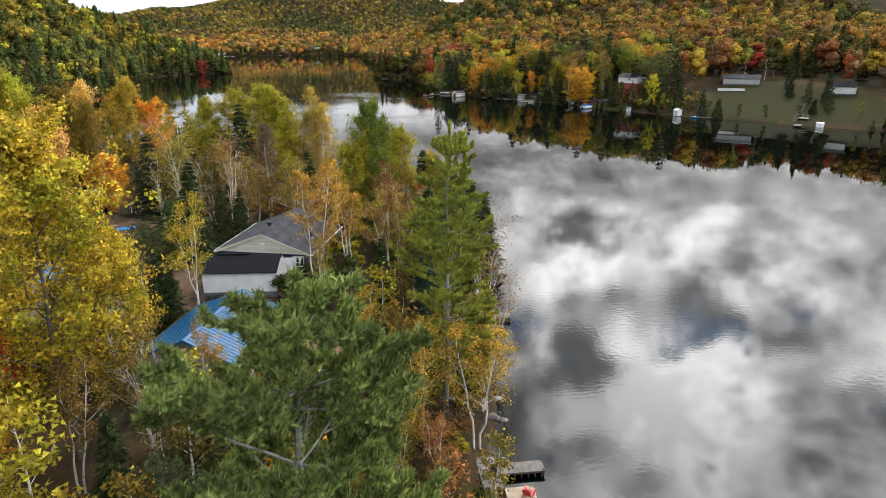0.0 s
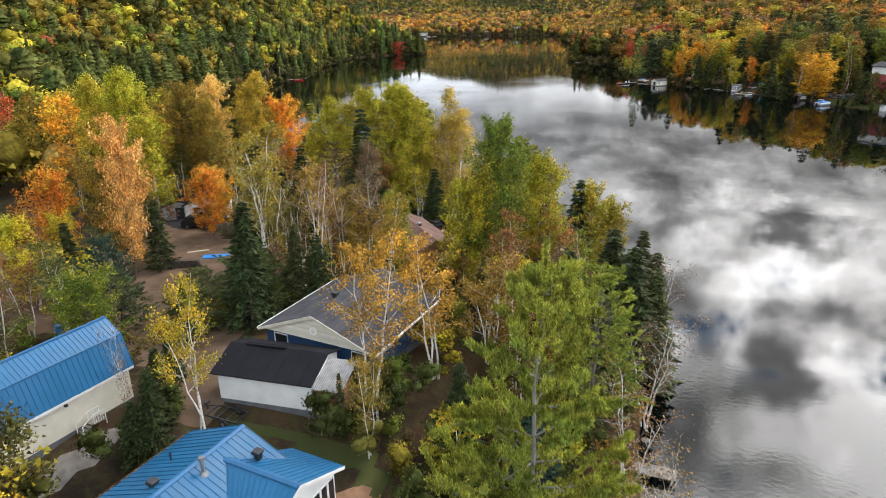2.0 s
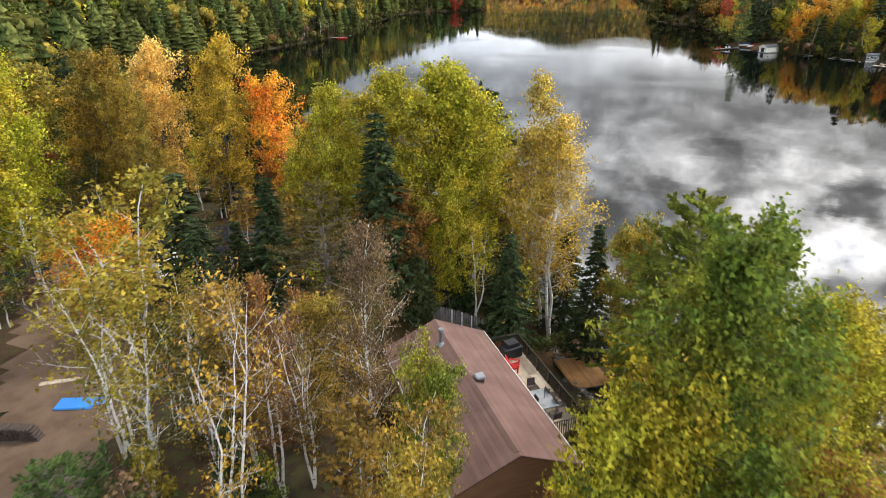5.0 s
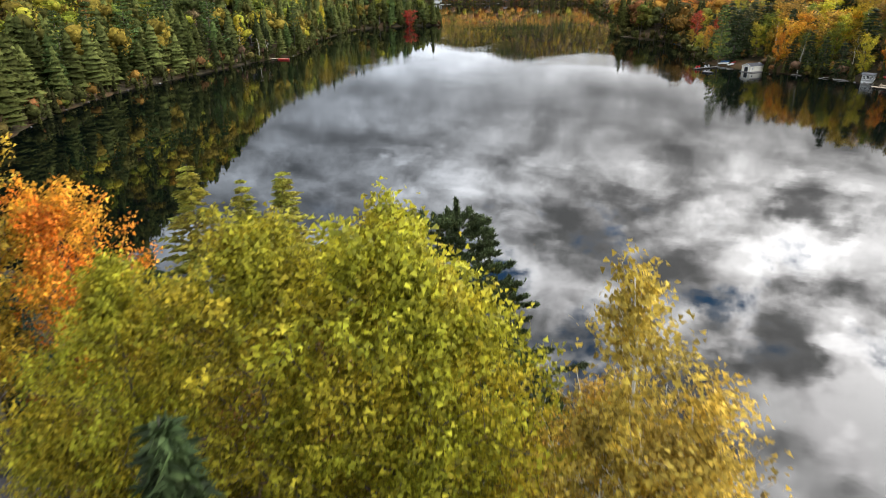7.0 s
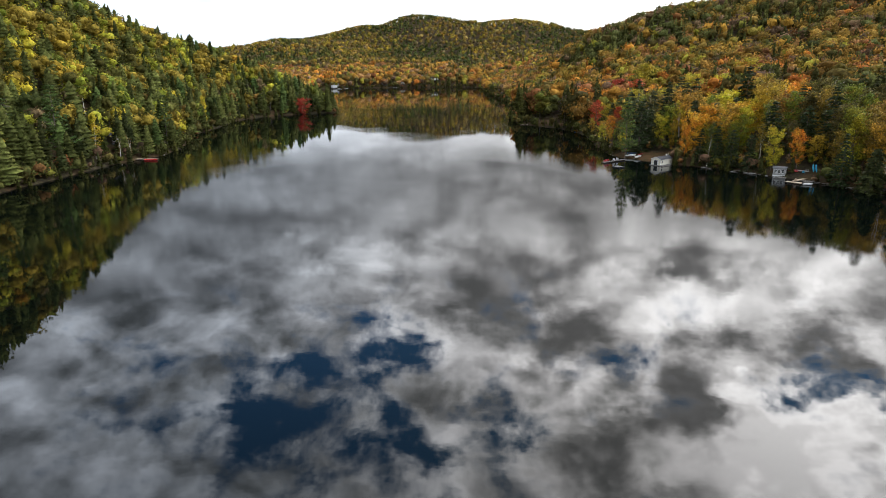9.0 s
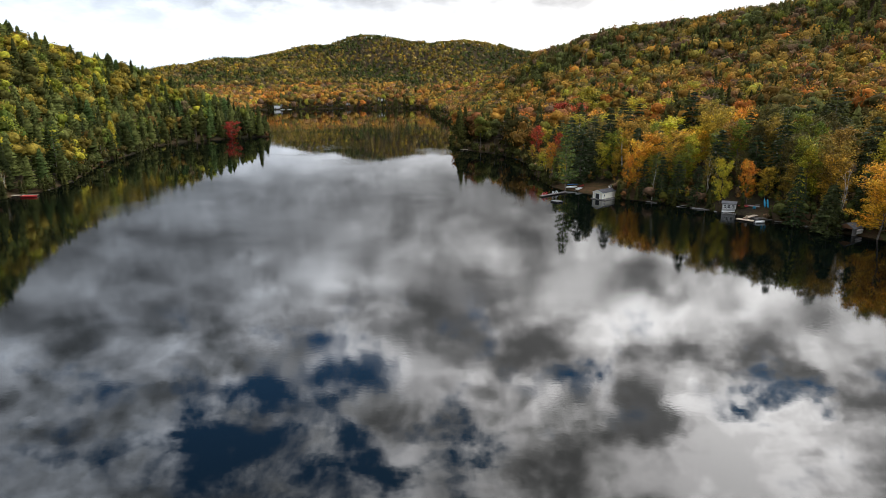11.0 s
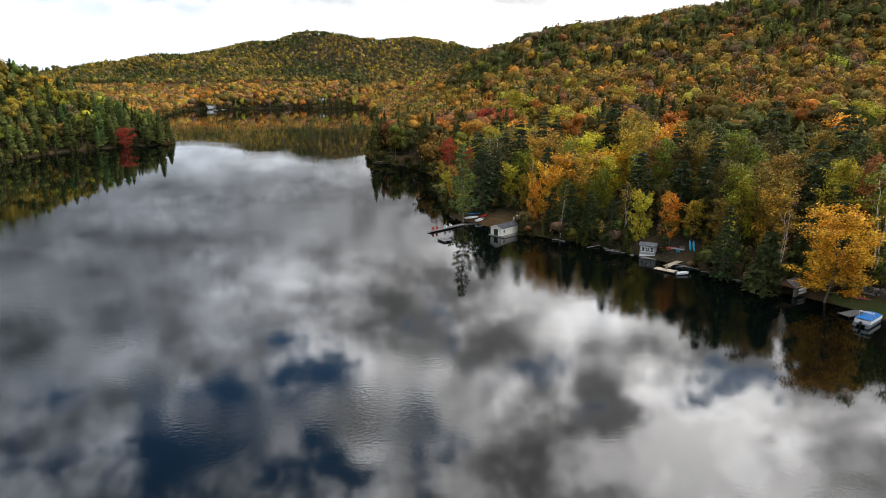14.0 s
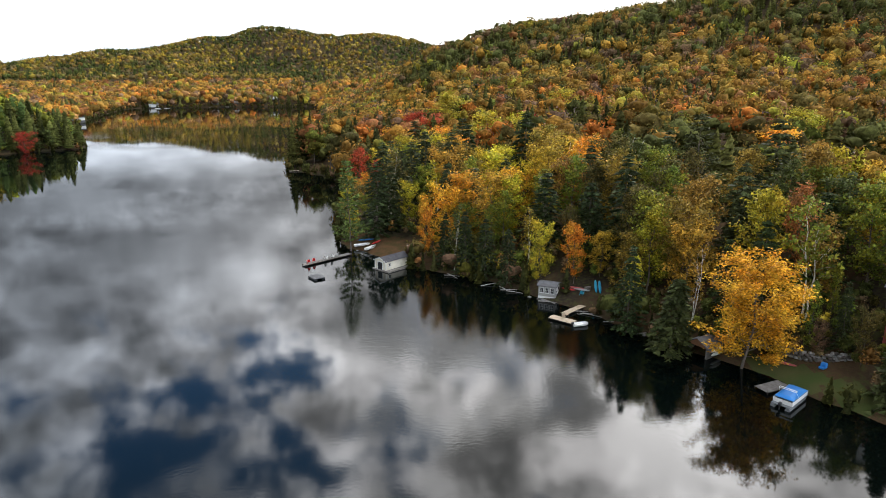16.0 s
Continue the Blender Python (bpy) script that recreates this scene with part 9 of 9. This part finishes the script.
for x, y in ((-322, 1178), (-310, 1180), (-262, 1232), (-236, 1236)):
    plank_deck("dock", along(x, y, 0.4, 0.2, 0.98), -3, 3, 0, 7, WHITE, "pale floating dock at the far shore", 1.4)
boat(pose(-318, 1172, 0, 0, 0, 80), WHITE, "white boat at the far dock", 8, 2.6, False)

# fallen logs and stones at the right shore
for i in range(16):
    k = turner.uniform(0, 1)
    x, y = 38 + 38 * k + turner.uniform(-0.5, 0.5), 352.5 - 42 * k * (0.75 + 0.25 * k)
    d = float(inland(x, y)[0])
    lg = tagged(new("driftwood_log", Form().tube([(-1.6, 0, 0), (0, 0.1, 0.08), (1.9, 0, 0.12)], [0.11, 0.1, 0.05], 7).mesh("driftwood_log", BARK_GREY)), "bleached fallen log at the water's edge", "log", "driftwood")
    lg.matrix_basis = pose(x, y, 0.12, 0, turner.uniform(-6, 6), turner.uniform(-70, 10))
for i in range(150):
    k = turner.randrange(len(SHORE))
    x, y = SHORE[k]
    if not (150 < y < 420 and (x > 15 or x < -150)) or 76 < x < 104:
        continue
    o = tagged(new("rock", ROCKS[turner.randrange(6)]), "grey rock at the water's edge", "rock", "shore rocks")
    s = turner.uniform(0.4, 1.0)
    o.matrix_basis = pose(float(x) + turner.uniform(-1, 1), float(y) + turner.uniform(-1, 1), 0.05, 0, 0, turner.uniform(0, 360)) @ Matrix.Diagonal((s, s, s, 1))

# ---- trees of the other shores that stand out one by one ----
FAR_TREES = [
    ("maple", 83.5, 299.6, 18.8, "amber", 1.5), ("far_cedar", 74.8, 306.2, 12.4, "cedar", 1.05), ("far_spruce", 70.5, 314.5, 15.6, "spruce", 0.95),
    ("far_poplar", 72.5, 318.5, 13.0, "lime", 0.8), ("far_maple", 66.5, 334.8, 15.5, "orange", 0.8), ("far_maple", 60.0, 337.5, 15.8, "lime", 0.8),
    ("far_spruce", 54.0, 341.0, 12.5, "spruce", 1.1), ("far_spruce", 50.0, 346.5, 13.5, "spruce", 1.2), ("far_spruce", 46.0, 349.0, 14.5, "spruce", 1.0),
    ("far_spruce", 41.5, 354.0, 13.0, "spruce", 1.0), ("far_birch", 43.5, 351.0, 16.0, "dull", 0.9), ("far_maple", 37.5, 359.6, 15.0, "orange", 0.7),
    ("far_maple", 42.0, 363.0, 19.0, "orange", 1.1), ("far_maple", 48.0, 366.0, 21.5, "amber", 1.25), ("far_maple", 54.5, 364.0, 22.0, "gold", 1.35), ("far_maple", 59.0, 368.0, 22.0, "amber", 1.2),
    ("far_pine", 19.0, 371.2, 23.2, "pine", 0.8), ("far_spruce", 25.4, 380.0, 21.0, "spruce", 1.35), ("far_spruce", 28.6, 384.0, 20.0, "spruce", 1.3),
    ("far_maple", 34.0, 384.0, 16.5, "lime", 0.9), ("far_maple", 37.5, 378.0, 14.0, "gold", 0.7), ("far_poplar", 16.5, 452.0, 18.5, "red", 1.2),
    ("far_maple", 24.0, 430.0, 17.0, "red", 0.9), ("far_maple", 30.0, 438.0, 19.0, "peach", 0.8), ("far_maple", 20.5, 424.0, 13.0, "orange", 0.8),
    ("far_poplar", -16.0, 560.0, 17.0, "orange", 0.9), ("far_maple", 39.7, 544.0, 27.0, "red", 1.7), ("far_maple", 55.7, 544.5, 37.0, "lime", 1.6),
    ("far_maple", 110.0, 525.0, 39.0, "lime", 1.7), ("far_maple", 78.3, 460.4, 31.0, "yellow", 1.5), ("far_maple", 66.0, 470.0, 31.0, "lime", 1.5), ("far_maple", 47.0, 520.0, 27.0, "red", 1.5), ("far_maple", 30.0, 505.0, 22.0, "orange", 1.5), ("far_maple", 96.0, 470.0, 29.0, "ochre", 1.5), ("far_maple", 88.0, 420.0, 27.0, "gold", 1.4), ("far_maple", 112.0, 400.0, 31.0, "ochre", 1.5), ("far_maple", 130.0, 372.0, 32.0, "orange", 1.4), ("far_maple", 128.0, 420.0, 33.0, "olive", 1.5), ("far_maple", 150.0, 395.0, 35.0, "lime", 1.5),
    ("far_poplar", 78.0, 325.0, 20.5, "lime", 1.1), ("far_maple", 82.0, 318.5, 19.5, "gold", 1.1), ("far_bare", 80.5, 311.5, 18.0, "gold", 0.8),
    ("far_spruce", 91.0, 310.0, 20.5, "spruce", 1.2), ("far_spruce", 86.0, 312.5, 17.0, "spruce", 1.0), ("far_poplar", 99.0, 304.0, 15.5, "green", 0.6),
    ("far_cedar", 95.5, 285.5, 13.0, "cedar", 0.9), ("far_maple", 97.0, 293.5, 12.0, "moss", 0.8), ("far_maple", 93.0, 297.5, 8.0, "umber", 0.8), ("far_maple", 100.0, 289.0, 12.5, "moss", 0.8), ("far_maple", 90.5, 302.0, 9.0, "moss", 0.7), ("far_spruce", 97.0, 298.0, 14.0, "spruce", 0.8), ("far_poplar", 93.5, 300.5, 13.5, "green", 0.7), ("far_birch", 101.0, 293.5, 13.0, "olive", 0.9), ("far_maple", 96.5, 283.5, 7.0, "umber", 0.9), ("far_birch", 104.0, 286.0, 13.0, "moss", 1.0), ("far_maple", 103.5, 279.5, 9.0, "ochre", 0.7), ("far_spruce", 64.0, 352.0, 22.5, "spruce", 1.5), ("far_spruce", 72.0, 344.0, 21.5, "spruce", 1.4),
    ("far_maple", 84.0, 335.0, 20.5, "olive", 1.0), ("far_spruce", 96.0, 322.0, 24.5, "spruce", 1.5), ("far_spruce", 104.0, 316.0, 24.0, "spruce", 1.5),
    ("far_maple", 108.5, 271.0, 17.0, "yellow", 0.85), ("far_spruce", 118.0, 266.0, 16.0, "spruce", 1.1), ("far_maple", 152.0, 296.0, 24.0, "orange", 0.9),
    ("far_maple", 141.0, 294.0, 22.0, "peach", 0.9), ("far_poplar", 128.0, 289.0, 26.0, "red", 0.6), ("far_spruce", 164.0, 262.0, 24.0, "spruce", 0.9),
    ("far_spruce", 160.0, 254.0, 17.0, "spruce", 1.1), ("far_maple", 190.0, 262.0, 25.0, "red", 1.1), ("far_bare", 157.0, 287.0, 24.0, "brown", 0.8),
    ("far_bare", 164.0, 282.0, 24.0, "brown", 0.8), ("far_maple", 168.0, 220.5, 8.0, "green", 0.8), ("far_spruce", 161.0, 243.0, 17.0, "spruce", 1.0), ("far_spruce", 166.5, 239.0, 19.0, "spruce", 1.0), ("far_spruce", 170.0, 244.0, 20.0, "spruce", 0.9), ("far_cedar", 164.0, 233.0, 9.0, "cedar", 1.1), ("far_maple", 160.5, 228.0, 6.5, "moss", 0.9), ("far_maple", 150.0, 229.0, 6.0, "dull", 0.9), ("far_cedar", 127.0, 247.5, 8.0, "cedar", 1.1), ("far_spruce", 122.5, 251.5, 12.0, "spruce", 1.0), ("far_maple", 134.0, 243.8, 6.0, "moss", 0.9), ("far_maple", 141.0, 236.5, 5.0, "dull", 0.9), ("far_maple", 175.0, 214.0, 7.0, "umber", 0.9), ("far_maple", 181.0, 222.0, 9.0, "moss", 0.9), ("far_cedar", 157.0, 232.0, 7.0, "cedar", 1.0),
    ("far_maple", -186.5, 600.0, 13.0, "red", 1.5), ("far_poplar", -203.0, 476.0, 20.0, "yellow", 0.8), ("far_pine", -178.0, 390.0, 24.0, "pine", 0.9),
    ("far_pine", -184.0, 330.0, 30.0, "pine", 1.0), ("far_pine", -190.0, 312.0, 31.0, "pine", 1.0), ("far_pine", -186.0, 296.0, 29.0, "pine", 1.0),
    ("far_pine", -183.0, 280.0, 28.0, "pine", 1.0), ("far_pine", -181.0, 262.0, 27.0, "pine", 1.0), ("far_pine", -176.0, 245.0, 25.0, "pine", 0.9),
    ("far_bare", -173.0, 354.0, 10.0, "brown", 0.9), ("far_bare", -174.5, 350.0, 11.0, "brown", 0.9), ("far_birch", -180.0, 343.0, 18.0, "yellow", 0.9),
]
for sort, x, y, top, hue, wide in FAR_TREES:
    z = gz(x, y)
    tree(sort, x, y, max(top, z + 6), hue, "on the wooded lake shore", wide * 0.98)

# the rest of that stretch of shore
g = np.random.default_rng(91)
x, y = scatter(g, 10, 130, 252, 472, 7.0)
d = inland(x, y)
k = nearest_shore(x, y, d) & free(x, y)
for ax, ay in [(t[1], t[2]) for t in FAR_TREES] + [(71, 328), (67, 327), (60, 331), (61.5, 335), (24, 369), (79, 303), (104, 300)]:
    k &= np.hypot(x - ax, y - ay) > 3.6
mix = patchy(g, x, y, dict(spruce=2.6, cedar=1.6, softpine=2.5, moss=1.6, dull=2, green=2.2, ochre=2.4, gold=1.6, lime=1.0, olive=1.4), dict(spruce=1.2, softpine=1, ochre=2.6, gold=3.0, amber=1.2, lime=1.8, olive=2.4, orange=1.2, yellow=1.2, green=1.8, moss=1.0, rust=0.7, peach=0.5), 13, 9)
for i in np.nonzero(k)[0]:
    hue = mix[i]
    rise = 0.55 if d[i] < 6 else 0.75 if d[i] < 14 else 1.0
    if hue in ("spruce", "cedar", "softpine"):
        sort, high = choose(g, 1, far_spruce=3, far_cedar=1.4 if d[i] < 14 else 0.3, far_pine=1.0)[0], g.uniform(14, 21) + 3.0 * (d[i] > 12)
        high = g.uniform(8, 13) if sort == "far_cedar" else high
    else:
        sort, high = choose(g, 1, far_maple=5, far_poplar=2, far_birch=1.2)[0], g.uniform(12, 18) + 3.5 * (d[i] > 12)
    tree(sort, x[i], y[i], gz(x[i], y[i]) + high * rise, hue, "in the dense wood on the lake shore", g.uniform(0.95, 1.3))

# brush on the bank behind the stone wall and round the boathouse lawn
bx, by = [], []
for x0, x1, y0, y1 in ((52, 130, 255, 350), (30, 60, 340, 382)):
    x, y = scatter(g, x0, x1, y0, y1, 2.6)
    d = inland(x, y)
    k = (d > 3.0) & (d < 24) & (np.hypot(x - 60, y - 331) > 5.0) & (np.hypot(x - 111, y - 299) > 6.5) & (np.hypot(x - 89, y - 292) > 5.5) & (np.hypot(x - 61.5, y - 334.5) > 4.6) & (np.hypot(x - 66, y - 328) > 6.2) & (np.hypot(x - 79, y - 303) > 3.5) & (np.hypot(x - 29, y - 368) > 8)
    bx, by = bx + list(x[k]), by + list(y[k])
woods("bank_brush", "dull green and ochre brush on the bank above the lake", np.array(bx), np.array(by), g.uniform(1.8, 4.6, len(bx)), choose(g, len(bx), moss=3, dull=4, green=2, ochre=1.2, umber=1.2, rust=0.6, yellow=0.4), g, 150, 0.08, False, 3)
